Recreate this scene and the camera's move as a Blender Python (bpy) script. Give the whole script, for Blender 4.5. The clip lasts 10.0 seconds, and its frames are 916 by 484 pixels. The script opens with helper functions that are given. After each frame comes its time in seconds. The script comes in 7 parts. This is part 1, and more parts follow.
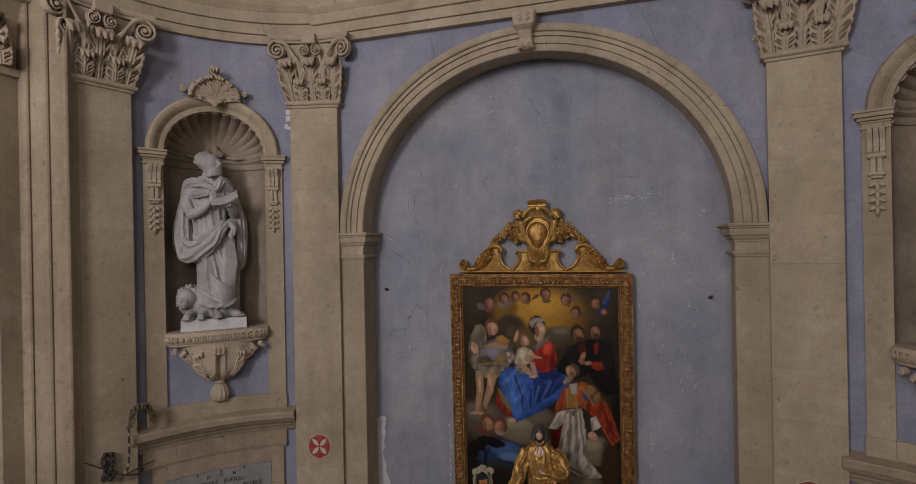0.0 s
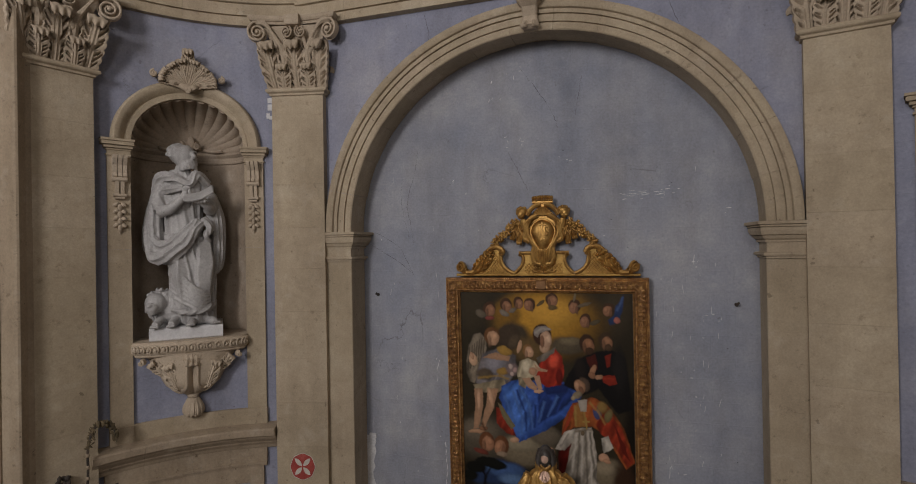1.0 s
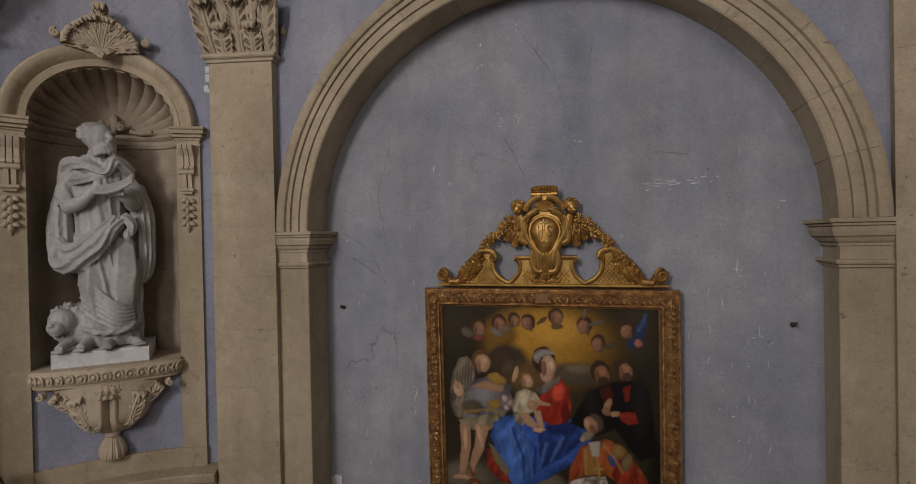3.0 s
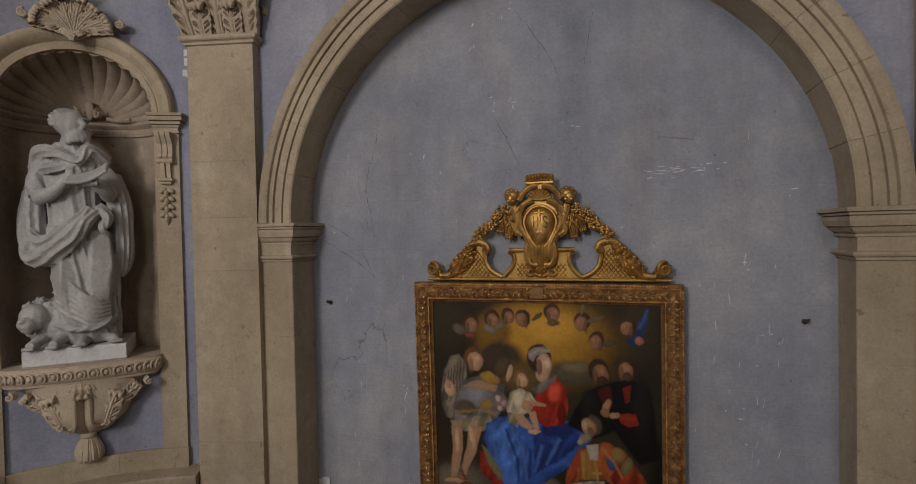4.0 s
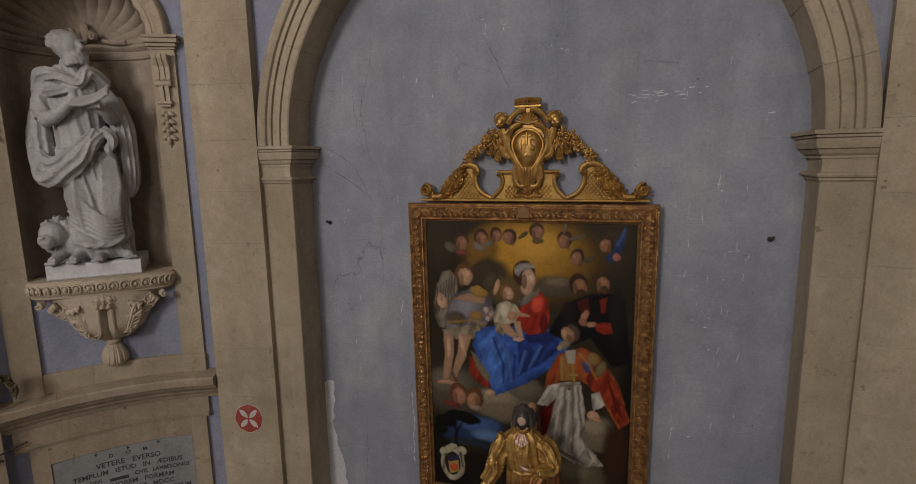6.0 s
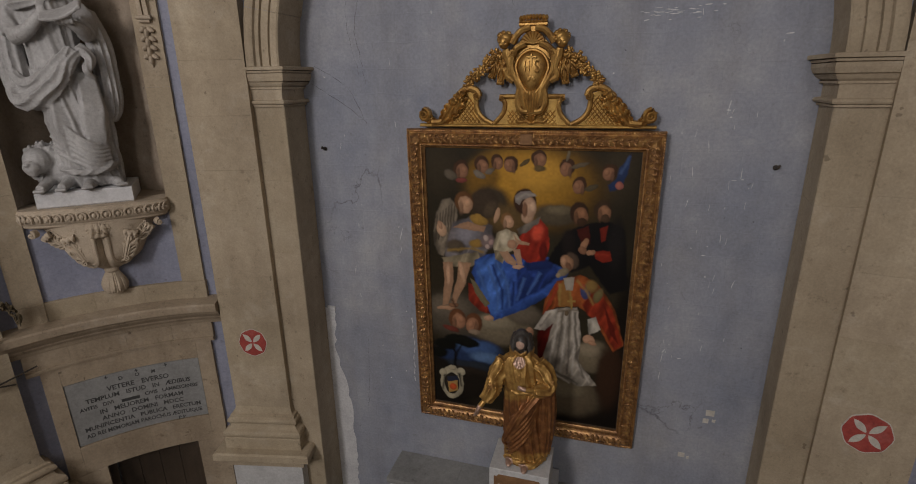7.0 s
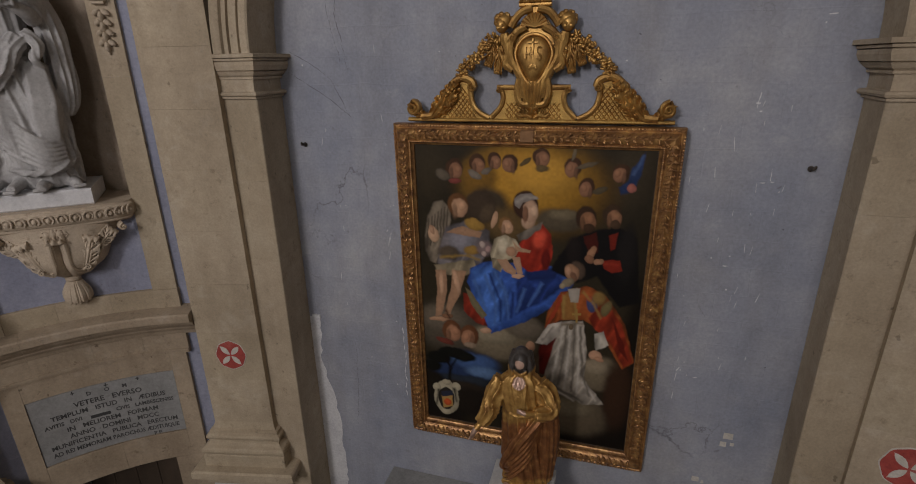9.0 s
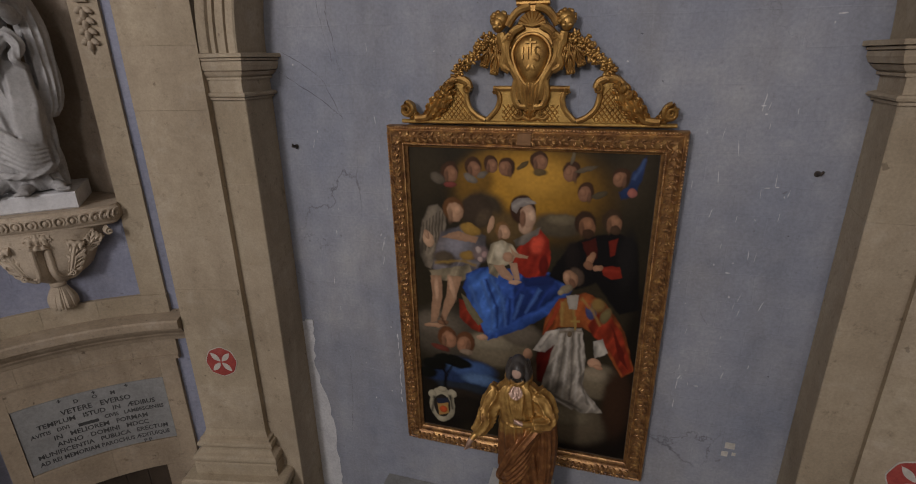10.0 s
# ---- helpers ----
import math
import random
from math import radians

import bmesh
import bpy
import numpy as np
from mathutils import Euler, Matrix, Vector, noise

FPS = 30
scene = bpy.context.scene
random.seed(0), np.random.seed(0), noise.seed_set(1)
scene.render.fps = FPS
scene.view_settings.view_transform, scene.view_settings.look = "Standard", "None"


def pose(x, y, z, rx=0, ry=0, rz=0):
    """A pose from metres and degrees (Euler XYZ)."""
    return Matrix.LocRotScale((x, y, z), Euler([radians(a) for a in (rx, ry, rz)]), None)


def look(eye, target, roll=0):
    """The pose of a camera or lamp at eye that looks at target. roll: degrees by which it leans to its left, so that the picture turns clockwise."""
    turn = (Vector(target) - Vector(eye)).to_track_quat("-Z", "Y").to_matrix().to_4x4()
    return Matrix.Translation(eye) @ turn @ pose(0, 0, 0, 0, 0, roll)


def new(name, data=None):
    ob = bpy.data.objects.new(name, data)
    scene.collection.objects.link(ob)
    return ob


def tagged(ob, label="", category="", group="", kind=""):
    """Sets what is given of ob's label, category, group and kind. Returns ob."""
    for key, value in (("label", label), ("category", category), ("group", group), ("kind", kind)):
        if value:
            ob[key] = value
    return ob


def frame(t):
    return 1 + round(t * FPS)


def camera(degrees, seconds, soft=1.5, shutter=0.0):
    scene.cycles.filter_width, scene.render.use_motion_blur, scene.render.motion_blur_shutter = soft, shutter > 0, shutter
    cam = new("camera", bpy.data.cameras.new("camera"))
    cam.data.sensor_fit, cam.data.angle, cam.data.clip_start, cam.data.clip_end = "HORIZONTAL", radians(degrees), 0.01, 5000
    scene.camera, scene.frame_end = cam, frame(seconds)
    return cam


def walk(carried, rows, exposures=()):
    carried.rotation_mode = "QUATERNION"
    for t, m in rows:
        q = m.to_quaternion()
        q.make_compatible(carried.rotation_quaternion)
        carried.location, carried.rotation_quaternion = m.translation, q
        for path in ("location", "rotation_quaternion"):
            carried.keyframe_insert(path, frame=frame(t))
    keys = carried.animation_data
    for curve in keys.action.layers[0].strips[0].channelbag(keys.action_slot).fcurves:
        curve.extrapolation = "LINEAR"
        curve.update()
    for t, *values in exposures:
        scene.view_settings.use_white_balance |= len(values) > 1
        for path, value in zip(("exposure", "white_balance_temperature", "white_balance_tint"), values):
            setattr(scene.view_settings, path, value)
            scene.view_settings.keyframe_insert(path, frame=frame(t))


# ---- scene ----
cam = camera(84.0, 10.0, 1.0)
PATH = [
    (0, (0.904, -6.472, 6.353), (0.346, -4.551, 6.353), -1.09),
    (0.5, (0.873, -6.245, 6.330), (0.308, -4.326, 6.336), -1.02),
    (1, (0.813, -5.869, 6.330), (0.240, -3.953, 6.339), -0.99),
    (1.5, (0.736, -5.610, 6.349), (0.171, -3.692, 6.354), -1.01),
    (2, (0.693, -5.351, 6.383), (0.128, -3.432, 6.382), -1.08),
    (2.5, (0.637, -5.001, 6.419), (0.073, -3.082, 6.410), -1.09),
    (4, (0.686, -4.434, 6.387), (0.099, -2.523, 6.347), -1.17),
    (4.5, (0.710, -4.422, 6.383), (0.128, -2.510, 6.329), -1.10),
    (5, (0.737, -4.471, 6.389), (0.158, -2.558, 6.325), -1.17),
    (5.5, (0.829, -4.538, 6.375), (0.229, -2.636, 6.220), -1.16),
    (6, (0.849, -4.659, 6.329), (0.260, -2.774, 6.014), -1.01),
    (7.3, (0.739, -4.588, 6.361), (0.200, -2.768, 5.728), -0.73),
    (7.5, (0.756, -4.520, 6.359), (0.209, -2.703, 5.726), -0.89),
    (8, (0.731, -4.337, 6.416), (0.182, -2.527, 5.765), -1.05),
    (8.5, (0.704, -4.231, 6.398), (0.155, -2.415, 5.764), -0.91),
    (9, (0.694, -4.118, 6.403), (0.146, -2.313, 5.738), -0.98),
    (9.5, (0.687, -4.035, 6.405), (0.141, -2.232, 5.732), -0.90),
    (10, (0.681, -3.975, 6.440), (0.139, -2.174, 5.758), -0.94),
]
walk(cam, [(t, look(eye, aim, roll)) for t, eye, aim, roll in PATH],
     [(0, 0, 6500, 14), (1, 0, 6540, 10.5), (2.5, 0, 6660, 10), (5.5, 0, 6700, 10), (6.2, 0, 6690, 10), (7.5, 0, 6500, 10.5), (10, 0, 6450, 12)])
# ---- daylight: high windows behind and beside the viewer ----
world = bpy.data.worlds.new("sky")
scene.world = world
world.use_nodes = True
wn = world.node_tree
sky = wn.nodes.new("ShaderNodeTexSky")
sky.sky_type, sky.sun_disc = "NISHITA", False
sky.sun_elevation, sky.sun_rotation = radians(48), radians(160)
wn.links.new(sky.outputs[0], wn.nodes["Background"].inputs[0])
wn.nodes["Background"].inputs[1].default_value = 0.1


def window_lamp(x, y, z, target, w, h, watts, colour):
    lamp = bpy.data.lights.new("window_light", "AREA")
    lamp.shape, lamp.size, lamp.size_y = "RECTANGLE", w, h
    lamp.energy, lamp.color = watts, colour
    ob = new("window_light", lamp)
    ob.matrix_world = look((x, y, z), target)
    return ob


DAY = (1.0, 0.945, 0.925)
window_lamp(-2.7, -11.9, 9.2, (-0.6, 0, 5.2), 1.8, 3.6, 600, DAY)
window_lamp(2.2, -11.9, 9.2, (1.6, 0, 5.2), 1.8, 3.6, 205, DAY)
window_lamp(-5.1, -7.5, 10.5, (0, -4, 5.0), 2.4, 2.8, 80, DAY)
window_lamp(5.1, -7.5, 10.5, (0, -4, 5.0), 2.4, 2.8, 16, DAY)
# ---- materials ----
def mat_new(name):
    m = bpy.data.materials.new(name)
    m.use_nodes = True
    nt = m.node_tree
    return m, nt, nt.nodes["Principled BSDF"]


def node(nt, kind, **sets):
    n = nt.nodes.new(kind)
    for key, value in sets.items():
        n.inputs[key.replace("_", " ")].default_value = value
    return n


def noise_tex(nt, scale, detail=6.0, rough=0.55, stretch=None):
    co = nt.nodes.new("ShaderNodeTexCoord")
    n = node(nt, "ShaderNodeTexNoise", Scale=scale, Detail=detail, Roughness=rough)
    if stretch:
        mp = node(nt, "ShaderNodeMapping", Scale=stretch)
        nt.links.new(co.outputs["Object"], mp.inputs[0])
        nt.links.new(mp.outputs[0], n.inputs["Vector"])
    else:
        nt.links.new(co.outputs["Object"], n.inputs["Vector"])
    return n.outputs[0]


def ramp(nt, fac, stops):
    r = nt.nodes.new("ShaderNodeValToRGB")
    while len(r.color_ramp.elements) < len(stops):
        r.color_ramp.elements.new(0.5)
    for e, (p, c) in zip(r.color_ramp.elements, stops):
        e.position, e.color = p, (*c, 1)
    nt.links.new(fac, r.inputs[0])
    return r.outputs[0]


def mixed(nt, kind, fac, a, b):
    mx = nt.nodes.new("ShaderNodeMix")
    mx.data_type, mx.blend_type = "RGBA", kind
    for sock, value in ((mx.inputs[0], fac), (mx.inputs[6], a), (mx.inputs[7], b)):
        if isinstance(value, (int, float)):
            sock.default_value = value
        elif isinstance(value, tuple):
            sock.default_value = (*value, 1)
        else:
            nt.links.new(value, sock)
    return mx.outputs[2]


def bumped(nt, bsdf, height, strength, distance):
    b = node(nt, "ShaderNodeBump", Strength=strength, Distance=distance)
    nt.links.new(height, b.inputs["Height"])
    nt.links.new(b.outputs[0], bsdf.inputs["Normal"])


def surface(name, low, mid, high, rough=0.85, metal=0.0, grain=40.0, patch=1.3, bump=0.25, dist=0.006, streak=None, pits=0.0, vary=0.0, courses=False):
    """A mineral or painted surface: patches, grain, vertical streaks, pits and relief."""
    m, nt, bsdf = mat_new(name)
    col = ramp(nt, noise_tex(nt, patch, 8, 0.62), [(0.3, low), (0.52, mid), (0.74, high)])
    fine = noise_tex(nt, grain, 5, 0.7)
    col = mixed(nt, "OVERLAY", 0.42, col, ramp(nt, fine, [(0.25, (0.3,) * 3), (0.75, (0.7,) * 3)]))
    mid_n = noise_tex(nt, patch * 6.5, 7, 0.68)
    col = mixed(nt, "OVERLAY", 0.3, col, ramp(nt, mid_n, [(0.3, (0.36,) * 3), (0.7, (0.64,) * 3)]))
    if streak:
        st = noise_tex(nt, 1.0, 6, 0.6, streak)
        col = mixed(nt, "MULTIPLY", 0.6, col, ramp(nt, st, [(0.36, (0.72, 0.70, 0.68)), (0.55, (1.0, 1.0, 1.0))]))
    if pits:
        pt = noise_tex(nt, 9.0, 9, 0.75)
        col = mixed(nt, "MULTIPLY", pits, col, ramp(nt, pt, [(0.33, (0.45, 0.42, 0.38)), (0.42, (1.0, 1.0, 1.0))]))
        sp = noise_tex(nt, 13.0, 2, 0.5)
        col = mixed(nt, "MULTIPLY", pits, col, ramp(nt, sp, [(0.24, (0.22, 0.19, 0.16)), (0.275, (1.0, 1.0, 1.0))]))
        pale = noise_tex(nt, 3.1, 7, 0.7)
        col = mixed(nt, "SCREEN", pits * 0.28, col, ramp(nt, pale, [(0.55, (0.0, 0.0, 0.0)), (0.66, (0.42, 0.40, 0.36))]))
    if vary:
        info = nt.nodes.new("ShaderNodeObjectInfo")
        lo, hi = 1 - vary, 1.0
        col = mixed(nt, "MULTIPLY", 1.0, col, ramp(nt, info.outputs["Random"], [(0.0, (lo, lo, lo * 0.97)), (1.0, (hi, hi, hi))]))
    nt.links.new(col, bsdf.inputs["Base Color"])
    bsdf.inputs["Roughness"].default_value = rough
    bsdf.inputs["Metallic"].default_value = metal
    if courses:
        crack_co = nt.nodes.new("ShaderNodeTexCoord")
        bent = mixed(nt, "ADD", 0.35, crack_co.outputs["Object"], noise_tex(nt, 3.0, 6, 0.65))
        vor = node(nt, "ShaderNodeTexVoronoi", Scale=0.9)
        vor.feature = "DISTANCE_TO_EDGE"
        nt.links.new(bent, vor.inputs["Vector"])
        line = ramp(nt, vor.outputs["Distance"], [(0.0, (1, 1, 1)), (0.005, (0, 0, 0))])
        where = ramp(nt, noise_tex(nt, 0.8, 3, 0.5), [(0.57, (0, 0, 0)), (0.66, (1, 1, 1))])
        hair = mixed(nt, "MULTIPLY", 1.0, line, where)
        col = mixed(nt, "MIX", hair, col, (0.13, 0.13, 0.15))
        scuff = ramp(nt, noise_tex(nt, 2.4, 9, 0.75, (1.0, 1.0, 1.8)), [(0.60, (0, 0, 0)), (0.68, (0.35, 0.35, 0.35))])
        col = mixed(nt, "MIX", scuff, col, (0.42, 0.42, 0.44))
        nt.links.new(col, bsdf.inputs["Base Color"])
        co = nt.nodes.new("ShaderNodeTexCoord")
        mp = node(nt, "ShaderNodeMapping", Rotation=(radians(90), 0, 0))
        br = node(nt, "ShaderNodeTexBrick", Scale=1.0, Mortar_Size=0.006, Mortar_Smooth=0.6)
        br.inputs["Brick Width"].default_value, br.inputs["Row Height"].default_value = 0.46, 0.23
        nt.links.new(co.outputs["Object"], mp.inputs[0])
        wob = mixed(nt, "ADD", 0.06, mp.outputs[0], noise_tex(nt, 2.5, 4))
        nt.links.new(wob, br.inputs["Vector"])
        fine = mixed(nt, "MIX", 0.55, fine, br.outputs["Fac"])
    bumped(nt, bsdf, fine, bump, dist)
    return m


STONE = surface("sandstone", (0.34, 0.275, 0.194), (0.42, 0.345, 0.248), (0.48, 0.405, 0.302), streak=(1.6, 1.6, 0.22), pits=0.5, vary=0.08, grain=55, bump=0.35)
CARVED = surface("carved_sandstone", (0.33, 0.268, 0.195), (0.43, 0.353, 0.265), (0.50, 0.418, 0.32), pits=0.55, grain=60, bump=0.35)
PLASTER = surface("blue_plaster", (0.20, 0.216, 0.295), (0.262, 0.275, 0.355), (0.34, 0.34, 0.385), patch=0.75, bump=0.4, streak=(2.2, 2.2, 0.5), pits=0.3, courses=True)
MARBLE = surface("white_marble", (0.28, 0.27, 0.262), (0.38, 0.372, 0.368), (0.47, 0.46, 0.452), rough=0.6, patch=2.5, pits=0.4)
GILT = surface("gilding", (0.22, 0.11, 0.035), (0.45, 0.262, 0.08), (0.64, 0.41, 0.14), rough=0.46, metal=0.8, patch=9, grain=90, bump=0.35, dist=0.004)
PANEL_GILT = surface("dull_gilding", (0.26, 0.15, 0.045), (0.42, 0.26, 0.075), (0.55, 0.36, 0.11), rough=0.55, metal=0.75, patch=9, grain=90, bump=0.5, dist=0.006)
OLD_GILT = surface("worn_gilding", (0.13, 0.062, 0.03), (0.34, 0.18, 0.07), (0.60, 0.37, 0.13), rough=0.38, metal=0.6, patch=16, grain=90, bump=0.4, dist=0.004)
FADED = surface("faded_blue_plaster", (0.21, 0.231, 0.292), (0.283, 0.296, 0.342), (0.385, 0.386, 0.40), patch=0.9, bump=0.4, streak=(2.0, 2.0, 0.45), pits=0.3, courses=True)
# stained sandstone, darkened further to stand for shade on pier, ledge and doorway
GRIMY_SHADED = surface("grimy_shaded_sandstone", (0.25, 0.195, 0.135), (0.345, 0.275, 0.195), (0.42, 0.345, 0.25), streak=(3.0, 3.0, 0.18), pits=0.6, patch=1.0)
GREY_STONE = surface("grey_slate", (0.20, 0.20, 0.195), (0.25, 0.25, 0.245), (0.30, 0.30, 0.29), patch=2.0, pits=0.3)
WHITE_STONE = surface("limewashed_stone", (0.42, 0.42, 0.42), (0.50, 0.50, 0.50), (0.57, 0.57, 0.56), pits=0.3)
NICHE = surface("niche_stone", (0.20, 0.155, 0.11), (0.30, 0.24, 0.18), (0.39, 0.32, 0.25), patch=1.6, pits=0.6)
# floor and walls of the unseen room, kept dark to limit bounced light
FLOOR = surface("floor_stone", (0.15, 0.13, 0.11), (0.20, 0.175, 0.15), (0.26, 0.23, 0.20), rough=0.5)
ROOM_DARK = surface("unseen_room_plaster", (0.18, 0.165, 0.14), (0.23, 0.21, 0.18), (0.28, 0.255, 0.22))
DARK_WOOD = surface("dark_wood", (0.03, 0.02, 0.012), (0.055, 0.038, 0.025), (0.08, 0.058, 0.04), rough=0.5, streak=(14, 14, 0.8))
DISC_RED = surface("red_paint", (0.24, 0.035, 0.03), (0.32, 0.05, 0.04), (0.38, 0.08, 0.06), patch=9, pits=0.3)
DISC_WHITE = surface("pale_paint", (0.40, 0.37, 0.32), (0.50, 0.47, 0.42), (0.56, 0.53, 0.48), patch=8, pits=0.4)
INK = surface("black_lettering", (0.03, 0.03, 0.03), (0.045, 0.045, 0.045), (0.07, 0.07, 0.065), patch=10)
WHITE_PLINTH = surface("painted_plinth", (0.52, 0.52, 0.53), (0.60, 0.60, 0.61), (0.66, 0.66, 0.66), patch=3, pits=0.3)
PANEL_WOOD = surface("brown_panel", (0.16, 0.08, 0.035), (0.22, 0.115, 0.05), (0.28, 0.15, 0.07), patch=8)
LEAFY = surface("green_leaf", (0.03, 0.06, 0.02), (0.05, 0.09, 0.03), (0.07, 0.12, 0.045), patch=6)
CRACK = surface("crack", (0.07, 0.07, 0.08), (0.10, 0.10, 0.12), (0.14, 0.14, 0.16), patch=6)
SCUFF = surface("white_filler", (0.48, 0.48, 0.50), (0.58, 0.58, 0.59), (0.66, 0.66, 0.66), patch=5, pits=0.3)
IRON = surface("rusty_iron", (0.03, 0.025, 0.02), (0.05, 0.04, 0.032), (0.08, 0.055, 0.04), rough=0.7, patch=20)
DRY_LEAF = surface("dry_leaf", (0.06, 0.045, 0.025), (0.10, 0.075, 0.04), (0.15, 0.11, 0.06), patch=20)
# ---- the plan ----
XC = 0.041                     # axis of the great arch
QX, QY, RW = -2.27, -2.825, 2.484  # centre and radius of the concave corner bay
A0 = 132.5                     # its middle, degrees
WALL, ARCH = 0.372, 0.432        # wall and archivolt in front of the recess


def flat(s, d, z):
    return Vector((XC + s, -d, z))


def bay(side):
    """Maps along the concave wall: s to the right of the niche's middle, d out of the wall, z up, both in the bay's own module."""
    def f(s, d, z):
        a = radians(A0) - (s if side < 0 else -s) * 1.03 / RW
        z = max(0.0, 1.0575 * z - 0.38)
        x, y = QX + (RW - d) * math.cos(a), QY + (RW - d) * math.sin(a)
        return Vector((x if side < 0 else 2 * XC - x, y, z))
    return f


def placed(m):
    return lambda s, d, z: m @ Vector((s, -d, z))


BAYS = [bay(-1), bay(1)]


def part(name, bm, material, parent=None, label="", smooth=False):
    bmesh.ops.recalc_face_normals(bm, faces=bm.faces)
    me = bpy.data.meshes.new(name)
    bm.to_mesh(me)
    bm.free()
    me.materials.append(material)
    if smooth:
        me.polygons.foreach_set("use_smooth", [True] * len(me.polygons))
        me.set_sharp_from_angle(angle=radians(40))
    ob = new(name, me)
    if parent:
        ob.parent = parent
        ob.matrix_parent_inverse = parent.matrix_world.inverted()
    if label:
        ob["label"] = label
    return ob


def thing(name, label, category, at=(0, 0, 0), group="", kind=""):
    ob = new(name)
    ob.matrix_world = Matrix.Translation(at)
    ob.empty_display_size = 0.1
    return tagged(ob, label, category, group, kind)


def steps(a, b, n):
    return [a + (b - a) * i / n for i in range(n + 1)]


def loft(bm, rings, caps=True, closed=False):
    """Faces between rings of equal length; each ring is a closed loop."""
    vs = [[bm.verts.new(p) for p in ring] for ring in rings]
    n = len(vs[0])
    pairs = list(zip(vs, vs[1:])) + ([(vs[-1], vs[0])] if closed else [])
    for p, q in pairs:
        for i in range(n):
            bm.faces.new((p[i], p[(i + 1) % n], q[(i + 1) % n], q[i]))
    if caps and not closed:
        bm.faces.new(vs[0][::-1])
        bm.faces.new(vs[-1])
    return vs


def sweep(bm, f, prof, ss):
    """A profile of (d, z) drawn along s."""
    loft(bm, [[f(s, d, z) for d, z in prof] for s in ss])


def block(bm, f, s0, s1, d0, d1, z0, z1, n=1, cut=0.0):
    c = cut
    prof = [(d0, z0), (d1 - c, z0), (d1, z0 + c), (d1, z1 - c), (d1 - c, z1), (d0, z1)] if c else [(d0, z0), (d1, z0), (d1, z1), (d0, z1)]
    sweep(bm, f, prof, steps(s0, s1, n))


def arch_ring(bm, f, rx, ry, cz, prof, a0=0.0, a1=180.0, n=48):
    """A profile of (offset outwards, d) drawn round an arch."""
    rings = []
    for a in steps(a0, a1, n):
        c, s = math.cos(radians(a)), math.sin(radians(a))
        rings.append([f((rx + o) * c, d, cz + (ry + o) * s) for o, d in prof])
    loft(bm, rings)


def holed_wall(bm, f, s0, s1, z0, z1, half, sill, spring, rise, d, thick, n, door=0.0, lintel=0.0):
    """A wall with one arched opening and perhaps a door under it, as upright strips."""
    ss = sorted(set([round(s, 4) for s in steps(s0, s1, n)] + [-half, half, -door, door] + [round(half * math.cos(radians(a)), 4) for a in range(0, 181, 4)]))
    def top(s):
        return spring + rise * math.sqrt(max(0.0, 1 - (s / half) ** 2))
    for a, b in zip(ss, ss[1:]):
        inside = -half - 1e-6 < a and b < half + 1e-6
        low = lintel if door and -door - 1e-6 < a and b < door + 1e-6 else z0
        spans = [((low, low), (sill, sill)), ((top(a), top(b)), (z1, z1))] if inside else [((z0, z0), (z1, z1))]
        for (la, lb), (ha, hb) in spans:
            if ha - la < 1e-4 and hb - lb < 1e-4:
                continue
            for dd in (d, d - thick):
                bm.faces.new([bm.verts.new(f(*p)) for p in ((a, dd, la), (b, dd, lb), (b, dd, hb), (a, dd, ha))])
    bmesh.ops.remove_doubles(bm, verts=bm.verts, dist=0.0005)


def structure(name, bm, material, label, category, smooth=False):
    return tagged(part(name, bm, material, None, "", smooth), label, category, "", "structure")


# ---- setting ----
bm = bmesh.new()
block(bm, flat, -2.9, 2.9, -0.35, 0.0, 0, 9.3, 1)
structure("wall_recess", bm, FADED, "blue-grey painted plaster wall with cracks inside the great arch", "wall")
bm = bmesh.new()
HALF, RISE, SPRING = 2.187, 2.095, 6.50
holed_wall(bm, flat, -2.80, 2.80, 0, 9.4, HALF + .1, 0.0, SPRING, RISE + .1, WALL, 0.3, 40)
structure("wall_arch", bm, PLASTER, "blue-grey painted plaster wall around the great arch", "wall")
NS, NSILL, NSPR, NRISE = 0.585, 5.36, 7.50, 0.53   # niche: half width, floor, springing, rise
DOOR, LINTEL = 0.46, 2.64
for i, f in enumerate(BAYS):
    bm = bmesh.new()
    holed_wall(bm, f, -1.40 if i == 0 else -1.31, 1.31 if i == 0 else 1.40, 0, 9.3, NS, NSILL, NSPR, NRISE, 0.0, 0.12, 70, DOOR, LINTEL)
    structure("wall_bay_%d" % (i + 1), bm, PLASTER, "concave blue-grey plastered corner wall with a niche", "wall", True)
# added shell out of view: closes the room and holds down the fill light
ROOM = 5.75
bm = bmesh.new()
block(bm, placed(Matrix.Identity(4)), -7, 7, -0.4, 13.0, -0.3, 0.0)
structure("floor", bm, FLOOR, "unseen dark stone floor added to close the room", "floor")
bm = bmesh.new()
block(bm, placed(Matrix.Identity(4)), -7, 7, -0.4, 13.0, 14.0, 14.3)
structure("ceiling", bm, ROOM_DARK, "unseen flat ceiling added to close the room", "ceiling")
for i, sx in enumerate((-1, 1)):
    bm = bmesh.new()
    block(bm, placed(Matrix.Identity(4)), sx * ROOM, sx * (ROOM + 0.4), -0.4, 13.0, 0, 14)
    structure("wall_side_%d" % (i + 1), bm, ROOM_DARK, "unseen dark side wall added to close the room", "wall")
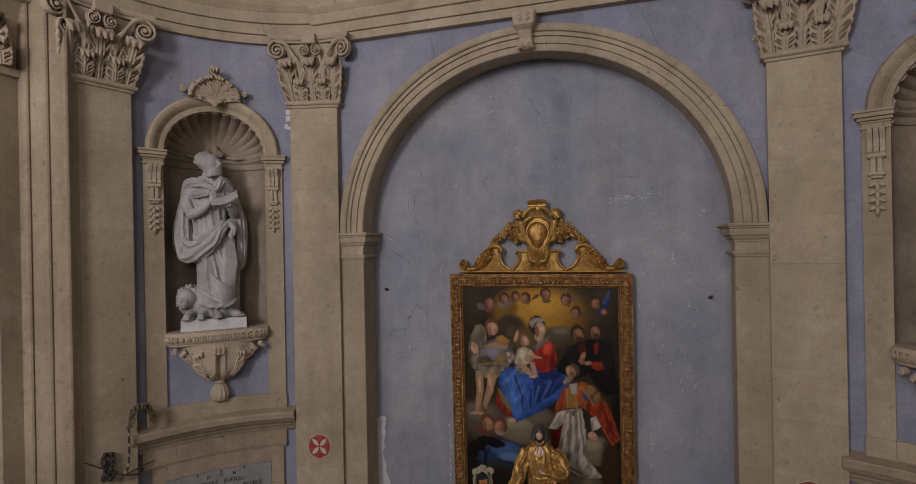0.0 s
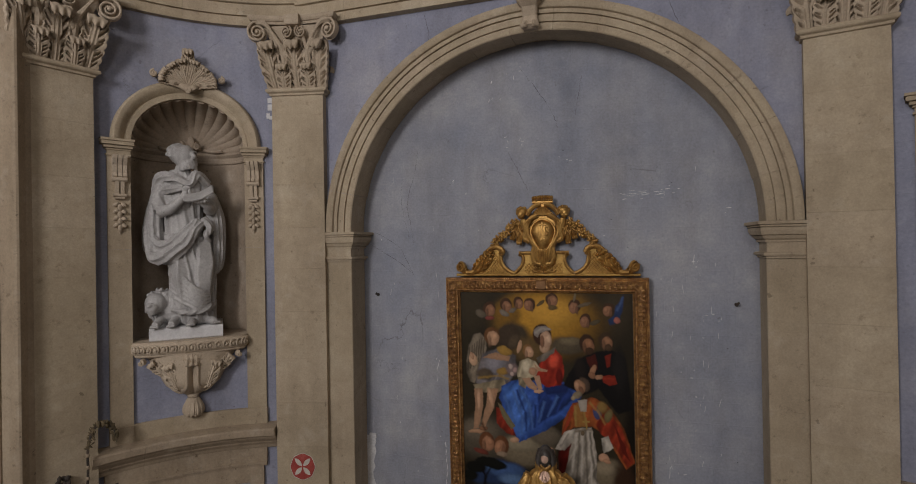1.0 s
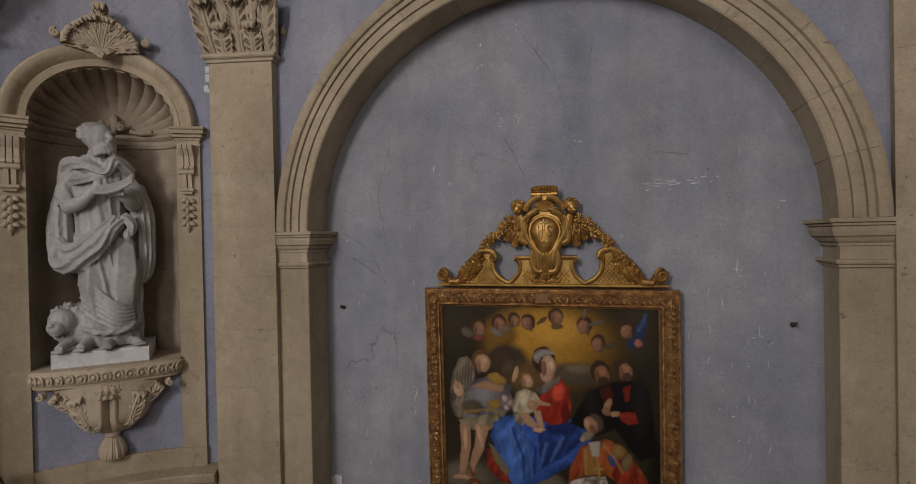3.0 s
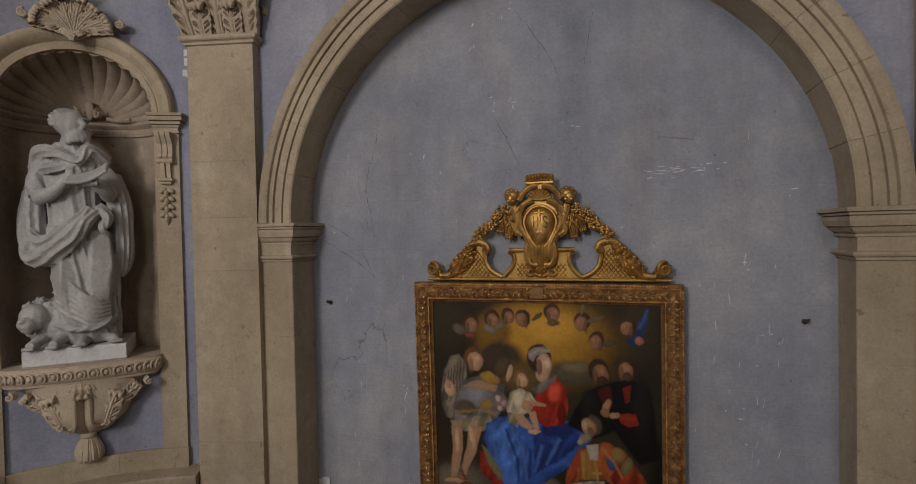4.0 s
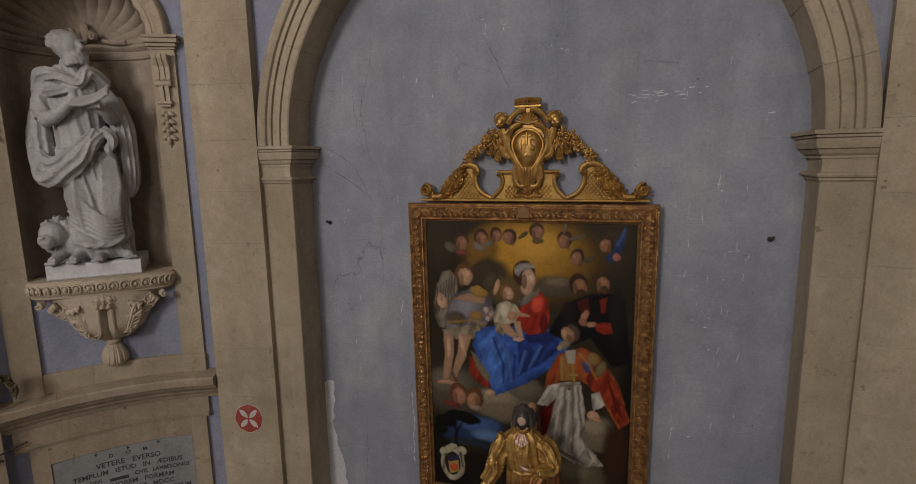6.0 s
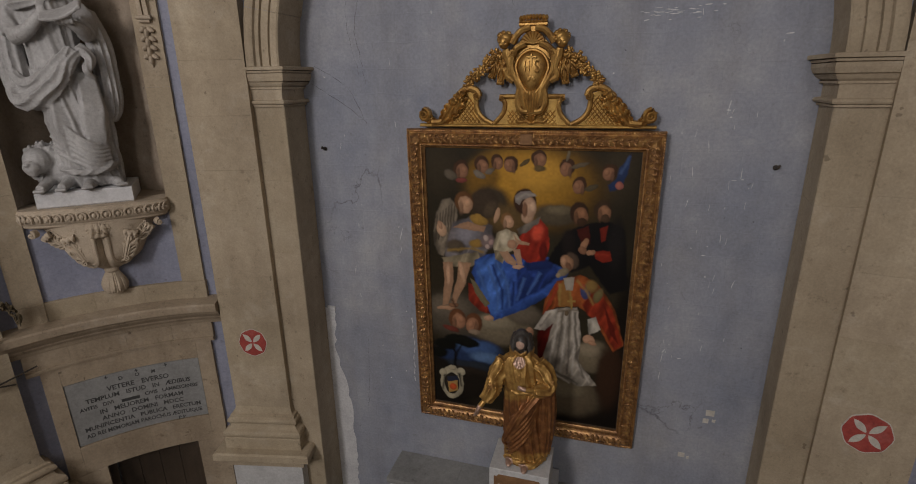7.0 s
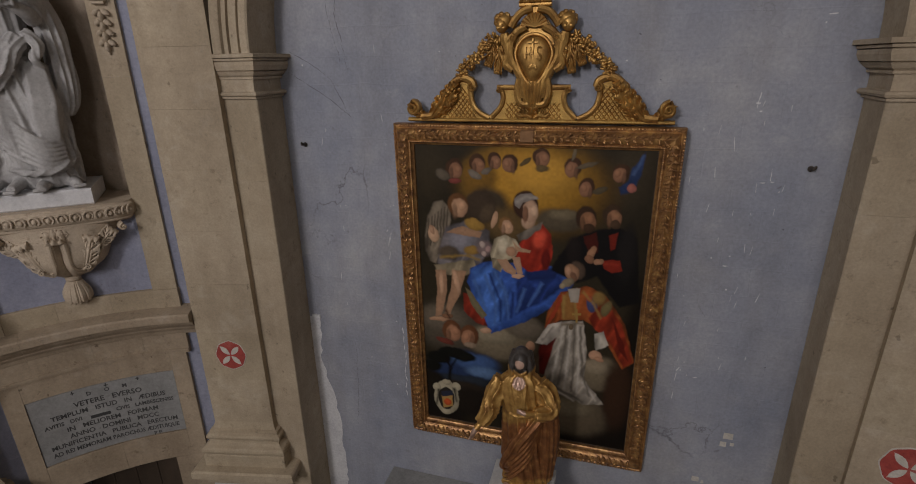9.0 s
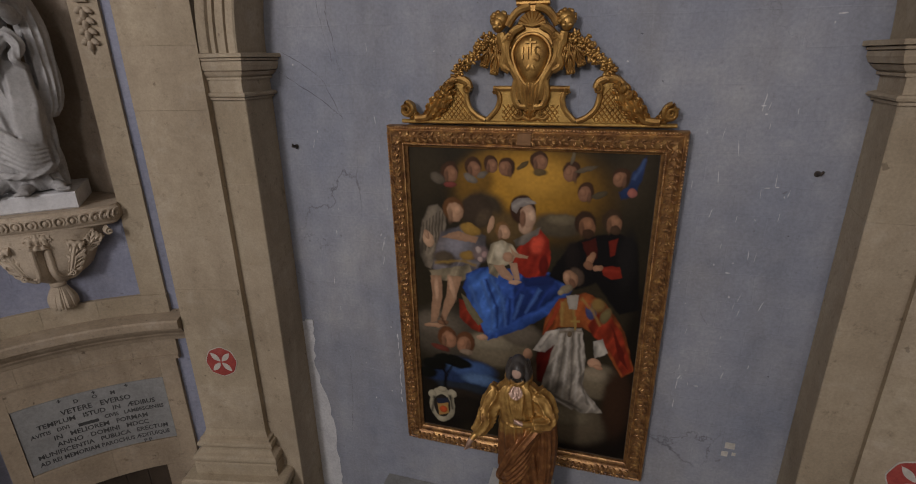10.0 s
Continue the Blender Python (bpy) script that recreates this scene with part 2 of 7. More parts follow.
bm = bmesh.new()
block(bm, placed(Matrix.Identity(4)), -7, 7, 12.2, 12.6, 0, 14)
structure("wall_rear", bm, ROOM_DARK, "unseen dark rear wall added to close the room", "wall")
bm = bmesh.new()
block(bm, placed(Matrix.Identity(4)), -7, 7, -0.35, 0.3, 9.4, 14)
structure("wall_upper", bm, ROOM_DARK, "unseen dark upper wall added to close the room", "wall")


# ---- entablature ----
def entablature(f, ss, front, name, up):
    prof = [(-0.2, 8.92), (front, 8.92), (front, 9.015), (front - .014, 9.018), (front - .014, 9.028), (front + .02, 9.03), (front + .02, 9.15), (front + .006, 9.153), (front + .006, 9.163), (front + .04, 9.17), (front + .04, 9.30), (front + .05, 9.31), (front + .09, 9.37), (front + .09, 9.42),
            (front + .02, 9.43), (front + .02, 9.80), (front + .10, 9.86), (front + .30, 9.95), (front + .34, 10.1), (-0.2, 10.1)]
    top = tagged(new(name), "moulded sandstone entablature of long blocks", "cornice", "", "structure")
    for a, b in zip(ss, ss[1:]):
        bm = bmesh.new()
        sweep(bm, f, [(d + random.uniform(-.001, .001), z + up) for d, z in prof], steps(a + .0009, b - .0009, 8))
        part("cornice_stone", bm, STONE, top)


entablature(flat, [-2.86, -2.2, -1.35, -.55, .3, 1.2, 2.1, 2.86], 0.47, "trim_entablature_1", .10)
entablature(BAYS[0], [-1.75, -1.3, -.7, -.05, .6, 1.36], 0.07, "trim_entablature_2", -.02)
entablature(BAYS[1], [-1.36, -.6, .05, .7, 1.3, 1.75], 0.07, "trim_entablature_3", -.02)


# ---- small shapes ----
def ball(bm, m, rx, ry, rz, u=10, v=7):
    """An ellipsoid at the pose m."""
    mm = m @ Matrix.Diagonal((rx, ry, rz, 1))
    make, face = bm.verts.new, bm.faces.new
    rows = []
    for j in range(1, v):
        c, s = math.cos(math.pi * j / v), math.sin(math.pi * j / v)
        rows.append([make(mm @ Vector((s * math.cos(2 * math.pi * i / u), s * math.sin(2 * math.pi * i / u), c))) for i in range(u)])
    top, low = make(mm @ Vector((0, 0, 1))), make(mm @ Vector((0, 0, -1)))
    for p, q in zip(rows, rows[1:]):
        for i in range(u):
            face((p[i], q[i], q[(i + 1) % u], p[(i + 1) % u]))
    for i in range(u):
        face((top, rows[0][i], rows[0][(i + 1) % u]))
        face((low, rows[-1][(i + 1) % u], rows[-1][i]))


def tube(bm, pts, radii, n=8, flatten=1.0):
    """A round bar along points, with a radius at each."""
    pts = [Vector(p) for p in pts]
    rings, side = [], None
    for i, p in enumerate(pts):
        way = (pts[min(i + 1, len(pts) - 1)] - pts[max(i - 1, 0)]).normalized()
        ref = side if side is not None else (Vector((0, 1, 0)) if abs(way.y) < 0.9 else Vector((1, 0, 0)))
        a = (ref - way * ref.dot(way)).normalized()
        b = way.cross(a)
        side = a
        r = radii[i] if hasattr(radii, "__len__") else radii
        rings.append([p + (a * math.cos(2 * math.pi * k / n) * flatten + b * math.sin(2 * math.pi * k / n)) * r for k in range(n)])
    loft(bm, rings)


def arc_points(pts, per=8):
    """A smooth line through a few points."""
    pts = [Vector(p) for p in pts]
    out = []
    for i in range(len(pts) - 1):
        p0, p1, p2, p3 = pts[max(i - 1, 0)], pts[i], pts[i + 1], pts[min(i + 2, len(pts) - 1)]
        for k in range(per):
            t = k / per
            out.append(0.5 * ((2 * p1) + (p2 - p0) * t + (2 * p0 - 5 * p1 + 4 * p2 - p3) * t * t + (3 * p1 - p0 - 3 * p2 + p3) * t ** 3))
    return out + [pts[-1]]


def spiral(bm, m, radius, turns, depth, thick, hand=1):
    """A scroll lying in the x-z plane of m, depth deep along y."""
    rings, n = [], int(turns * 18)
    for i in range(n + 1):
        t = i / n
        r = radius * (1 - 0.86 * t ** 0.8)
        a = hand * t * turns * 2 * math.pi + math.pi / 2
        th = thick * (1 - 0.6 * t)
        ring = []
        for dr, y in ((0, -depth), (th * .5, -depth - th * .35), (th, -depth), (th, 0), (0, 0)):
            rr = max(r - dr, 0.002)
            ring.append(m @ Vector((rr * math.cos(a), y - 0.25 * depth * t, rr * math.sin(a))))
        rings.append(ring)
    loft(bm, rings)


def acanthus(bm, m, width, height, curl, lobes=5, thick=0.016):
    """A carved leaf that stands along z of m, bulges to -y, has cut lobes and rolls over at its tip."""
    nu, nv = 9 * lobes, 14
    front, back = [], []
    big = min(1.0, width * 4.5)
    for i in range(nu + 1):
        u = i / nu
        if u < 0.72:
            z, y = height * u / 0.72 * 0.86, 0.03 * math.sin(u * 4)
        else:
            t = (u - 0.72) / 0.28 * math.radians(205)
            z, y = height * 0.86 + curl * math.sin(t) * 0.9, curl * (1 - math.cos(t))
        env = width * (0.62 + 0.38 * math.sin(math.pi * min(1, u * 1.15))) * (1 - 0.35 * max(0, u - 0.75) / 0.25)
        saw = .5 + .5 * math.cos(2 * math.pi * u * lobes)
        rf, rb = [], []
        for j in range(nv + 1):
            v = 2 * j / nv - 1
            av = abs(v)
            tooth = 1 - 0.34 * saw ** 3 * max(0, av - .4) / .6
            x = env * tooth * v * 0.5
            lift = .016 * av * tooth
            vein = .5 + .5 * math.cos(2 * math.pi * ((u - .10 * av) * lobes - .55))
            groove = .030 * max(0, 1 - av * 2.4) - .040 * max(0.0, 1 - vein) ** 5 * min(1, av * 3) * (av > .16) + .014 * vein * av + .012 * math.cos(av * 9) * (1 - u)
            rf.append(bm.verts.new(m @ Vector((x, -y - (groove + lift) * big, z + .10 * width * av))))
            rb.append(bm.verts.new(m @ Vector((x * 0.96, -y + thick, z - 0.004))))
        front.append(rf)
        back.append(rb)
    for i in range(nu):
        for j in range(nv):
            bm.faces.new((front[i][j], front[i][j + 1], front[i + 1][j + 1], front[i + 1][j]))
            bm.faces.new((back[i][j + 1], back[i][j], back[i + 1][j], back[i + 1][j + 1]))
        for j in (0, nv):
            bm.faces.new((front[i][j], front[i + 1][j], back[i + 1][j], back[i][j]))
    for i in (0, nu):
        for j in range(nv):
            bm.faces.new((front[i][j], back[i][j], back[i][j + 1], front[i][j + 1]))
    if curl > .03:
        for k in range(5):
            ball(bm, m @ pose((k - 2) * width * .15, -curl * 1.9, height * .86 + curl * (.25 - .12 * abs(k - 2)), 20, 0, 0), width * .075, curl * .35, curl * .5, 7, 5)


def shared(name, me, parent, m):
    """One more object on a mesh that is there already."""
    ob = new(name, me)
    ob.parent = parent
    ob.matrix_parent_inverse = parent.matrix_world.inverted()
    ob.matrix_basis = m
    return ob


def mesh_of(bm, name, material, smooth=True):
    bmesh.ops.recalc_face_normals(bm, faces=bm.faces)
    me = bpy.data.meshes.new(name)
    bm.to_mesh(me)
    bm.free()
    me.materials.append(material)
    if smooth:
        me.polygons.foreach_set("use_smooth", [True] * len(me.polygons))
        me.set_sharp_from_angle(angle=radians(42))
    return me


def drilled_leaf(bm, m, width, height, curl, lobes=4, thick=0.02):
    """A broad carved leaf along z of m: smooth outline, raised midrib, slanting drilled hollows, scalloped tip rolled to -y."""
    nu, nv = 54, 30
    front, back = [], []
    for i in range(nu + 1):
        u = i / nu
        if u < 0.74:
            z, y = height * u / 0.74 * 0.86, 0.02 * math.sin(u * 4)
        else:
            t = (u - 0.74) / 0.26 * radians(215)
            z, y = height * 0.86 + curl * math.sin(t) * 0.95, curl * (1 - math.cos(t))
        env = width * (0.80 + 0.20 * math.sin(math.pi * min(1, u * 1.2))) * (1 - 0.22 * max(0, u - 0.8) / 0.2)
        rf, rb = [], []
        for j in range(nv + 1):
            v = 2 * j / nv - 1
            av = abs(v)
            edge = 1 - .10 * max(0.0, av - .6) / .4 * (.5 + .5 * math.cos(2 * math.pi * u * lobes * 2)) ** 2
            pit = 0.0
            for k in range(lobes * 2):
                c = (k + .25) / (lobes * 2) * .80 + .02 * math.sin(k * 2.3 + (v > 0))
                across = (u - c - (.20 + .05 * (k % 2)) * (av - .25)) / (.017 + .008 * (k % 2))
                along = (av - .56 - .05 * math.sin(k * 1.7)) / (.22 + .10 * (k % 2))
                pit = max(pit, math.exp(-across ** 2) * max(0.0, 1 - along ** 2) ** .5)
            rib = max(0.0, 1 - (av / .13) ** 2) + .5 * math.exp(-((av - .28) / .06) ** 2)
            scal = (.5 + .5 * math.cos(v * math.pi * 2.5)) * max(0.0, u - .72) / .28
            off = width * (.05 * rib * (u < .8) - .24 * pit * (u < .80) + .10 * scal - .06 * av ** 3)
            x = env * edge * v * .5
            rf.append(bm.verts.new(m @ Vector((x, -y - off, z - .10 * scal * width))))
            rb.append(bm.verts.new(m @ Vector((x * .97, -y + thick + width * .12, z - .004))))
        front.append(rf)
        back.append(rb)
    for i in range(nu):
        for j in range(nv):
            bm.faces.new((front[i][j], front[i][j + 1], front[i + 1][j + 1], front[i + 1][j]))
        for j in (0, nv):
            bm.faces.new((front[i][j], front[i + 1][j], back[i + 1][j], back[i][j]))
    for i in (0, nu):
        for j in range(nv):
            bm.faces.new((front[i][j], back[i][j], back[i][j + 1], front[i][j + 1]))


I4 = Matrix.Identity(4)
bm = bmesh.new()
drilled_leaf(bm, I4, 0.25, 0.56, 0.06, 4)
LEAF_TALL = mesh_of(bm, "leaf", CARVED)
bm = bmesh.new()
drilled_leaf(bm, I4, 0.19, 0.27, 0.045, 3)
LEAF_LOW = mesh_of(bm, "leaf", CARVED)
bm = bmesh.new()
spiral(bm, I4, 0.135, 2.3, 0.07, 0.026, -1)
ball(bm, pose(0, -.08, 0), .022, .03, .022)
ball(bm, pose(0, -.012, 0), .11, .012, .11, 16, 6)
VOLUTE_R = mesh_of(bm, "volute", CARVED)
bm = bmesh.new()
spiral(bm, I4, 0.135, 2.3, 0.07, 0.026, 1)
ball(bm, pose(0, -.08, 0), .022, .03, .022)
ball(bm, pose(0, -.012, 0), .11, .012, .11, 16, 6)
VOLUTE_L = mesh_of(bm, "volute", CARVED)


def pilaster(m, width, label, disc=False):
    """A pilaster with its pedestal, base, shaft of blocks and carved capital; m puts its middle on the wall line."""
    m = m @ Matrix.Translation((0, 0, -0.281)) @ Matrix.Diagonal((1, 1, 1.0497, 1))
    f = placed(m)
    h = width / 2
    top = thing("pilaster", label, "pilaster", m.translation, "pilasters of the order")
    for z0, z1, e, mat in ((0.27, 0.35, .17, WHITE_STONE), (0.35, 2.34, .09, WHITE_STONE)):
        bm = bmesh.new()
        block(bm, f, -h - e, h + e, -0.3, 0.16 + e, z0, z1, 1, .004)
        part("pedestal", bm, mat, top, "limewashed stone pedestal")
    bm = bmesh.new()
    rings = []
    for e, z in ((.09, 2.34), (.13, 2.35), (.13, 2.39), (.15, 2.42), (.22, 2.47), (.23, 2.48), (.23, 2.55), (.21, 2.565)):
        rings.append([f(-h - e, -.3, z), f(-h - e, .16 + e, z), f(h + e, .16 + e, z), f(h + e, -.3, z)])
    loft(bm, rings)
    part("pedestal_cap", bm, STONE, top, "moulded sandstone pedestal cap")
    bm = bmesh.new()
    rings = []
    prof = [(.12, 2.565), (.12, 2.69), (.105, 2.70)]
    prof += [(.10 + .028 * math.sin(a), 2.742 - .042 * math.cos(a)) for a in steps(0, math.pi, 6)]
    prof += [(.085, 2.79), (.06, 2.81), (.055, 2.84), (.07, 2.85)]
    prof += [(.06 + .022 * math.sin(a), 2.88 - .03 * math.cos(a)) for a in steps(0, math.pi, 5)]
    prof += [(.05, 2.915), (.05, 2.94), (.02, 2.95), (.005, 3.0), (0, 3.02)]
    for e, z in prof:
        rings.append([f(-h - e, -.3, z), f(-h - e, .16 + e, z), f(h + e, .16 + e, z), f(h + e, -.3, z)])
    loft(bm, rings)
    part("base", bm, STONE, top, "moulded sandstone base")
    zs = [3.02, 3.52, 4.02, 4.52, 5.02, 5.56, 6.05, 6.52, 7.02, 7.56, 8.035]
    for a, b in zip(zs, zs[1:]):
        bm = bmesh.new()
        block(bm, f, -h, h, -0.3, 0.16 + random.uniform(-.0012, .0012), a + .0004, b - .0004, 1, .0012)
        part("stone_block", bm, STONE, top)
    bm = bmesh.new()
    rings = []
    for e, z in [(.004, 8.035), (.02, 8.04), (.022, 8.06), (.03, 8.065)] + [(.03 + .026 * math.sin(a), 8.092 - .026 * math.cos(a)) for a in steps(0, math.pi, 6)] + [(.0, 8.125)]:
        rings.append([f(-h - e, -.3, z), f(-h - e, .16 + e, z), f(h + e, .16 + e, z), f(h + e, -.3, z)])
    loft(bm, rings)
    part("astragal", bm, STONE, top)
    # carved capital
    bm = bmesh.new()
    rings = []
    for k in steps(0, 1, 10):
        e = -.07 + .135 * k ** 2.4
        z = 8.12 + .70 * k
        rings.append([f(-h - e, -.3, z), f(-h - e, .15 + e, z), f(h + e, .15 + e, z), f(h + e, -.3, z)])
    loft(bm, rings)
    bell = part("capital", bm, CARVED, top, "carved composite capital with acanthus leaves and volutes")
    for s, tilt in ((-h * .86, 24), (0, 0), (h * .86, -24)):
        shared("leaf", LEAF_TALL, bell, m @ pose(s * .96, -.125, 8.12, 13, 0, tilt) @ pose(0, 0, 0, 0, 0 if not s else (14 if s > 0 else -14), 0))
    for s in (-h * .47, h * .47):
        shared("leaf", LEAF_LOW, bell, m @ pose(s, -.165, 8.12, 10, 0, 0))
    for s, r in ((-h - .0, 90), (h + .0, -90)):
        shared("leaf", LEAF_LOW, bell, m @ pose(s, -.03, 8.12, 6, 0, -r))
    for s, me, turn in ((-h - .135, VOLUTE_L, 20), (h + .135, VOLUTE_R, -20)):
        shared("volute", me, bell, m @ pose(s, -.22, 8.735, 0, 0, turn))
    for s, me in ((-.085, VOLUTE_R), (.085, VOLUTE_L)):
        shared("volute", me, bell, m @ pose(s, -.205, 8.735, 0, 0, 0) @ Matrix.Diagonal((.62, .8, .66, 1)))
    for sx in (-1, 1):
        bm = bmesh.new()
        line = arc_points([f(sx * h * .47, .16, 8.40), f(sx * h * .5, .20, 8.55), f(sx * h * .75, .24, 8.70), f(sx * (h + .02), .26, 8.83), f(sx * (h + .13), .25, 8.86)], 5)
        tube(bm, line, [.03 + .012 * math.sin(i / len(line) * 9) for i in range(len(line))], 7)
        line = arc_points([f(sx * h * .47, .16, 8.40), f(sx * h * .42, .20, 8.58), f(sx * h * .3, .22, 8.72), f(sx * .09, .23, 8.81)], 5)
        tube(bm, line, .022, 7)
        for k in range(3):
            ball(bm, m @ pose(sx * (h * .5 + .03 * (k - 1)), -.20, 8.50 + .02 * k), .035, .03, .05, 8, 6)
        part("stalk", bm, CARVED, bell, "", True)
    bm = bmesh.new()
    rings = []
    ss = steps(-1, 1, 12)
    for z, e in ((8.835, 0.0), (8.86, .012), (8.865, .03), (8.885, .045), (8.915, .05), (8.92, .045)):
        ring = [f(-(h + .16 + e), -.3, z)] + [f(s * (h + .16 + e), .20 + e + .09 * abs(s) ** 1.7, z) for s in ss] + [f(h + .16 + e, -.3, z)]
        rings.append(ring)
    loft(bm, rings)
    block(bm, f, -.085, .085, .2, .31, 8.80, 8.918, 1, .012)
    part("abacus", bm, CARVED, bell)
    if disc:
        bm = bmesh.new()
        c, n = 3.79, 40
        size = 0.145 if m.translation.x < 0 else 0.157
        lobe = [size * (1 + .025 * math.cos(8 * a)) for a in steps(0, 2 * math.pi, n)[:-1]]
        loft(bm, [[f(r * 1.05 * math.cos(2 * math.pi * i / n), d, c + r * 1.05 * math.sin(2 * math.pi * i / n)) for i, r in enumerate(lobe)] for d in (.158, .166)])
        plate = tagged(part("consecration_cross", bm, DISC_WHITE, None), "red painted roundel with a pale cross on the pilaster", "wall cross", "consecration crosses")
        bm = bmesh.new()
        loft(bm, [[f(r * math.cos(2 * math.pi * i / n), d, c + r * math.sin(2 * math.pi * i / n)) for i, r in enumerate(lobe)] for d in (.166, .1695)])
        part("red_field", bm, DISC_RED, plate, "faded red paint field")
        for k in range(4):
            a0 = radians(45 + 90 * k)
            bm = bmesh.new()
            ring = []
            for i in range(17):
                t = i / 16
                ring.append((.012 + .862 * size * t, .026 * math.sin(math.pi * min(1, t * 1.05)) ** .8))
            pts = [(r, w) for r, w in ring] + [(r, -w) for r, w in reversed(ring[1:-1])]
            loft(bm, [[f(r * math.cos(a0) - w * math.sin(a0), d, c + r * math.sin(a0) + w * math.cos(a0)) for r, w in pts] for d in (.1695, .1725)])
            part("petal", bm, DISC_WHITE, plate)
    return top


def bay_pose(side, a, r):
    """A pose on the corner bay's circle, facing its centre."""
    x, y = QX + r * math.cos(radians(a)), QY + r * math.sin(radians(a))
    if side > 0:
        return pose(2 * XC - x, y, 0, 0, 0, -(a - 90))
    return pose(x, y, 0, 0, 0, a - 90)


for side in (-1, 1):
    pilaster(bay_pose(side, 102.34, RW), 0.63, "sandstone pilaster with carved capital and painted red roundel", True)
    pilaster(bay_pose(side, 162.55, RW), 0.64, "wide sandstone pilaster with carved capital beside the niche")

# ---- great arch: voussoirs, jambs, imposts, keystone ----
arch = thing("great_arch", "moulded sandstone arch with jambs framing the altar recess", "arch", (XC, -ARCH, 0))
AW = 0.303
prof = [(.045, .002), (0, ARCH - .012), (.012, ARCH), (.072, ARCH), (.075, ARCH - .012), (.083, ARCH - .012), (.086, ARCH + .012), (.155, ARCH + .014), (.158, ARCH), (.166, ARCH), (.169, ARCH + .028), (.205, ARCH + .03), (.208, ARCH + .018), (.215, ARCH + .018), (.222, ARCH + .045), (.245, ARCH + .06), (.275, ARCH + .06), (AW, ARCH + .05), (AW, .1)]
for a, b in zip(steps(0, 180, 15), steps(0, 180, 15)[1:]):
    bm = bmesh.new()
    j = .03
    arch_ring(bm, flat, HALF, RISE, SPRING, [(o if i else .05 - .02 * math.sin(2 * radians(min((a + b) / 2, 180 - (a + b) / 2))), d + random.Random(int(a)).uniform(-.0015, .0015)) for i, (o, d) in enumerate(prof)], a + j, b - j, 8)
    part("voussoir", bm, STONE, arch, "", True)
for sx in (-1, 1):
    zs = [0, 1.1, 2.25, 3.1, 3.9, 4.7, 5.45, 6.144]
    for a, b in zip(zs, zs[1:]):
        bm = bmesh.new()
        ring = [(sx * (HALF + .045), .002), (sx * HALF, ARCH - .02), (sx * (HALF + .006), ARCH - .012), (sx * (HALF + AW + .10), ARCH - .012), (sx * (HALF + AW + .10), .1)]
        loft(bm, [[flat(s, d, z) for s, d in ring] for z in (a + .0007, b - .0007)])
        part("jamb_stone", bm, STONE, arch)
    bm = bmesh.new()
    rings = []
    for e, z in ((.0, 6.145), (.01, 6.147), (.01, 6.163), (.003, 6.165), (.02, 6.17), (.026, 6.185), (.02, 6.2), (.002, 6.205), (0, 6.21), (0, 6.30), (.012, 6.302), (.012, 6.318), (.004, 6.32), (.02, 6.335), (.034, 6.362), (.022, 6.366), (.038, 6.372), (.046, 6.41), (.046, 6.438), (.032, 6.443), (.05, 6.447), (.05, 6.462), (.036, 6.466), (.062, 6.47), (.062, 6.497), (.055, 6.50)):
        rings.append([flat(sx * (HALF + .045 - e * 2.2), .002, z), flat(sx * (HALF - e * 1.3), ARCH + e, z), flat(sx * (HALF + AW + .06), ARCH + e, z), flat(sx * (HALF + AW + .06), .1, z)])
    loft(bm, rings)
    part("impost", bm, STONE, arch, "moulded sandstone impost")
keystone = thing("keystone", "carved sandstone scroll keystone with leaf panel", "keystone", (XC, -ARCH, 8.7))
bm = bmesh.new()
rings = []
for z, hw, d in ((8.50, .075, .52), (8.53, .09, .57), (8.57, .085, .545), (8.62, .075, .55), (8.70, .08, .60), (8.74, .11, .66), (8.76, .125, .665), (8.88, .135, .67), (8.90, .12, .66), (8.915, .12, .64)):
    z, d = 8.60 + (z - 8.50) * 1.04, d - .03
    rings.append([flat(-hw, .36, z), flat(-hw, d - .015, z), flat(-hw + .015, d, z), flat(hw - .015, d, z), flat(hw, d - .015, z), flat(hw, .36, z)])
loft(bm, rings)
part("body", bm, CARVED, keystone)
for sx in (-1, 1):
    bm = bmesh.new()
    spiral(bm, pose(XC + sx * .085, -.50, 8.635, 0, 0, -sx * 50), .045, 2, .06, .02, sx)
    part("scroll", bm, CARVED, keystone, "", True)
    bm = bmesh.new()
    for z in (8.90, 8.95):
        for k in range(3):
            ball(bm, pose(XC + sx * .045, -.642, z + .01 * k, 0, 30 * sx * (k - 1), 0), .028, .012, .012, 8, 5)
    part("leaf", bm, CARVED, keystone)


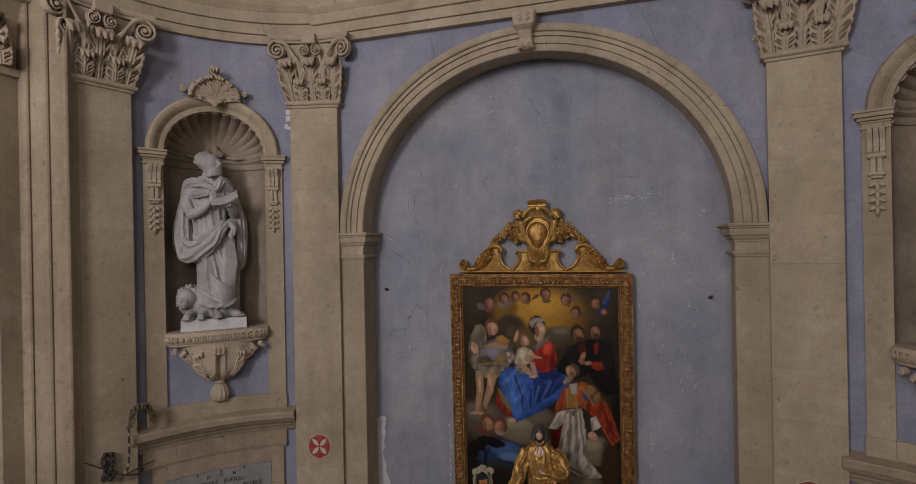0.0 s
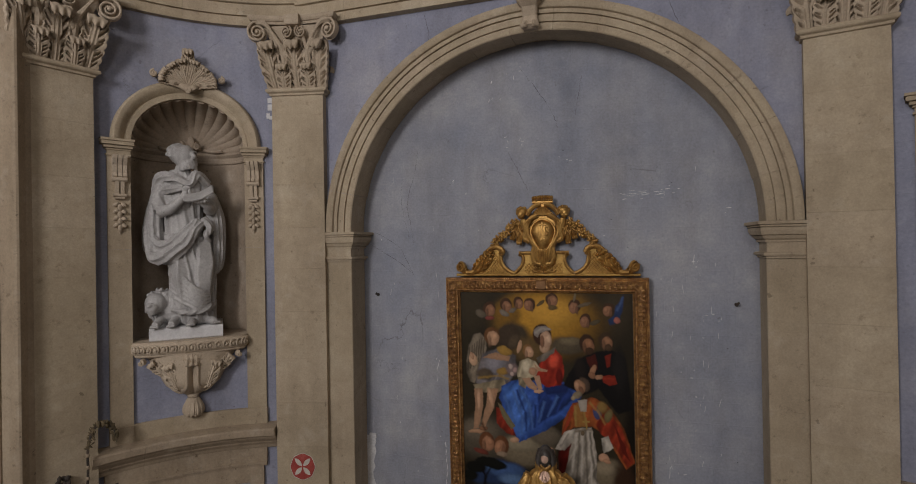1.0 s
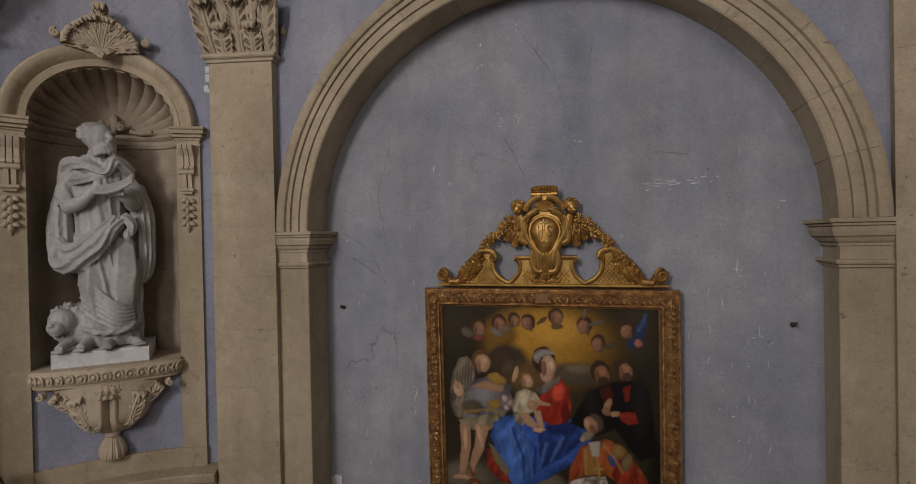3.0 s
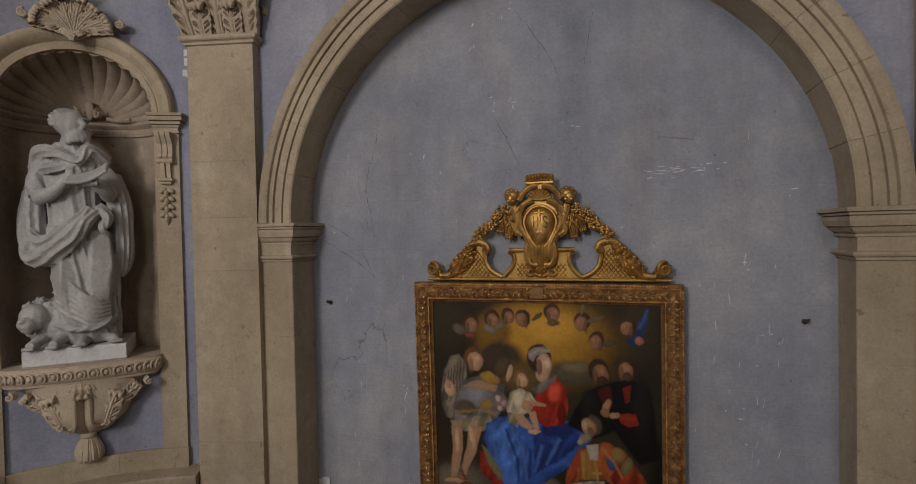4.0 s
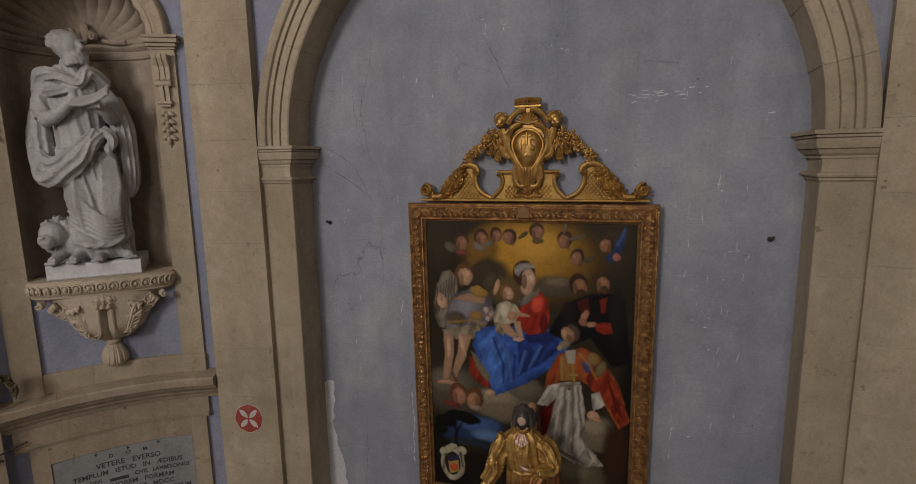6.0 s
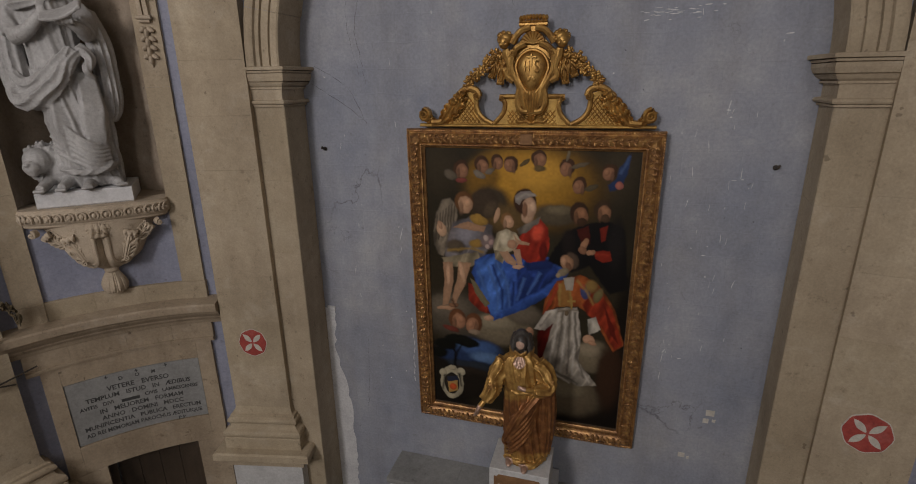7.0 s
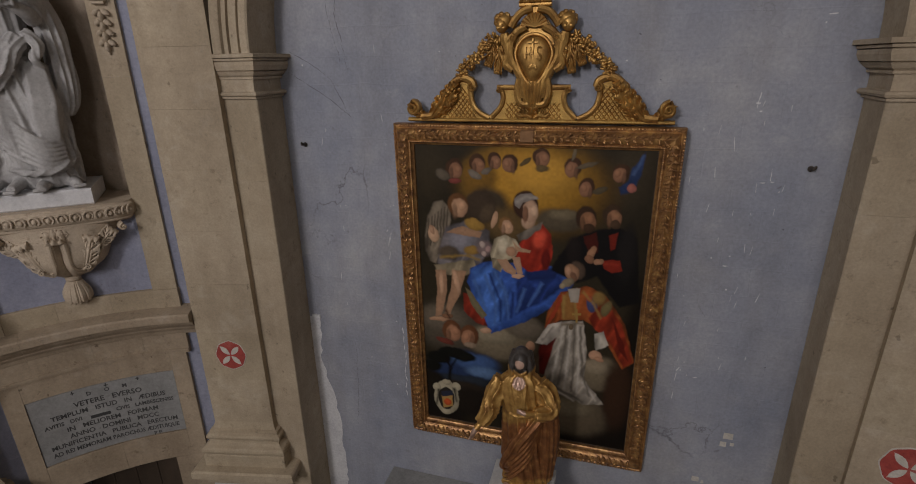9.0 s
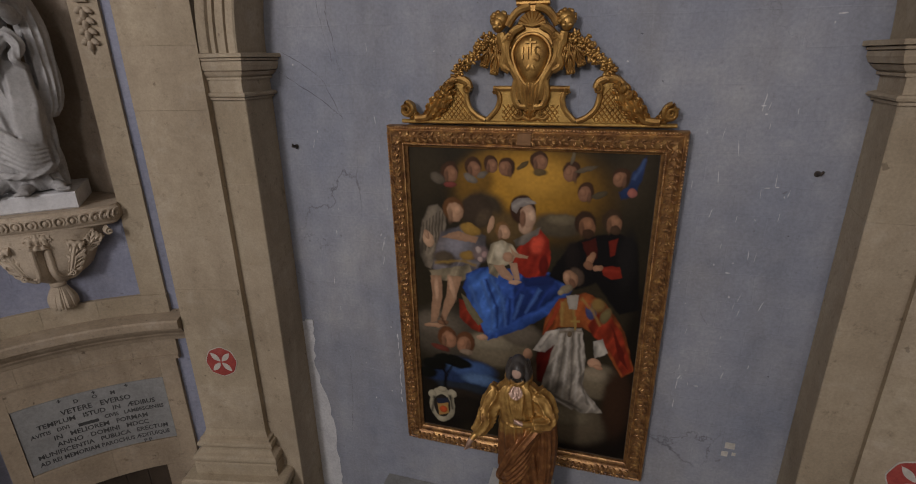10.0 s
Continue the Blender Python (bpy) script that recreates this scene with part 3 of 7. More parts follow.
# ---- the corner bays: niche, frame, bracket, ledge, door ----
def niche_bay(f, side):
    mid = f(0, 0, 0)
    niche = thing("statue_niche", "round-headed sandstone niche with a fluted shell head", "niche", f(0, 0, NSILL))
    dep = 0.52
    bm = bmesh.new()
    vs = [[bm.verts.new(f(NS * math.cos(radians(a)), -dep * math.sin(radians(a)) ** .9, z)) for a in range(0, 181, 5)] for z in steps(NSILL, NSPR, 6)]
    for p, q in zip(vs, vs[1:]):
        for i in range(len(p) - 1):
            bm.faces.new((p[i], p[i + 1], q[i + 1], q[i]))
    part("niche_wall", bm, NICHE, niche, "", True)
    bm = bmesh.new()
    lobes, vs = 15, []
    for b in steps(0.3, 90, 15):
        row = []
        for i in range(lobes * 8 + 1):
            g = math.pi * i / (lobes * 8)
            k = 1 - .075 * abs(math.sin(lobes * g)) ** .7 * min(1, b / 50)
            sb = math.sin(radians(b))
            row.append(bm.verts.new(f(NS * 1.02 * sb * math.cos(g) * k, -dep * math.cos(radians(b)) * (1 if b < 89 else 0) - .01, NSPR + NRISE * 1.02 * sb * math.sin(g) * k)))
        vs.append(row)
    vs.append([bm.verts.new(f(NS * 1.05 * math.cos(math.pi * i / (lobes * 8)), -.01, NSPR + NRISE * 1.05 * math.sin(math.pi * i / (lobes * 8)))) for i in range(lobes * 8 + 1)])
    for p, q in zip(vs, vs[1:]):
        for i in range(len(p) - 1):
            bm.faces.new((p[i], p[i + 1], q[i + 1], q[i]))
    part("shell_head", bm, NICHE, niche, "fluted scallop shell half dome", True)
    bm = bmesh.new()
    rings = []
    for a in range(0, 181, 5):
        c, s = math.cos(radians(a)), math.sin(radians(a)) ** .9
        rings.append([f((NS - o) * c, -(dep - o) * s, z) for o, z in ((0, 7.36), (.02, 7.37), (.02, 7.39), (.008, 7.40), (.008, 7.44), (.03, 7.455), (.045, 7.475), (.035, 7.50), (0, 7.51))])
    loft(bm, rings)
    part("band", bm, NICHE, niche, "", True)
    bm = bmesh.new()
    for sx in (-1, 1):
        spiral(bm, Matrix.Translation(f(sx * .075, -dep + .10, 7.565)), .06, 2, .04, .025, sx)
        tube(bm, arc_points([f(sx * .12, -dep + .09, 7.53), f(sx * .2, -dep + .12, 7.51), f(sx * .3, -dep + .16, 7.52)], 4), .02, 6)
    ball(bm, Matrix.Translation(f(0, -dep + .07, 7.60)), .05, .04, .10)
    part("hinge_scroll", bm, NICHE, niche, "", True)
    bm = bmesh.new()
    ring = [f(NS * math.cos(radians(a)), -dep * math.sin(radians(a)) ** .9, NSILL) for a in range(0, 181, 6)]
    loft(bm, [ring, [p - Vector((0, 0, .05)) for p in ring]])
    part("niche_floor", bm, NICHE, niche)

    frame_thing = thing("niche_surround", "sandstone niche surround with imposts, hanging corbels and moulded arch", "surround", f(0, 0, 4.5))
    for sx in (-1, 1):
        zs = [4.5, 5.5, 6.35, 7.33]
        for a, b in zip(zs, zs[1:]):
            bm = bmesh.new()
            block(bm, f, sx * .585, sx * .80, -.02, .035, a + .0007, b - .0007, 5)
            part("stone_block", bm, STONE, frame_thing)
        bm = bmesh.new()
        rings = []
        for e0, e1, d, z0, z1 in ((.008, .012, .056, 7.33, 7.348), (.0, .0, .042, 7.349, 7.385), (.008, .014, .056, 7.386, 7.40), (.004, .008, .05, 7.401, 7.405), (.02, .035, .08, 7.406, 7.43), (.016, .03, .072, 7.431, 7.436), (.03, .058, .105, 7.437, 7.47), (.026, .05, .096, 7.471, 7.476), (.035, .066, .115, 7.477, 7.50)):
            a, b = .585 - e0, .80 + e1
            for z in (z0, z1):
                rings.append([f(sx * a, -.05, z)] + [f(sx * s, d, z) for s in steps(a, b, 4)] + [f(sx * b, -.05, z)])
        loft(bm, rings)
        part("impost", bm, STONE, frame_thing)
        corbel = bmesh.new()
        c = sx * .69
        for k in range(3):
            x = c + (k - 1) * .048
            sweep(corbel, f, [(.03, 7.10), (.075, 7.095), (.095, 7.115), (.075, 7.15), (.085, 7.23), (.13, 7.295), (.14, 7.33), (.03, 7.33)], [x - .02, x + .02])
        block(corbel, f, c - .07, c + .07, .03, .095, 7.06, 7.10, 1, .012)
        for k in range(2):
            x = c + (k - .5) * .05
            sweep(corbel, f, [(.03, 6.93), (.062, 6.93), (.08, 7.06), (.03, 7.06)], [x - .018, x + .018])
        block(corbel, f, c - .062, c + .062, .03, .09, 6.90, 6.93, 1, .01)
        block(corbel, f, c - .045, c + .045, .03, .075, 6.875, 6.90, 1, .008)
        corb = part("corbel", corbel, CARVED, frame_thing, "fluted hanging corbel")
        drop = bmesh.new()
        for k in range(4):
            z = 6.82 - k * .072
            for d in (-1, 1):
                ball(drop, Matrix.Translation(f(c + d * .034, .05, z)) @ pose(0, 0, 0, 0, d * 35, math.degrees(math.atan2(mid.y, mid.x)) * 0), .040, .030, .022, 8, 6)
            ball(drop, Matrix.Translation(f(c, .06, z - .03)), .02, .028, .042, 8, 6)
        ball(drop, Matrix.Translation(f(c, .045, 6.545)), .012, .015, .035, 8, 6)
        part("leaf_drop", drop, CARVED, corb, "carved leaf pendant", True)
    for a, b in zip(steps(0, 180, 7), steps(0, 180, 7)[1:]):
        bm = bmesh.new()
        pr = [(-.01, -.06), (-.01, .03), (.035, .035), (.04, .025), (.055, .025), (.065, .04), (.10, .075), (.13, .095), (.16, .095), (.175, .08), (.185, .05), (.185, -.02)]
        arch_ring(bm, f, NS, NRISE, NSPR, pr, a + .08, b - .08, 8)
        part("voussoir", bm, STONE, frame_thing, "", True)

    crown = thing("shell_ornament", "carved sandstone leaf and shell ornament over the niche arch", "carving", f(0, .06, 8.3))
    ca = f(0, .09, 8.10)
    face = math.degrees(math.atan2(f(.05, 0, 0).y - mid.y, f(.05, 0, 0).x - mid.x))
    base = Matrix.Translation(ca) @ pose(0, 0, 0, 0, 0, face)
    for ang, ln, wd in ((-86, .33, .13), (-62, .34, .14), (-38, .33, .15), (-14, .34, .15), (14, .34, .15), (38, .33, .15), (62, .34, .14), (86, .33, .13)):
        bm = bmesh.new()
        drilled_leaf(bm, base @ pose(0, -.012 * (1 + math.cos(radians(ang))), .03 + .05 * (abs(ang) > 80), 9, ang, 0), wd, ln, .03, 3, .02)
        part("leaf", bm, CARVED, crown, "", True)
    bm = bmesh.new()
    drilled_leaf(bm, base @ pose(0, -.04, .10, 4, 0, 0), .15, .37, .045, 3, .02)
    part("crest", bm, CARVED, crown, "", True)
    for sx in (-1, 1):
        bm = bmesh.new()
        spiral(bm, base @ pose(sx * .345, .0, .15), .055, 1.8, .05, .032, -sx)
        part("scroll", bm, CARVED, crown, "", True)
    bm = bmesh.new()
    for k in range(7):
        drilled_leaf(bm, base @ pose((k - 3) * .03, -.055, .05, 12, 180 + (k - 3) * 17, 0), .055, .12, .016, 1, .01)
    part("boss", bm, CARVED, crown, "", True)

    bracket = thing("statue_bracket", "carved sandstone bracket with acanthus leaves under the statue", "bracket", f(0, 0, 4.55))
    def plan(s):
        return .04 + .26 * max(0.0, 1 - (s / .62) ** 2) ** .5
    for name, pr in (("shelf", [(0.0, 5.30), (-.03, 5.36), (0, 5.375)]),):
        bm = bmesh.new()
        rings = []
        ss = [.61 * math.sin(radians(a)) for a in range(-90, 91, 6)]
        for sh, z in ((-.10, 5.20), (-.06, 5.215), (-.055, 5.235), (-.03, 5.24), (-.005, 5.26), (0, 5.30), (-.005, 5.335), (-.03, 5.35), (-.03, 5.365)):
            k = 1 + sh * .9
            rings.append([f(-.60 * k, -.12, z)] + [f(s * k, plan(s) * (1 + sh * 2.2), z) for s in ss] + [f(.60 * k, -.12, z)])
        loft(bm, rings)
        part(name, bm, CARVED, bracket)
    bm = bmesh.new()
    for a in range(-80, 81, 10):
        s = .60 * math.sin(radians(a))
        turn = pose(0, 0, 0, 0, 0, face + a * .8)
        ring = [Matrix.Translation(f(s, plan(s) + .004, 5.295)) @ turn @ Vector((.036 * math.cos(t), -.004 * math.sin(t), .038 * math.sin(t))) for t in steps(-.9, math.pi + .9, 12)]
        tube(bm, ring, .0095, 6)
        ball(bm, Matrix.Translation(f(s, plan(s) - .002, 5.29)) @ turn, .02, .022, .026, 8, 6)
    part("egg_moulding", bm, CARVED, bracket, "carved egg moulding", True)

    def bowl(s, z):
        """How far the two-lobed bowl stands out at this place."""
        k = min(1.0, max(0.0, (z - 4.72) / .49))
        hw = .06 + .19 * math.sin(min(1.0, k * 3) * math.pi / 2) + .25 * max(0.0, k - .12) ** 1.15
        dd = .07 + .20 * math.sin(min(1.0, k * 2.4) * math.pi / 2)
        u = max(0.0, 1 - (s / hw) ** 2)
        return hw, dd * u ** .42 * (1 - .22 * math.exp(-(s / .022) ** 2)) + .012 * math.exp(-((abs(s) - .05) / .02) ** 2) * k
    bm = bmesh.new()
    rings = []
    for z in steps(4.72, 5.215, 14):
        hw = bowl(0, z)[0]
        ss = [hw * math.sin(radians(a)) for a in range(-90, 91, 5)]
        rings.append([f(-hw, -.01, z)] + [f(s, bowl(s, z)[1], z) for s in ss] + [f(hw, -.01, z)])
    loft(bm, rings)
    part("body", bm, CARVED, bracket, "", True)
    for sx in (-1, 1):
        for off, rad in ((.0, .017), (.04, .011)):
            bm = bmesh.new()
            tube(bm, arc_points([f(sx * s, bowl(s, z)[1] + .004, z) for s, z in ((.40 - off, 5.15), (.325 - off, 5.02), (.26 - off, 4.91), (.20 - off * .8, 4.83 + off * .6), (.12, 4.785 + off), (.065 + off * .3, 4.86), (.06 + off * .3, 5.0), (.055 + off * .3, 5.16))], 6), rad, 7)
            part("rib", bm, CARVED, bracket, "", True)
        for s, z, w, h, lean, yaw, tilt in ((.165, 4.86, .17, .31, 18, 10, 3), (.30, 5.02, .13, .19, 42, 18, 8)):
            bm = bmesh.new()
            drilled_leaf(bm, Matrix.Translation(f(sx * s, bowl(s, z)[1] + .012, z)) @ pose(0, 0, 0, 0, 0, face + sx * yaw) @ pose(0, 0, 0, tilt, sx * lean, 0), w, h, .032, 3, .03)
            part("leaf", bm, CARVED, bracket, "", True)
        bm = bmesh.new()
        spiral(bm, Matrix.Translation(f(sx * .50, .14, 5.16)) @ pose(0, 0, 0, 0, 0, face + sx * 20), .045, 1.6, .06, .024, sx)
        part("scroll", bm, CARVED, bracket, "", True)
        bm = bmesh.new()
        spiral(bm, Matrix.Translation(f(sx * .17, bowl(.17, 4.85)[1] + .01, 4.85)) @ pose(0, 0, 0, 0, 0, face + sx * 10), .038, 1.5, .03, .018, -sx)
        part("scroll", bm, CARVED, bracket, "", True)
    bm = bmesh.new()
    drilled_leaf(bm, Matrix.Translation(f(0, .275, 5.215)) @ pose(0, 0, 0, 0, 0, face) @ pose(0, 0, 0, -8, 180, 0), .20, .13, .03, 2, .03)
    for k in range(3):
        ball(bm, Matrix.Translation(f((k - 1) * .05, .27, 5.17)), .03, .03, .035, 8, 6)
    part("mask_leaf", bm, CARVED, bracket, "", True)
    bm = bmesh.new()
    loft(bm, [[f(r * math.cos(a), .07 + r * math.sin(a), z) for a in steps(0, 2 * math.pi, 12)[:-1]] for r, z in ((.05, 4.745), (.062, 4.735), (.062, 4.715), (.045, 4.70))])
    for row, (r1, r2, z2) in enumerate(((.085, .095, 4.515), (.078, .085, 4.50))):
        for k in range(7 - row):
            a = math.pi * (k + .5 * row) / 6
            tube(bm, arc_points([f(.038 * math.cos(a), .06 + .038 * math.sin(a), 4.71), f(r1 * math.cos(a), .06 + r1 * math.sin(a), 4.60), f(r2 * math.cos(a), .06 + r2 * math.sin(a), z2)], 4), [.014, .018, .022, .026, .028, .028, .024, .018, .006], 6)
    part("tassel", bm, CARVED, bracket, "carved drooping leaf tassel", True)

    # sill, ledge and door case
    # ledge and door case carry both grime and shade in their colour
    ledge = thing("niche_ledge", "moulded sandstone cornice ledge curving over the door, grime and shade in its colour", "ledge", f(0, 0, 4.05))
    bm = bmesh.new()
    pr = [(-.05, 3.84), (.055, 3.84), (.055, 3.855), (.07, 3.86), (.07, 3.885), (.05, 3.89), (.05, 4.04), (.06, 4.05), (.075, 4.09), (.10, 4.12), (.105, 4.135), (.15, 4.18), (.17, 4.22), (.205, 4.225), (.21, 4.29), (.20, 4.305), (-.05, 4.335)]
    for cuts, prof in (([-1.0, -.5, -.02, .4, .935], [(-.05, 4.05)] + pr[7:]), ([-.86, -.5, -.02, .4, .80], pr[:7] + [(.05, 4.05), (-.05, 4.05)])):
        for a, b in zip(cuts, cuts[1:]):
            bm = bmesh.new()
            sweep(bm, f, prof, steps(a + .0008, b - .0008, 10))
            part("cornice_stone", bm, GRIMY_SHADED, ledge)
    cuts = [-.81, -.585, -.2, .22, .585, .81]
    for a, b in zip(cuts, cuts[1:]):
        bm = bmesh.new()
        e = .012 if abs(a + b) > 1.2 else 0
        block(bm, f, a + .0008, b - .0008, -.02, .04 + e, 4.32, 4.50, 6, .003)
        part("sill_stone", bm, STONE, ledge)
    case = thing("door_case", "curved sandstone door surround with inscribed tablet", "door case", f(0, 0, 0))
    for a, b, z0, z1 in ((-.76, -.44, 0, 1.3), (-.76, -.44, 1.3, 2.64), (.44, .76, 0, 1.3), (.44, .76, 1.3, 2.64), (-.76, -.62, 2.64, 3.84), (.60, .76, 2.64, 3.84), (-.62, .60, 3.65, 3.84), (-.62, .0, 2.64, 2.95), (.0, .60, 2.64, 2.95)):
        bm = bmesh.new()
        block(bm, f, a + .0007, b - .0007, -.25, .045, z0 + .0007, z1 - .0007, 8, .003)
        part("case_stone", bm, GRIMY_SHADED, case)
    slab = thing("inscription_tablet", "grey stone tablet with a carved and painted Latin inscription", "tablet", f(0, .02, 3.28))
    bm = bmesh.new()
    block(bm, f, -.615, .595, -.02, .035, 2.955, 3.645, 16, .004)
    part("plate", bm, GREY_STONE, slab)
    lines = [("D       O       M", 3.555, .045), ("VETERE   EVERSO", 3.475, .062), ("TEMPLUM   ISTUD   IN   ÆDIBUS", 3.395, .056), ("AVITIS   DIVI   -------   CIVIS   LAMBESCENSIS", 3.32, .046),
             ("IN   MELIOREM   FORMAM", 3.245, .056), ("ANNO   DOMINI   MDCC", 3.17, .056), ("MUNIFICENTIA   PUBLICA   ERECTUM", 3.095, .054), ("AD REI MEMORIAM PAROCHUS ÆDITUIQUE", 3.02, .052), ("P P", 2.955, .046)]
    if side < 0:
        for text, z, size in lines:
            cu = bpy.data.curves.new("letters", "FONT")
            cu.body, cu.size, cu.align_x, cu.extrude = text.replace("-------", "             "), size * 1.2, "CENTER", 0.0
            cu.resolution_u = 2
            cu.offset = 0.0016
            tmp = bpy.data.objects.new("letters", cu)
            me = bpy.data.meshes.new_from_object(tmp)
            bpy.data.objects.remove(tmp)
            wide = max(abs(v.co.x) for v in me.vertices)
            fit_in = min(1.0, .545 / wide)
            for v in me.vertices:
                v.co = f(v.co.x * fit_in + (.33 if text == "P P" else 0), .0368, z + .02 - size * .45 + v.co.y)
            me.materials.append(INK)
            ob = tagged(new("letters", me), kind="stuff")
            ob.parent = slab
            ob.matrix_parent_inverse = slab.matrix_world.inverted()
        bm = bmesh.new()
        block(bm, f, -.185, -.02, .034, .0368, 3.303, 3.336, 4)
        part("word_bar", bm, INK, slab)
        for c in (-.27, .0, .27):
            bm = bmesh.new()
            block(bm, f, c - .005, c + .005, .034, .0368, 3.60, 3.635)
            block(bm, f, c - .016, c + .016, .034, .0372, 3.613, 3.621)
            part("cross_mark", bm, INK, slab)
    door = thing("door", "dark wooden door set back in a stone doorway", "door", f(0, -.2, 0), "", "")
    for sx in (-1, 1):
        bm = bmesh.new()
        block(bm, f, sx * .37, sx * .44, -.2, -.10, 0, 2.64, 2)
        part("door_post", bm, DARK_WOOD, door)
    bm = bmesh.new()
    block(bm, f, -.37, .37, -.2, -.10, 2.56, 2.64, 6)
    part("head_rail", bm, DARK_WOOD, door)
    for k in range(4):
        bm = bmesh.new()
        block(bm, f, -.37 + .185 * k + .002, -.185 + .185 * k - .002, -.26, -.2, 0, 2.56, 2, .004)
        part("plank", bm, DARK_WOOD, door)


for side, f in zip((-1, 1), BAYS):
    niche_bay(f, side)


# ---- the altar painting: plain colour shapes on canvas ----
def fw(x, d, z):
    return Vector((x, -d, z))


CW, CH, CX0, CZ1 = 1.915, 2.79, -0.935, 5.79
NU, NV = 400, 580
gu, gv = np.meshgrid((np.arange(NU + 1)) / NU, (np.arange(NV + 1)) / NV)
rng = np.random.RandomState(4)


def soft_noise(cells, k, squeeze=1.0, lean=0.0):
    """Smooth random field over the canvas; squeezed fields run in long streaks."""
    g = np.random.RandomState(k).rand(cells * 2 + 3, cells * 3 + 3)
    x, y = np.clip(gu + lean * gv, 0, 2.9) * cells, gv * cells * 1.46 * squeeze
    xi, yi = x.astype(int), y.astype(int)
    fx, fy = x - xi, y - yi
    fx, fy = fx * fx * (3 - 2 * fx), fy * fy * (3 - 2 * fy)
    return (g[yi, xi] * (1 - fx) + g[yi, xi + 1] * fx) * (1 - fy) + (g[yi + 1, xi] * (1 - fx) + g[yi + 1, xi + 1] * fx) * fy


wu = gu + (soft_noise(30, 1) - .5) * .005 + (soft_noise(70, 2) - .5) * .003
wv = gv + (soft_noise(30, 3) - .5) * .004 + (soft_noise(70, 5) - .5) * .003
canvas = np.zeros((NV + 1, NU + 1, 3))


def tone(r, g, b):
    k = (r + g + b) / 3
    return np.array([((.80 * c + .20 * k) / 255.0) ** 2.2 / 0.80 for c in (r, g, b)])


canvas[:] = tone(42, 36, 24)
canvas *= (0.75 + 0.5 * soft_noise(6, 7))[..., None]
canvas[gv > .78] *= 0.75


def lay(mask, colour):
    canvas[:] = canvas * (1 - mask[..., None]) + colour * mask[..., None]


def blob(u, v, ru, rv, rot, colour, soft=.35):
    x, y = (wu - u) * CW, (wv - v) * CH
    c, s = math.cos(radians(rot)), math.sin(radians(rot))
    a, b = (x * c + y * s) / ru, (-x * s + y * c) / rv
    r = np.sqrt(a * a + b * b)
    model = 1.12 - 0.35 * np.clip(r, 0, 1) ** 2 - 0.14 * a + 0.10 * -b
    soft = soft * .7
    m = np.clip((1 + soft * .5 - r) / soft, 0, 1)
    lay(m * m * (3 - 2 * m), colour * np.clip(model, .5, 1.4)[..., None])


def shape(pts, colour, soft=.012, folds=0):
    x, y = wu * CW, wv * CH
    inside = np.zeros(gu.shape, bool)
    near = np.full(gu.shape, 9.0)
    q = [(a * CW, b * CH) for a, b in pts]
    for (x0, y0), (x1, y1) in zip(q, q[1:] + q[:1]):
        if y0 != y1:
            inside ^= ((y0 > y) != (y1 > y)) & (x < (x1 - x0) * (y - y0) / (y1 - y0) + x0)
        t = np.clip(((x - x0) * (x1 - x0) + (y - y0) * (y1 - y0)) / max(1e-9, (x1 - x0) ** 2 + (y1 - y0) ** 2), 0, 1)
        near = np.minimum(near, np.hypot(x - x0 - t * (x1 - x0), y - y0 - t * (y1 - y0)))
    m = np.clip(.5 + np.where(inside, near, -near) / soft, 0, 1)
    shade = 0.8 + 0.3 * np.clip(near / .08, 0, 1)
    if folds:
        n1 = soft_noise(26, folds + int(q[0][0] * 40), .34, .25 + .06 * folds)
        n2 = soft_noise(52, folds + 31, .4, .2 + .06 * folds)
        crest_line = (1 - np.abs(2 * n1 - 1)) ** 2
        shade = shade * (.55 + .75 * crest_line + .45 * (n2 - .5))
    lay(m, colour * shade[..., None])


blob(0.919, 0.068, 0.165, 0.324, 0, tone(52, 44, 30), 0.90)
blob(0.080, 0.080, 0.203, 0.308, 0, tone(50, 42, 28), 0.90)
blob(1.010, 0.695, 0.140, 0.878, 0, tone(24, 19, 13), 0.90)
blob(0.799, 0.951, 0.456, 0.273, 0, tone(22, 17, 12), 0.90)
blob(0.053, 0.960, 0.304, 0.446, 0, tone(22, 18, 14), 0.90)
blob(0.529, 0.125, 0.584, 0.391, 0, tone(112, 78, 22), 0.90)
blob(0.504, 0.104, 0.476, 0.286, 0, tone(158, 110, 26), 1.00)
blob(0.564, 0.081, 0.270, 0.163, 0, tone(172, 122, 34), 1.10)
blob(0.290, 0.091, 0.146, 0.149, 0, tone(112, 78, 22), 1.00)
blob(0.328, 0.179, 0.177, 0.144, 0, tone(60, 50, 36), 0.90)
blob(0.638, 0.214, 0.202, 0.101, 0, tone(72, 62, 46), 0.80)
blob(0.654, 0.195, 0.119, 0.045, 0, tone(96, 84, 62), 0.80)
blob(0.418, 0.238, 0.194, 0.157, 0, tone(84, 64, 34), 0.90)
blob(0.134, 0.616, 0.345, 0.268, 0, tone(70, 62, 50), 0.80)
blob(0.106, 0.586, 0.225, 0.138, 0, tone(88, 78, 64), 0.80)
blob(0.394, 0.652, 0.328, 0.188, 0, tone(98, 86, 66), 0.50)
blob(0.365, 0.626, 0.214, 0.087, 0, tone(116, 104, 82), 0.90)
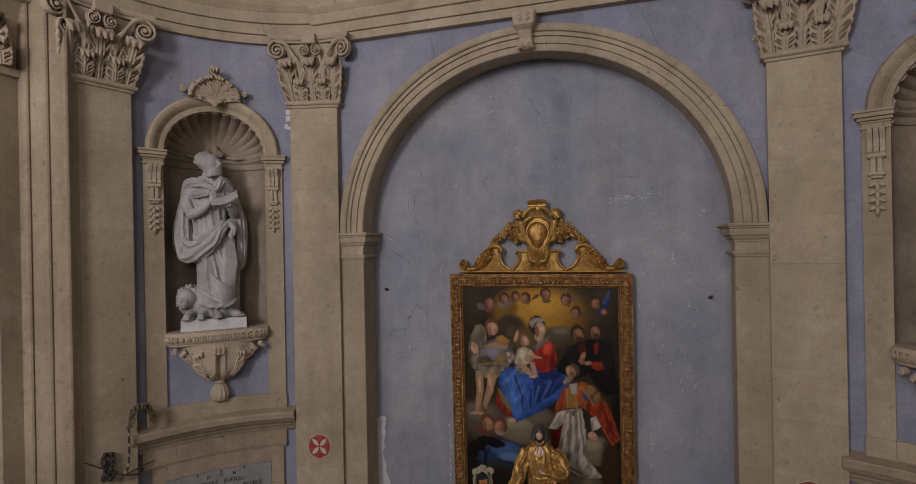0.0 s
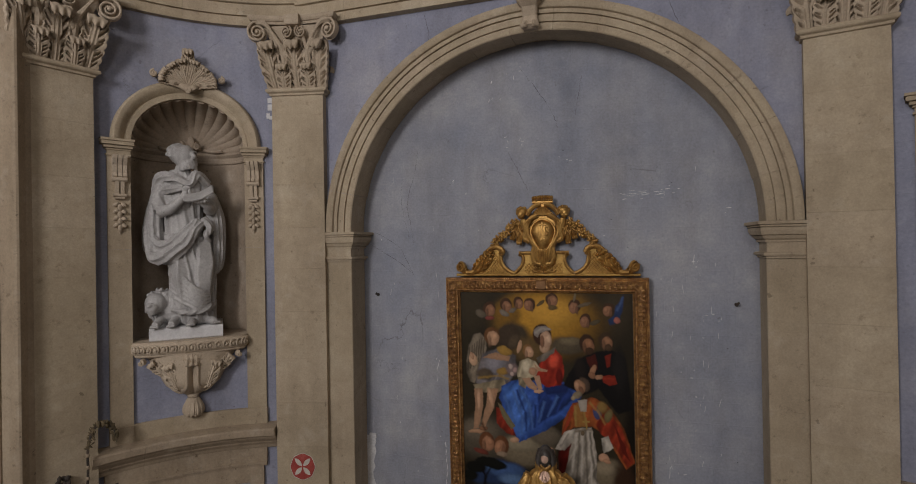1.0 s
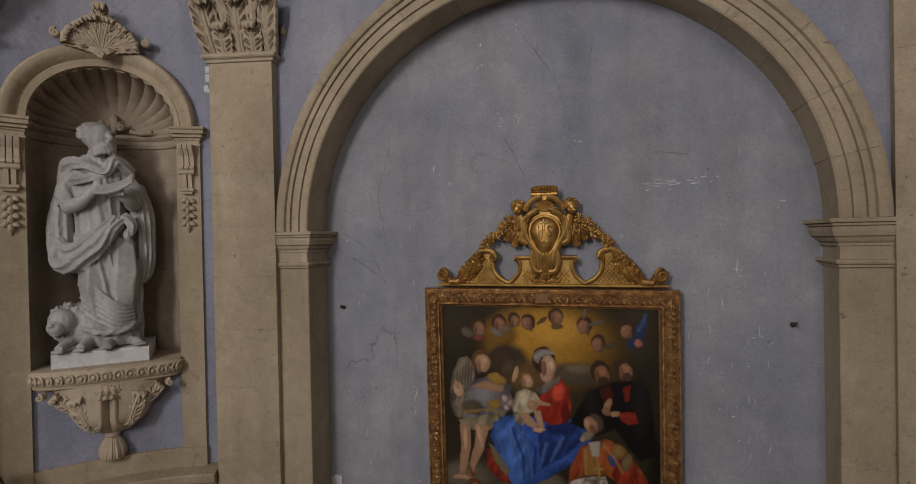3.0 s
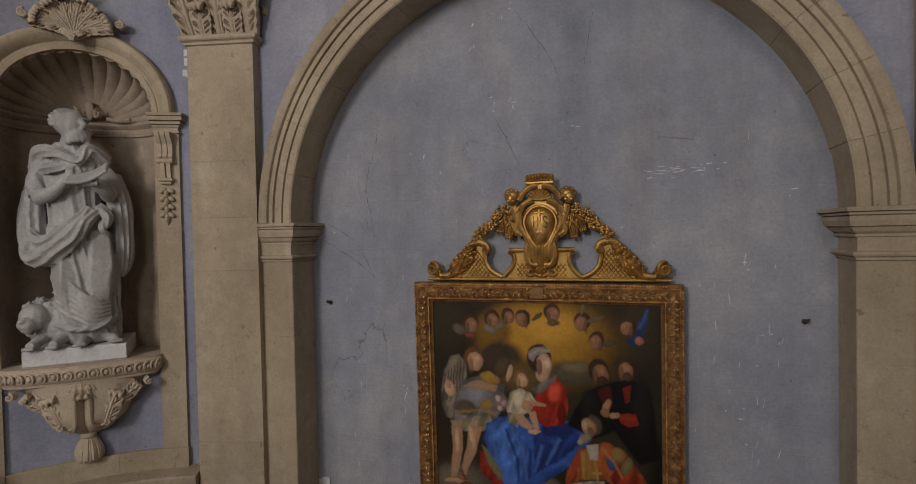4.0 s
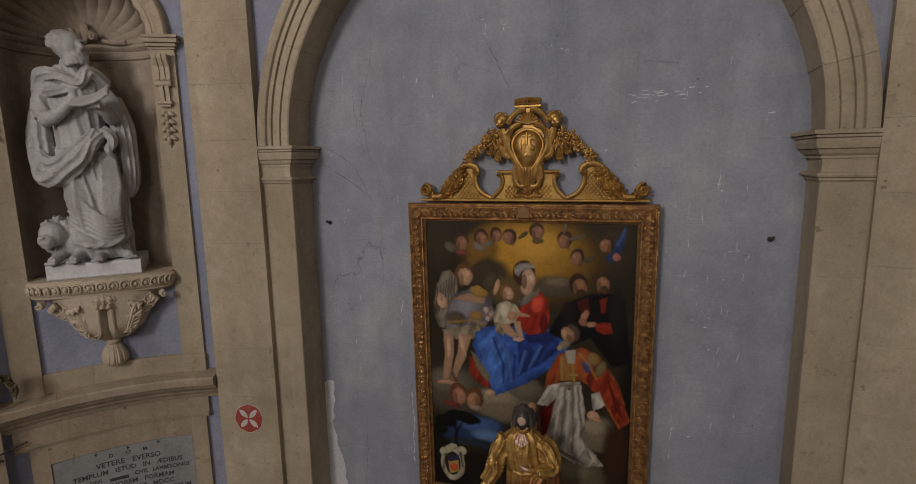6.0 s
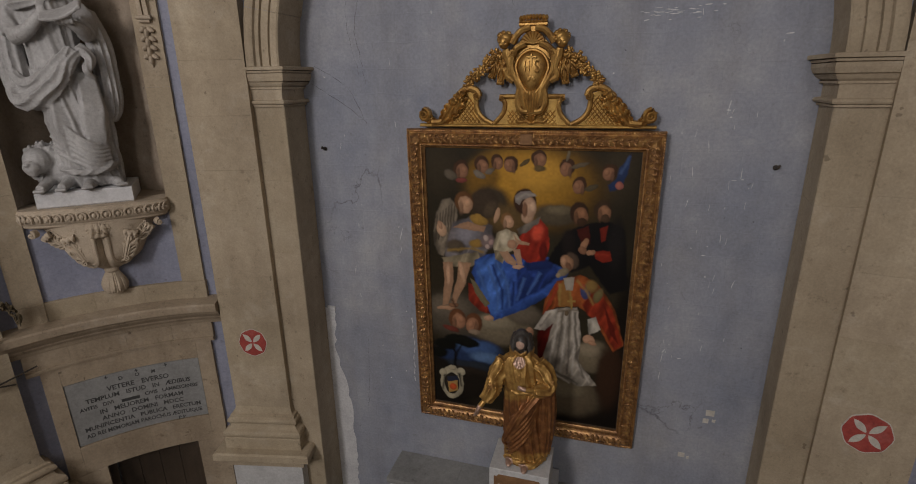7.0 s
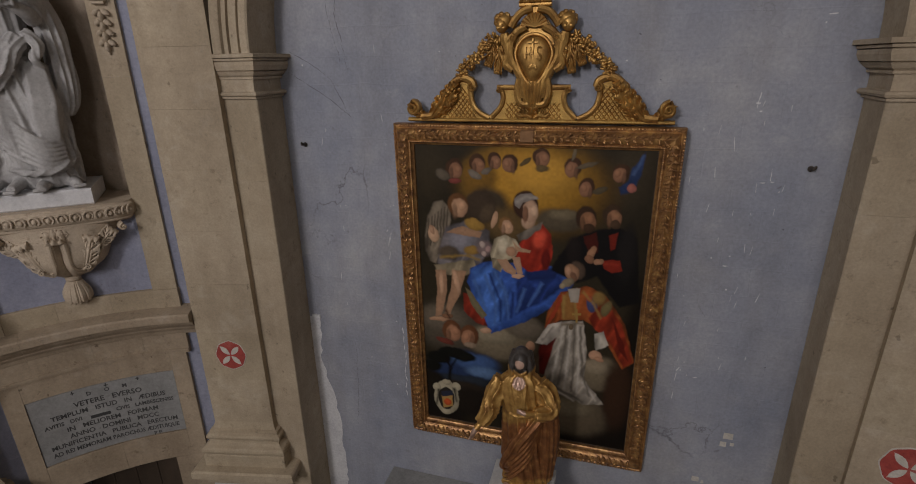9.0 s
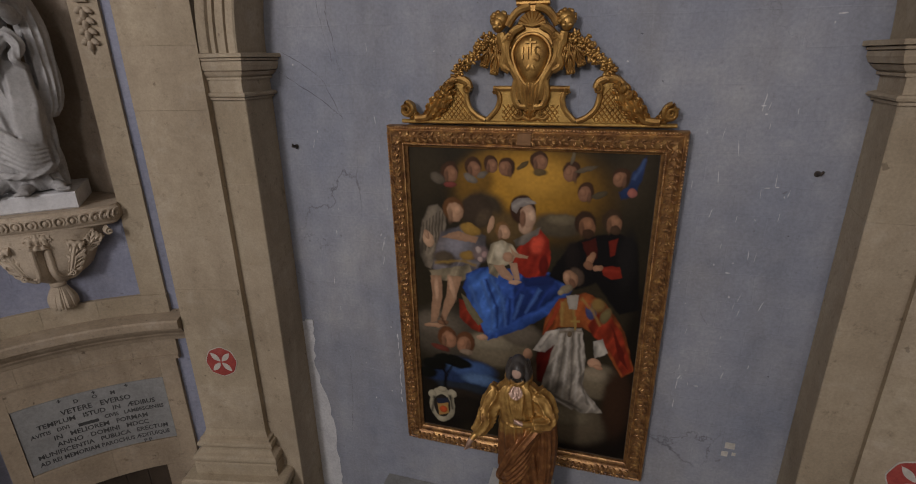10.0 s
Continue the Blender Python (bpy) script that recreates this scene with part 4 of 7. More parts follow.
blob(0.504, 0.584, 0.175, 0.120, 0, tone(86, 76, 62), 0.60)
blob(0.859, 0.717, 0.175, 0.184, 0, tone(96, 84, 64), 0.40)
blob(0.841, 0.693, 0.117, 0.085, 0, tone(118, 104, 82), 0.90)
blob(0.753, 0.891, 0.327, 0.240, 0, tone(84, 72, 54), 0.60)
blob(0.723, 0.867, 0.227, 0.105, 0, tone(104, 92, 70), 0.90)
blob(0.945, 0.791, 0.126, 0.381, 0, tone(50, 32, 20), 0.90)
blob(0.592, 0.745, 0.177, 0.191, 0, tone(70, 58, 44), 0.80)
blob(0.202, 0.774, 0.328, 0.202, 0, tone(30, 44, 74), 0.60)
blob(0.263, 0.743, 0.224, 0.092, 0, tone(48, 72, 116), 0.80)
blob(0.306, 0.780, 0.168, 0.066, 0, tone(66, 92, 130), 0.90)
blob(0.158, 0.732, 0.149, 0.053, 0, tone(52, 76, 112), 0.90)
blob(0.215, 0.827, 0.353, 0.068, 0, tone(34, 40, 48), 0.70)
blob(0.183, 0.863, 0.347, 0.097, 0, tone(40, 32, 24), 0.70)
blob(0.072, 0.742, 0.129, 0.067, 0, tone(16, 17, 12), 0.60)
blob(0.144, 0.715, 0.149, 0.059, 0, tone(16, 17, 12), 0.60)
blob(0.204, 0.727, 0.114, 0.052, 0, tone(16, 17, 12), 0.60)
blob(0.033, 0.780, 0.096, 0.061, 0, tone(16, 17, 12), 0.60)
shape([(0.101, 0.741), (0.126, 0.784), (0.137, 0.780), (0.118, 0.734)], tone(16, 12, 8), 0.026, 0)
shape([(0.122, 0.783), (0.116, 0.851), (0.128, 0.851), (0.141, 0.782)], tone(16, 12, 8), 0.026, 0)
shape([(0.137, 0.784), (0.173, 0.732), (0.167, 0.730), (0.126, 0.780)], tone(16, 12, 8), 0.026, 0)
blob(0.040, 0.861, 0.133, 0.155, 0, tone(26, 21, 15), 0.70)
blob(0.237, 0.910, 0.232, 0.155, 0, tone(28, 22, 16), 0.80)
shape([(0.030, 0.345), (0.028, 0.285), (0.045, 0.225), (0.080, 0.180), (0.118, 0.172), (0.150, 0.195), (0.158, 0.235), (0.140, 0.285), (0.120, 0.330), (0.075, 0.385), (0.045, 0.380)], tone(104, 92, 76), 0.018, 6)
for k in range(7):
    u0 = 0.046 + 0.016 * k
    shape([(u0, 0.235 - .008 * k), (u0 + .004, 0.233 - .008 * k), (u0 - .006, 0.335 - .010 * k), (u0 - .012, 0.335 - .010 * k)], tone(70, 60, 48), 0.012, 0)
blob(0.294, 0.184, 0.129, 0.145, 25, tone(58, 46, 34), 0.40)
blob(0.325, 0.206, 0.060, 0.094, 30, tone(72, 58, 42), 0.80)
shape([(0.129, 0.260), (0.234, 0.232), (0.335, 0.262), (0.329, 0.320), (0.296, 0.375), (0.149, 0.414), (0.083, 0.382), (0.107, 0.304)], tone(92, 86, 88), 0.020, 5)
blob(0.205, 0.302, 0.115, 0.110, 0, tone(110, 106, 112), 0.80)
blob(0.142, 0.346, 0.096, 0.067, 0, tone(74, 62, 48), 0.80)
blob(0.266, 0.245, 0.091, 0.053, 18, tone(140, 104, 40), 0.50)
blob(0.253, 0.330, 0.073, 0.044, 0, tone(132, 98, 40), 0.70)
shape([(0.096, 0.369), (0.231, 0.350), (0.230, 0.345), (0.095, 0.361)], tone(146, 112, 46), 0.026, 0)
shape([(0.228, 0.351), (0.289, 0.364), (0.292, 0.359), (0.233, 0.344)], tone(146, 112, 46), 0.026, 0)
shape([(0.065, 0.391), (0.263, 0.361), (0.279, 0.396), (0.200, 0.426), (0.081, 0.419)], tone(124, 110, 84), 0.015, 6)
shape([(0.072, 0.411), (0.127, 0.403), (0.126, 0.487), (0.094, 0.576), (0.058, 0.581), (0.076, 0.491)], tone(150, 110, 80), 0.010, 0)
blob(0.101, 0.457, 0.022, 0.131, 0, tone(170, 128, 96), 0.90)
shape([(0.156, 0.405), (0.223, 0.404), (0.192, 0.485), (0.136, 0.567), (0.110, 0.565), (0.147, 0.468)], tone(150, 110, 80), 0.010, 0)
blob(0.176, 0.445, 0.027, 0.117, -12, tone(170, 128, 96), 0.90)
blob(0.082, 0.590, 0.102, 0.025, -6, tone(150, 110, 80), 0.35)
blob(0.124, 0.575, 0.056, 0.025, -6, tone(112, 76, 52), 0.35)
shape([(0.108, 0.555), (0.132, 0.584), (0.139, 0.581), (0.119, 0.549)], tone(70, 44, 26), 0.026, 0)
shape([(0.129, 0.276), (0.206, 0.252), (0.303, 0.269), (0.292, 0.289), (0.189, 0.280)], tone(150, 110, 80), 0.010, 0)
blob(0.069, 0.287, 0.048, 0.072, -15, tone(168, 130, 98), 0.35)
blob(0.062, 0.272, 0.022, 0.044, -25, tone(150, 112, 84), 0.35)
blob(0.190, 0.185, 0.093, 0.105, 0, tone(92, 58, 30), 0.35)
blob(0.199, 0.193, 0.070, 0.084, -8, tone(160, 118, 86), 0.35)
blob(0.210, 0.186, 0.033, 0.041, 0, tone(169, 125, 91), 0.80)
blob(0.176, 0.204, 0.023, 0.062, 0, tone(120, 88, 64), 1.40)
blob(0.313, 0.321, 0.072, 0.071, 0, tone(104, 86, 84), 0.80)
blob(0.302, 0.308, 0.026, 0.027, 0, tone(150, 130, 120), 0.60)
blob(0.329, 0.322, 0.026, 0.027, 0, tone(140, 110, 104), 0.60)
blob(0.310, 0.338, 0.026, 0.027, 0, tone(150, 126, 116), 0.60)
shape([(0.343, 0.622), (0.298, 0.567), (0.227, 0.441), (0.246, 0.390), (0.328, 0.361), (0.498, 0.360), (0.657, 0.361), (0.715, 0.414), (0.649, 0.483), (0.582, 0.520), (0.517, 0.557), (0.427, 0.591)], tone(38, 68, 140), 0.012, 7)
shape([(0.245, 0.399), (0.355, 0.367), (0.426, 0.462), (0.399, 0.581), (0.332, 0.601), (0.268, 0.496)], tone(50, 88, 164), 0.030, 6)
shape([(0.462, 0.406), (0.653, 0.384), (0.671, 0.425), (0.568, 0.490), (0.459, 0.541)], tone(28, 48, 108), 0.030, 6)
shape([(0.498, 0.368), (0.647, 0.369), (0.628, 0.397), (0.513, 0.414)], tone(24, 38, 88), 0.020, 0)
shape([(0.305, 0.412), (0.362, 0.510), (0.370, 0.506), (0.318, 0.407)], tone(60, 94, 160), 0.026, 0)
shape([(0.359, 0.508), (0.356, 0.585), (0.364, 0.585), (0.373, 0.508)], tone(60, 94, 160), 0.026, 0)
shape([(0.349, 0.393), (0.411, 0.474), (0.419, 0.471), (0.361, 0.388)], tone(60, 94, 160), 0.026, 0)
shape([(0.408, 0.474), (0.422, 0.562), (0.431, 0.561), (0.422, 0.472)], tone(60, 94, 160), 0.026, 0)
shape([(0.255, 0.432), (0.311, 0.535), (0.319, 0.532), (0.268, 0.427)], tone(60, 94, 160), 0.026, 0)
shape([(0.494, 0.444), (0.458, 0.530), (0.466, 0.531), (0.507, 0.447)], tone(60, 94, 160), 0.026, 0)
shape([(0.572, 0.417), (0.512, 0.504), (0.519, 0.506), (0.584, 0.421)], tone(60, 94, 160), 0.026, 0)
shape([(0.327, 0.406), (0.384, 0.497), (0.391, 0.494), (0.339, 0.402)], tone(24, 42, 98), 0.026, 0)
shape([(0.381, 0.496), (0.384, 0.574), (0.392, 0.573), (0.394, 0.495)], tone(24, 42, 98), 0.026, 0)
shape([(0.441, 0.460), (0.434, 0.554), (0.442, 0.554), (0.454, 0.460)], tone(24, 42, 98), 0.026, 0)
shape([(0.534, 0.434), (0.485, 0.517), (0.492, 0.519), (0.545, 0.438)], tone(24, 42, 98), 0.026, 0)
shape([(0.206, 0.480), (0.243, 0.487), (0.315, 0.572), (0.326, 0.597), (0.266, 0.586), (0.207, 0.548)], tone(128, 38, 22), 0.012, 4)
shape([(0.218, 0.462), (0.249, 0.476), (0.321, 0.554), (0.298, 0.569), (0.242, 0.519)], tone(104, 94, 66), 0.008, 0)
blob(0.317, 0.613, 0.054, 0.031, -8, tone(162, 122, 92), 0.35)
shape([(0.450, 0.321), (0.496, 0.266), (0.565, 0.228), (0.606, 0.255), (0.619, 0.321), (0.597, 0.373), (0.512, 0.383), (0.461, 0.359)], tone(158, 38, 22), 0.012, 4)
blob(0.559, 0.277, 0.057, 0.083, 20, tone(190, 58, 36), 0.90)
blob(0.590, 0.340, 0.039, 0.096, 0, tone(92, 20, 14), 0.90)
shape([(0.455, 0.268), (0.508, 0.246), (0.570, 0.221), (0.561, 0.243), (0.509, 0.276), (0.470, 0.286)], tone(112, 102, 90), 0.012, 3)
blob(0.507, 0.221, 0.057, 0.072, 0, tone(160, 124, 96), 0.50)
blob(0.493, 0.171, 0.104, 0.121, 0, tone(58, 36, 24), 0.30)
blob(0.516, 0.190, 0.062, 0.096, -4, tone(164, 126, 98), 0.35)
blob(0.529, 0.189, 0.028, 0.055, 0, tone(178, 142, 112), 0.90)
blob(0.494, 0.200, 0.024, 0.071, 0, tone(112, 76, 54), 0.80)
shape([(0.448, 0.177), (0.443, 0.155), (0.472, 0.138), (0.522, 0.136), (0.552, 0.151), (0.518, 0.156), (0.483, 0.164), (0.466, 0.187)], tone(122, 112, 104), 0.008, 0)
shape([(0.455, 0.169), (0.494, 0.150), (0.491, 0.146), (0.450, 0.163)], tone(150, 140, 130), 0.026, 0)
shape([(0.492, 0.151), (0.542, 0.150), (0.542, 0.145), (0.493, 0.144)], tone(150, 140, 130), 0.026, 0)
shape([(0.356, 0.285), (0.408, 0.271), (0.455, 0.283), (0.481, 0.308), (0.445, 0.341), (0.409, 0.355), (0.393, 0.388), (0.355, 0.382), (0.339, 0.332)], tone(150, 136, 108), 0.010, 4)
blob(0.398, 0.306, 0.050, 0.075, 0, tone(172, 158, 130), 0.90)
shape([(0.345, 0.348), (0.398, 0.356), (0.387, 0.396), (0.350, 0.383)], tone(128, 114, 88), 0.010, 3)
blob(0.409, 0.238, 0.066, 0.077, 0, tone(112, 78, 42), 0.35)
blob(0.416, 0.244, 0.050, 0.061, -8, tone(166, 124, 92), 0.35)
blob(0.423, 0.239, 0.023, 0.031, 0, tone(175, 131, 97), 0.80)
blob(0.397, 0.253, 0.017, 0.046, 0, tone(125, 92, 69), 1.40)
shape([(0.371, 0.354), (0.409, 0.347), (0.462, 0.387), (0.452, 0.407), (0.398, 0.387)], tone(160, 120, 90), 0.008, 0)
shape([(0.435, 0.338), (0.472, 0.339), (0.491, 0.392), (0.467, 0.398)], tone(164, 124, 94), 0.008, 0)
blob(0.468, 0.404, 0.060, 0.022, -10, tone(168, 128, 98), 0.35)
blob(0.356, 0.225, 0.025, 0.078, 15, tone(162, 122, 90), 0.35)
shape([(0.439, 0.288), (0.476, 0.308), (0.523, 0.313), (0.518, 0.323), (0.461, 0.321)], tone(164, 124, 92), 0.008, 0)
blob(0.435, 0.322, 0.050, 0.043, -20, tone(150, 108, 80), 0.60)
shape([(0.630, 0.340), (0.700, 0.268), (0.765, 0.239), (0.885, 0.221), (0.957, 0.249), (0.998, 0.452), (0.914, 0.475), (0.812, 0.379), (0.730, 0.409), (0.614, 0.371)], tone(19, 17, 17), 0.020, 0)
blob(0.925, 0.308, 0.079, 0.257, 0, tone(28, 25, 24), 0.90)
blob(0.710, 0.304, 0.065, 0.125, 0, tone(30, 24, 22), 0.90)
shape([(0.743, 0.256), (0.794, 0.241), (0.809, 0.301), (0.778, 0.329)], tone(70, 24, 16), 0.012, 0)
shape([(0.846, 0.248), (0.882, 0.236), (0.874, 0.286), (0.856, 0.295)], tone(112, 30, 18), 0.010, 0)
shape([(0.826, 0.326), (0.897, 0.321), (0.910, 0.353), (0.873, 0.364), (0.833, 0.351)], tone(124, 32, 18), 0.008, 0)
shape([(0.832, 0.340), (0.894, 0.338), (0.893, 0.334), (0.832, 0.333)], tone(150, 44, 26), 0.026, 0)
blob(0.748, 0.200, 0.082, 0.099, 0, tone(54, 36, 24), 0.35)
blob(0.757, 0.209, 0.061, 0.079, -8, tone(124, 82, 54), 0.35)
blob(0.765, 0.202, 0.029, 0.039, 0, tone(131, 86, 57), 0.80)
blob(0.736, 0.219, 0.021, 0.059, 0, tone(92, 61, 40), 1.40)
blob(0.762, 0.229, 0.043, 0.040, 0, tone(60, 40, 26), 0.50)
blob(0.854, 0.188, 0.075, 0.092, 0, tone(58, 42, 28), 0.35)
blob(0.863, 0.196, 0.056, 0.073, -8, tone(130, 88, 60), 0.35)
blob(0.870, 0.189, 0.027, 0.036, 0, tone(137, 93, 63), 0.80)
blob(0.843, 0.205, 0.019, 0.055, 0, tone(97, 66, 45), 1.40)
blob(0.868, 0.214, 0.039, 0.037, 0, tone(70, 50, 34), 0.50)
blob(0.781, 0.307, 0.032, 0.067, 25, tone(136, 94, 66), 0.35)
blob(0.773, 0.326, 0.041, 0.036, 0, tone(120, 80, 56), 0.35)
blob(0.812, 0.331, 0.041, 0.026, -15, tone(140, 98, 70), 0.35)
shape([(0.608, 0.511), (0.662, 0.442), (0.775, 0.413), (0.857, 0.441), (0.945, 0.528), (1.000, 0.658), (0.953, 0.689), (0.879, 0.608), (0.828, 0.552), (0.765, 0.529), (0.667, 0.538), (0.595, 0.575)], tone(128, 60, 24), 0.012, 5)
shape([(0.848, 0.450), (0.935, 0.533), (0.995, 0.658), (0.957, 0.680), (0.888, 0.599), (0.813, 0.553), (0.789, 0.521)], tone(134, 40, 20), 0.015, 3)
shape([(0.889, 0.511), (0.948, 0.597), (0.975, 0.656), (0.930, 0.619)], tone(92, 24, 14), 0.015, 0)
shape([(0.657, 0.450), (0.722, 0.429), (0.734, 0.532), (0.678, 0.537)], tone(134, 88, 38), 0.008, 0)
shape([(0.601, 0.583), (0.668, 0.543), (0.655, 0.650), (0.620, 0.753), (0.581, 0.747), (0.572, 0.659)], tone(84, 20, 15), 0.015, 3)
shape([(0.657, 0.452), (0.687, 0.440), (0.636, 0.535), (0.598, 0.574)], tone(150, 52, 26), 0.010, 0)
blob(0.800, 0.474, 0.047, 0.072, 0, tone(54, 58, 96), 0.50)
blob(0.789, 0.455, 0.024, 0.027, 0, tone(150, 60, 40), 0.60)
blob(0.828, 0.451, 0.056, 0.065, 0, tone(118, 90, 44), 0.90)
blob(0.861, 0.484, 0.037, 0.077, 20, tone(96, 84, 50), 0.90)
shape([(0.754, 0.437), (0.803, 0.471), (0.807, 0.467), (0.761, 0.431)], tone(150, 112, 52), 0.026, 0)
shape([(0.801, 0.471), (0.837, 0.517), (0.842, 0.515), (0.809, 0.467)], tone(150, 112, 52), 0.026, 0)
shape([(0.673, 0.451), (0.675, 0.531), (0.680, 0.531), (0.682, 0.450)], tone(160, 124, 60), 0.026, 0)
shape([(0.718, 0.437), (0.731, 0.526), (0.736, 0.526), (0.726, 0.436)], tone(160, 124, 60), 0.026, 0)
shape([(0.668, 0.543), (0.765, 0.533), (0.794, 0.634), (0.788, 0.744), (0.886, 0.831), (0.790, 0.844), (0.672, 0.799), (0.594, 0.779), (0.632, 0.663)], tone(136, 126, 112), 0.012, 9)
shape([(0.678, 0.553), (0.656, 0.671), (0.663, 0.671), (0.690, 0.554)], tone(174, 164, 150), 0.026, 0)
shape([(0.653, 0.670), (0.634, 0.774), (0.642, 0.774), (0.666, 0.671)], tone(174, 164, 150), 0.026, 0)
shape([(0.709, 0.550), (0.705, 0.687), (0.712, 0.687), (0.721, 0.550)], tone(174, 164, 150), 0.026, 0)
shape([(0.702, 0.687), (0.696, 0.796), (0.703, 0.796), (0.715, 0.687)], tone(174, 164, 150), 0.026, 0)
shape([(0.740, 0.548), (0.758, 0.682), (0.765, 0.680), (0.752, 0.547)], tone(174, 164, 150), 0.026, 0)
shape([(0.755, 0.681), (0.756, 0.804), (0.764, 0.804), (0.768, 0.681)], tone(174, 164, 150), 0.026, 0)
shape([(0.756, 0.555), (0.781, 0.679), (0.788, 0.678), (0.768, 0.553)], tone(174, 164, 150), 0.026, 0)
shape([(0.778, 0.759), (0.845, 0.824), (0.851, 0.820), (0.788, 0.752)], tone(174, 164, 150), 0.026, 0)
shape([(0.618, 0.793), (0.747, 0.838), (0.751, 0.832), (0.625, 0.782)], tone(174, 164, 150), 0.026, 0)
shape([(0.694, 0.552), (0.682, 0.690), (0.688, 0.690), (0.705, 0.552)], tone(84, 76, 66), 0.026, 0)
shape([(0.679, 0.690), (0.668, 0.781), (0.674, 0.781), (0.690, 0.690)], tone(84, 76, 66), 0.026, 0)
shape([(0.725, 0.549), (0.733, 0.706), (0.740, 0.705), (0.736, 0.548)], tone(84, 76, 66), 0.026, 0)
shape([(0.731, 0.706), (0.729, 0.801), (0.736, 0.800), (0.742, 0.706)], tone(84, 76, 66), 0.026, 0)
shape([(0.751, 0.555), (0.775, 0.723), (0.781, 0.722), (0.762, 0.554)], tone(84, 76, 66), 0.026, 0)
shape([(0.773, 0.725), (0.817, 0.809), (0.823, 0.806), (0.783, 0.721)], tone(84, 76, 66), 0.026, 0)
shape([(0.661, 0.798), (0.788, 0.837), (0.791, 0.832), (0.666, 0.789)], tone(84, 76, 66), 0.026, 0)
shape([(0.669, 0.558), (0.766, 0.547), (0.766, 0.543), (0.668, 0.552)], tone(96, 80, 60), 0.026, 0)
blob(0.716, 0.559, 0.020, 0.029, 0, tone(90, 74, 54), 0.35)
shape([(0.691, 0.428), (0.746, 0.423), (0.740, 0.471), (0.705, 0.474)], tone(146, 136, 122), 0.008, 0)
shape([(0.555, 0.634), (0.611, 0.561), (0.673, 0.542), (0.665, 0.589), (0.609, 0.637)], tone(158, 148, 134), 0.010, 3)
shape([(0.591, 0.625), (0.640, 0.568), (0.635, 0.565), (0.583, 0.620)], tone(110, 102, 92), 0.026, 0)
shape([(0.819, 0.573), (0.859, 0.561), (0.884, 0.608), (0.830, 0.635)], tone(150, 142, 128), 0.010, 3)
blob(0.832, 0.651, 0.058, 0.047, 10, tone(164, 120, 90), 0.35)
blob(0.849, 0.664, 0.039, 0.024, 10, tone(150, 106, 78), 0.35)
blob(0.533, 0.650, 0.042, 0.055, 0, tone(150, 108, 80), 0.35)
shape([(0.729, 0.496), (0.739, 0.495), (0.743, 0.543), (0.733, 0.544)], tone(150, 116, 52), 0.004, 0)
shape([(0.715, 0.509), (0.755, 0.506), (0.756, 0.514), (0.715, 0.517)], tone(150, 116, 52), 0.004, 0)
blob(0.729, 0.365, 0.061, 0.085, -15, tone(74, 58, 46), 0.50)
blob(0.705, 0.374, 0.057, 0.080, -20, tone(138, 98, 70), 0.35)
blob(0.690, 0.368, 0.028, 0.043, -20, tone(156, 114, 84), 0.90)
blob(0.714, 0.387, 0.024, 0.043, -20, tone(104, 70, 50), 0.90)
blob(0.690, 0.408, 0.057, 0.038, -25, tone(112, 98, 76), 0.50)
blob(0.668, 0.420, 0.029, 0.022, -30, tone(126, 112, 86), 0.60)
blob(0.178, 0.070, 0.077, 0.084, 0, tone(66, 42, 26), 0.35)
blob(0.185, 0.077, 0.058, 0.067, -8, tone(128, 86, 60), 0.35)
blob(0.194, 0.072, 0.027, 0.033, 0, tone(135, 91, 63), 0.80)
blob(0.164, 0.086, 0.019, 0.050, 0, tone(95, 64, 45), 1.40)
blob(0.282, 0.053, 0.070, 0.077, 0, tone(66, 42, 26), 0.35)
blob(0.289, 0.060, 0.053, 0.061, -8, tone(128, 86, 60), 0.35)
blob(0.297, 0.055, 0.025, 0.031, 0, tone(135, 91, 63), 0.80)
blob(0.269, 0.068, 0.018, 0.046, 0, tone(95, 64, 45), 1.40)
blob(0.356, 0.043, 0.059, 0.066, 0, tone(66, 42, 26), 0.35)
blob(0.362, 0.048, 0.045, 0.052, -8, tone(128, 86, 60), 0.35)
blob(0.368, 0.044, 0.021, 0.026, 0, tone(135, 91, 63), 0.80)
blob(0.344, 0.056, 0.015, 0.039, 0, tone(95, 64, 45), 1.40)
blob(0.425, 0.049, 0.067, 0.076, 0, tone(66, 42, 26), 0.35)
blob(0.418, 0.055, 0.051, 0.060, 8, tone(128, 86, 60), 0.35)
blob(0.411, 0.051, 0.024, 0.030, 0, tone(135, 91, 63), 0.80)
blob(0.438, 0.063, 0.017, 0.045, 0, tone(95, 64, 45), 1.40)
blob(0.553, 0.028, 0.065, 0.074, 0, tone(66, 42, 26), 0.35)
blob(0.560, 0.034, 0.049, 0.059, -8, tone(128, 86, 60), 0.35)
blob(0.567, 0.029, 0.023, 0.029, 0, tone(135, 91, 63), 0.80)
blob(0.541, 0.043, 0.016, 0.044, 0, tone(95, 64, 45), 1.40)
blob(0.684, 0.053, 0.068, 0.079, 0, tone(66, 42, 26), 0.35)
blob(0.678, 0.061, 0.051, 0.063, 8, tone(128, 86, 60), 0.35)
blob(0.670, 0.056, 0.024, 0.031, 0, tone(135, 91, 63), 0.80)
blob(0.697, 0.068, 0.017, 0.046, 0, tone(95, 64, 45), 1.40)
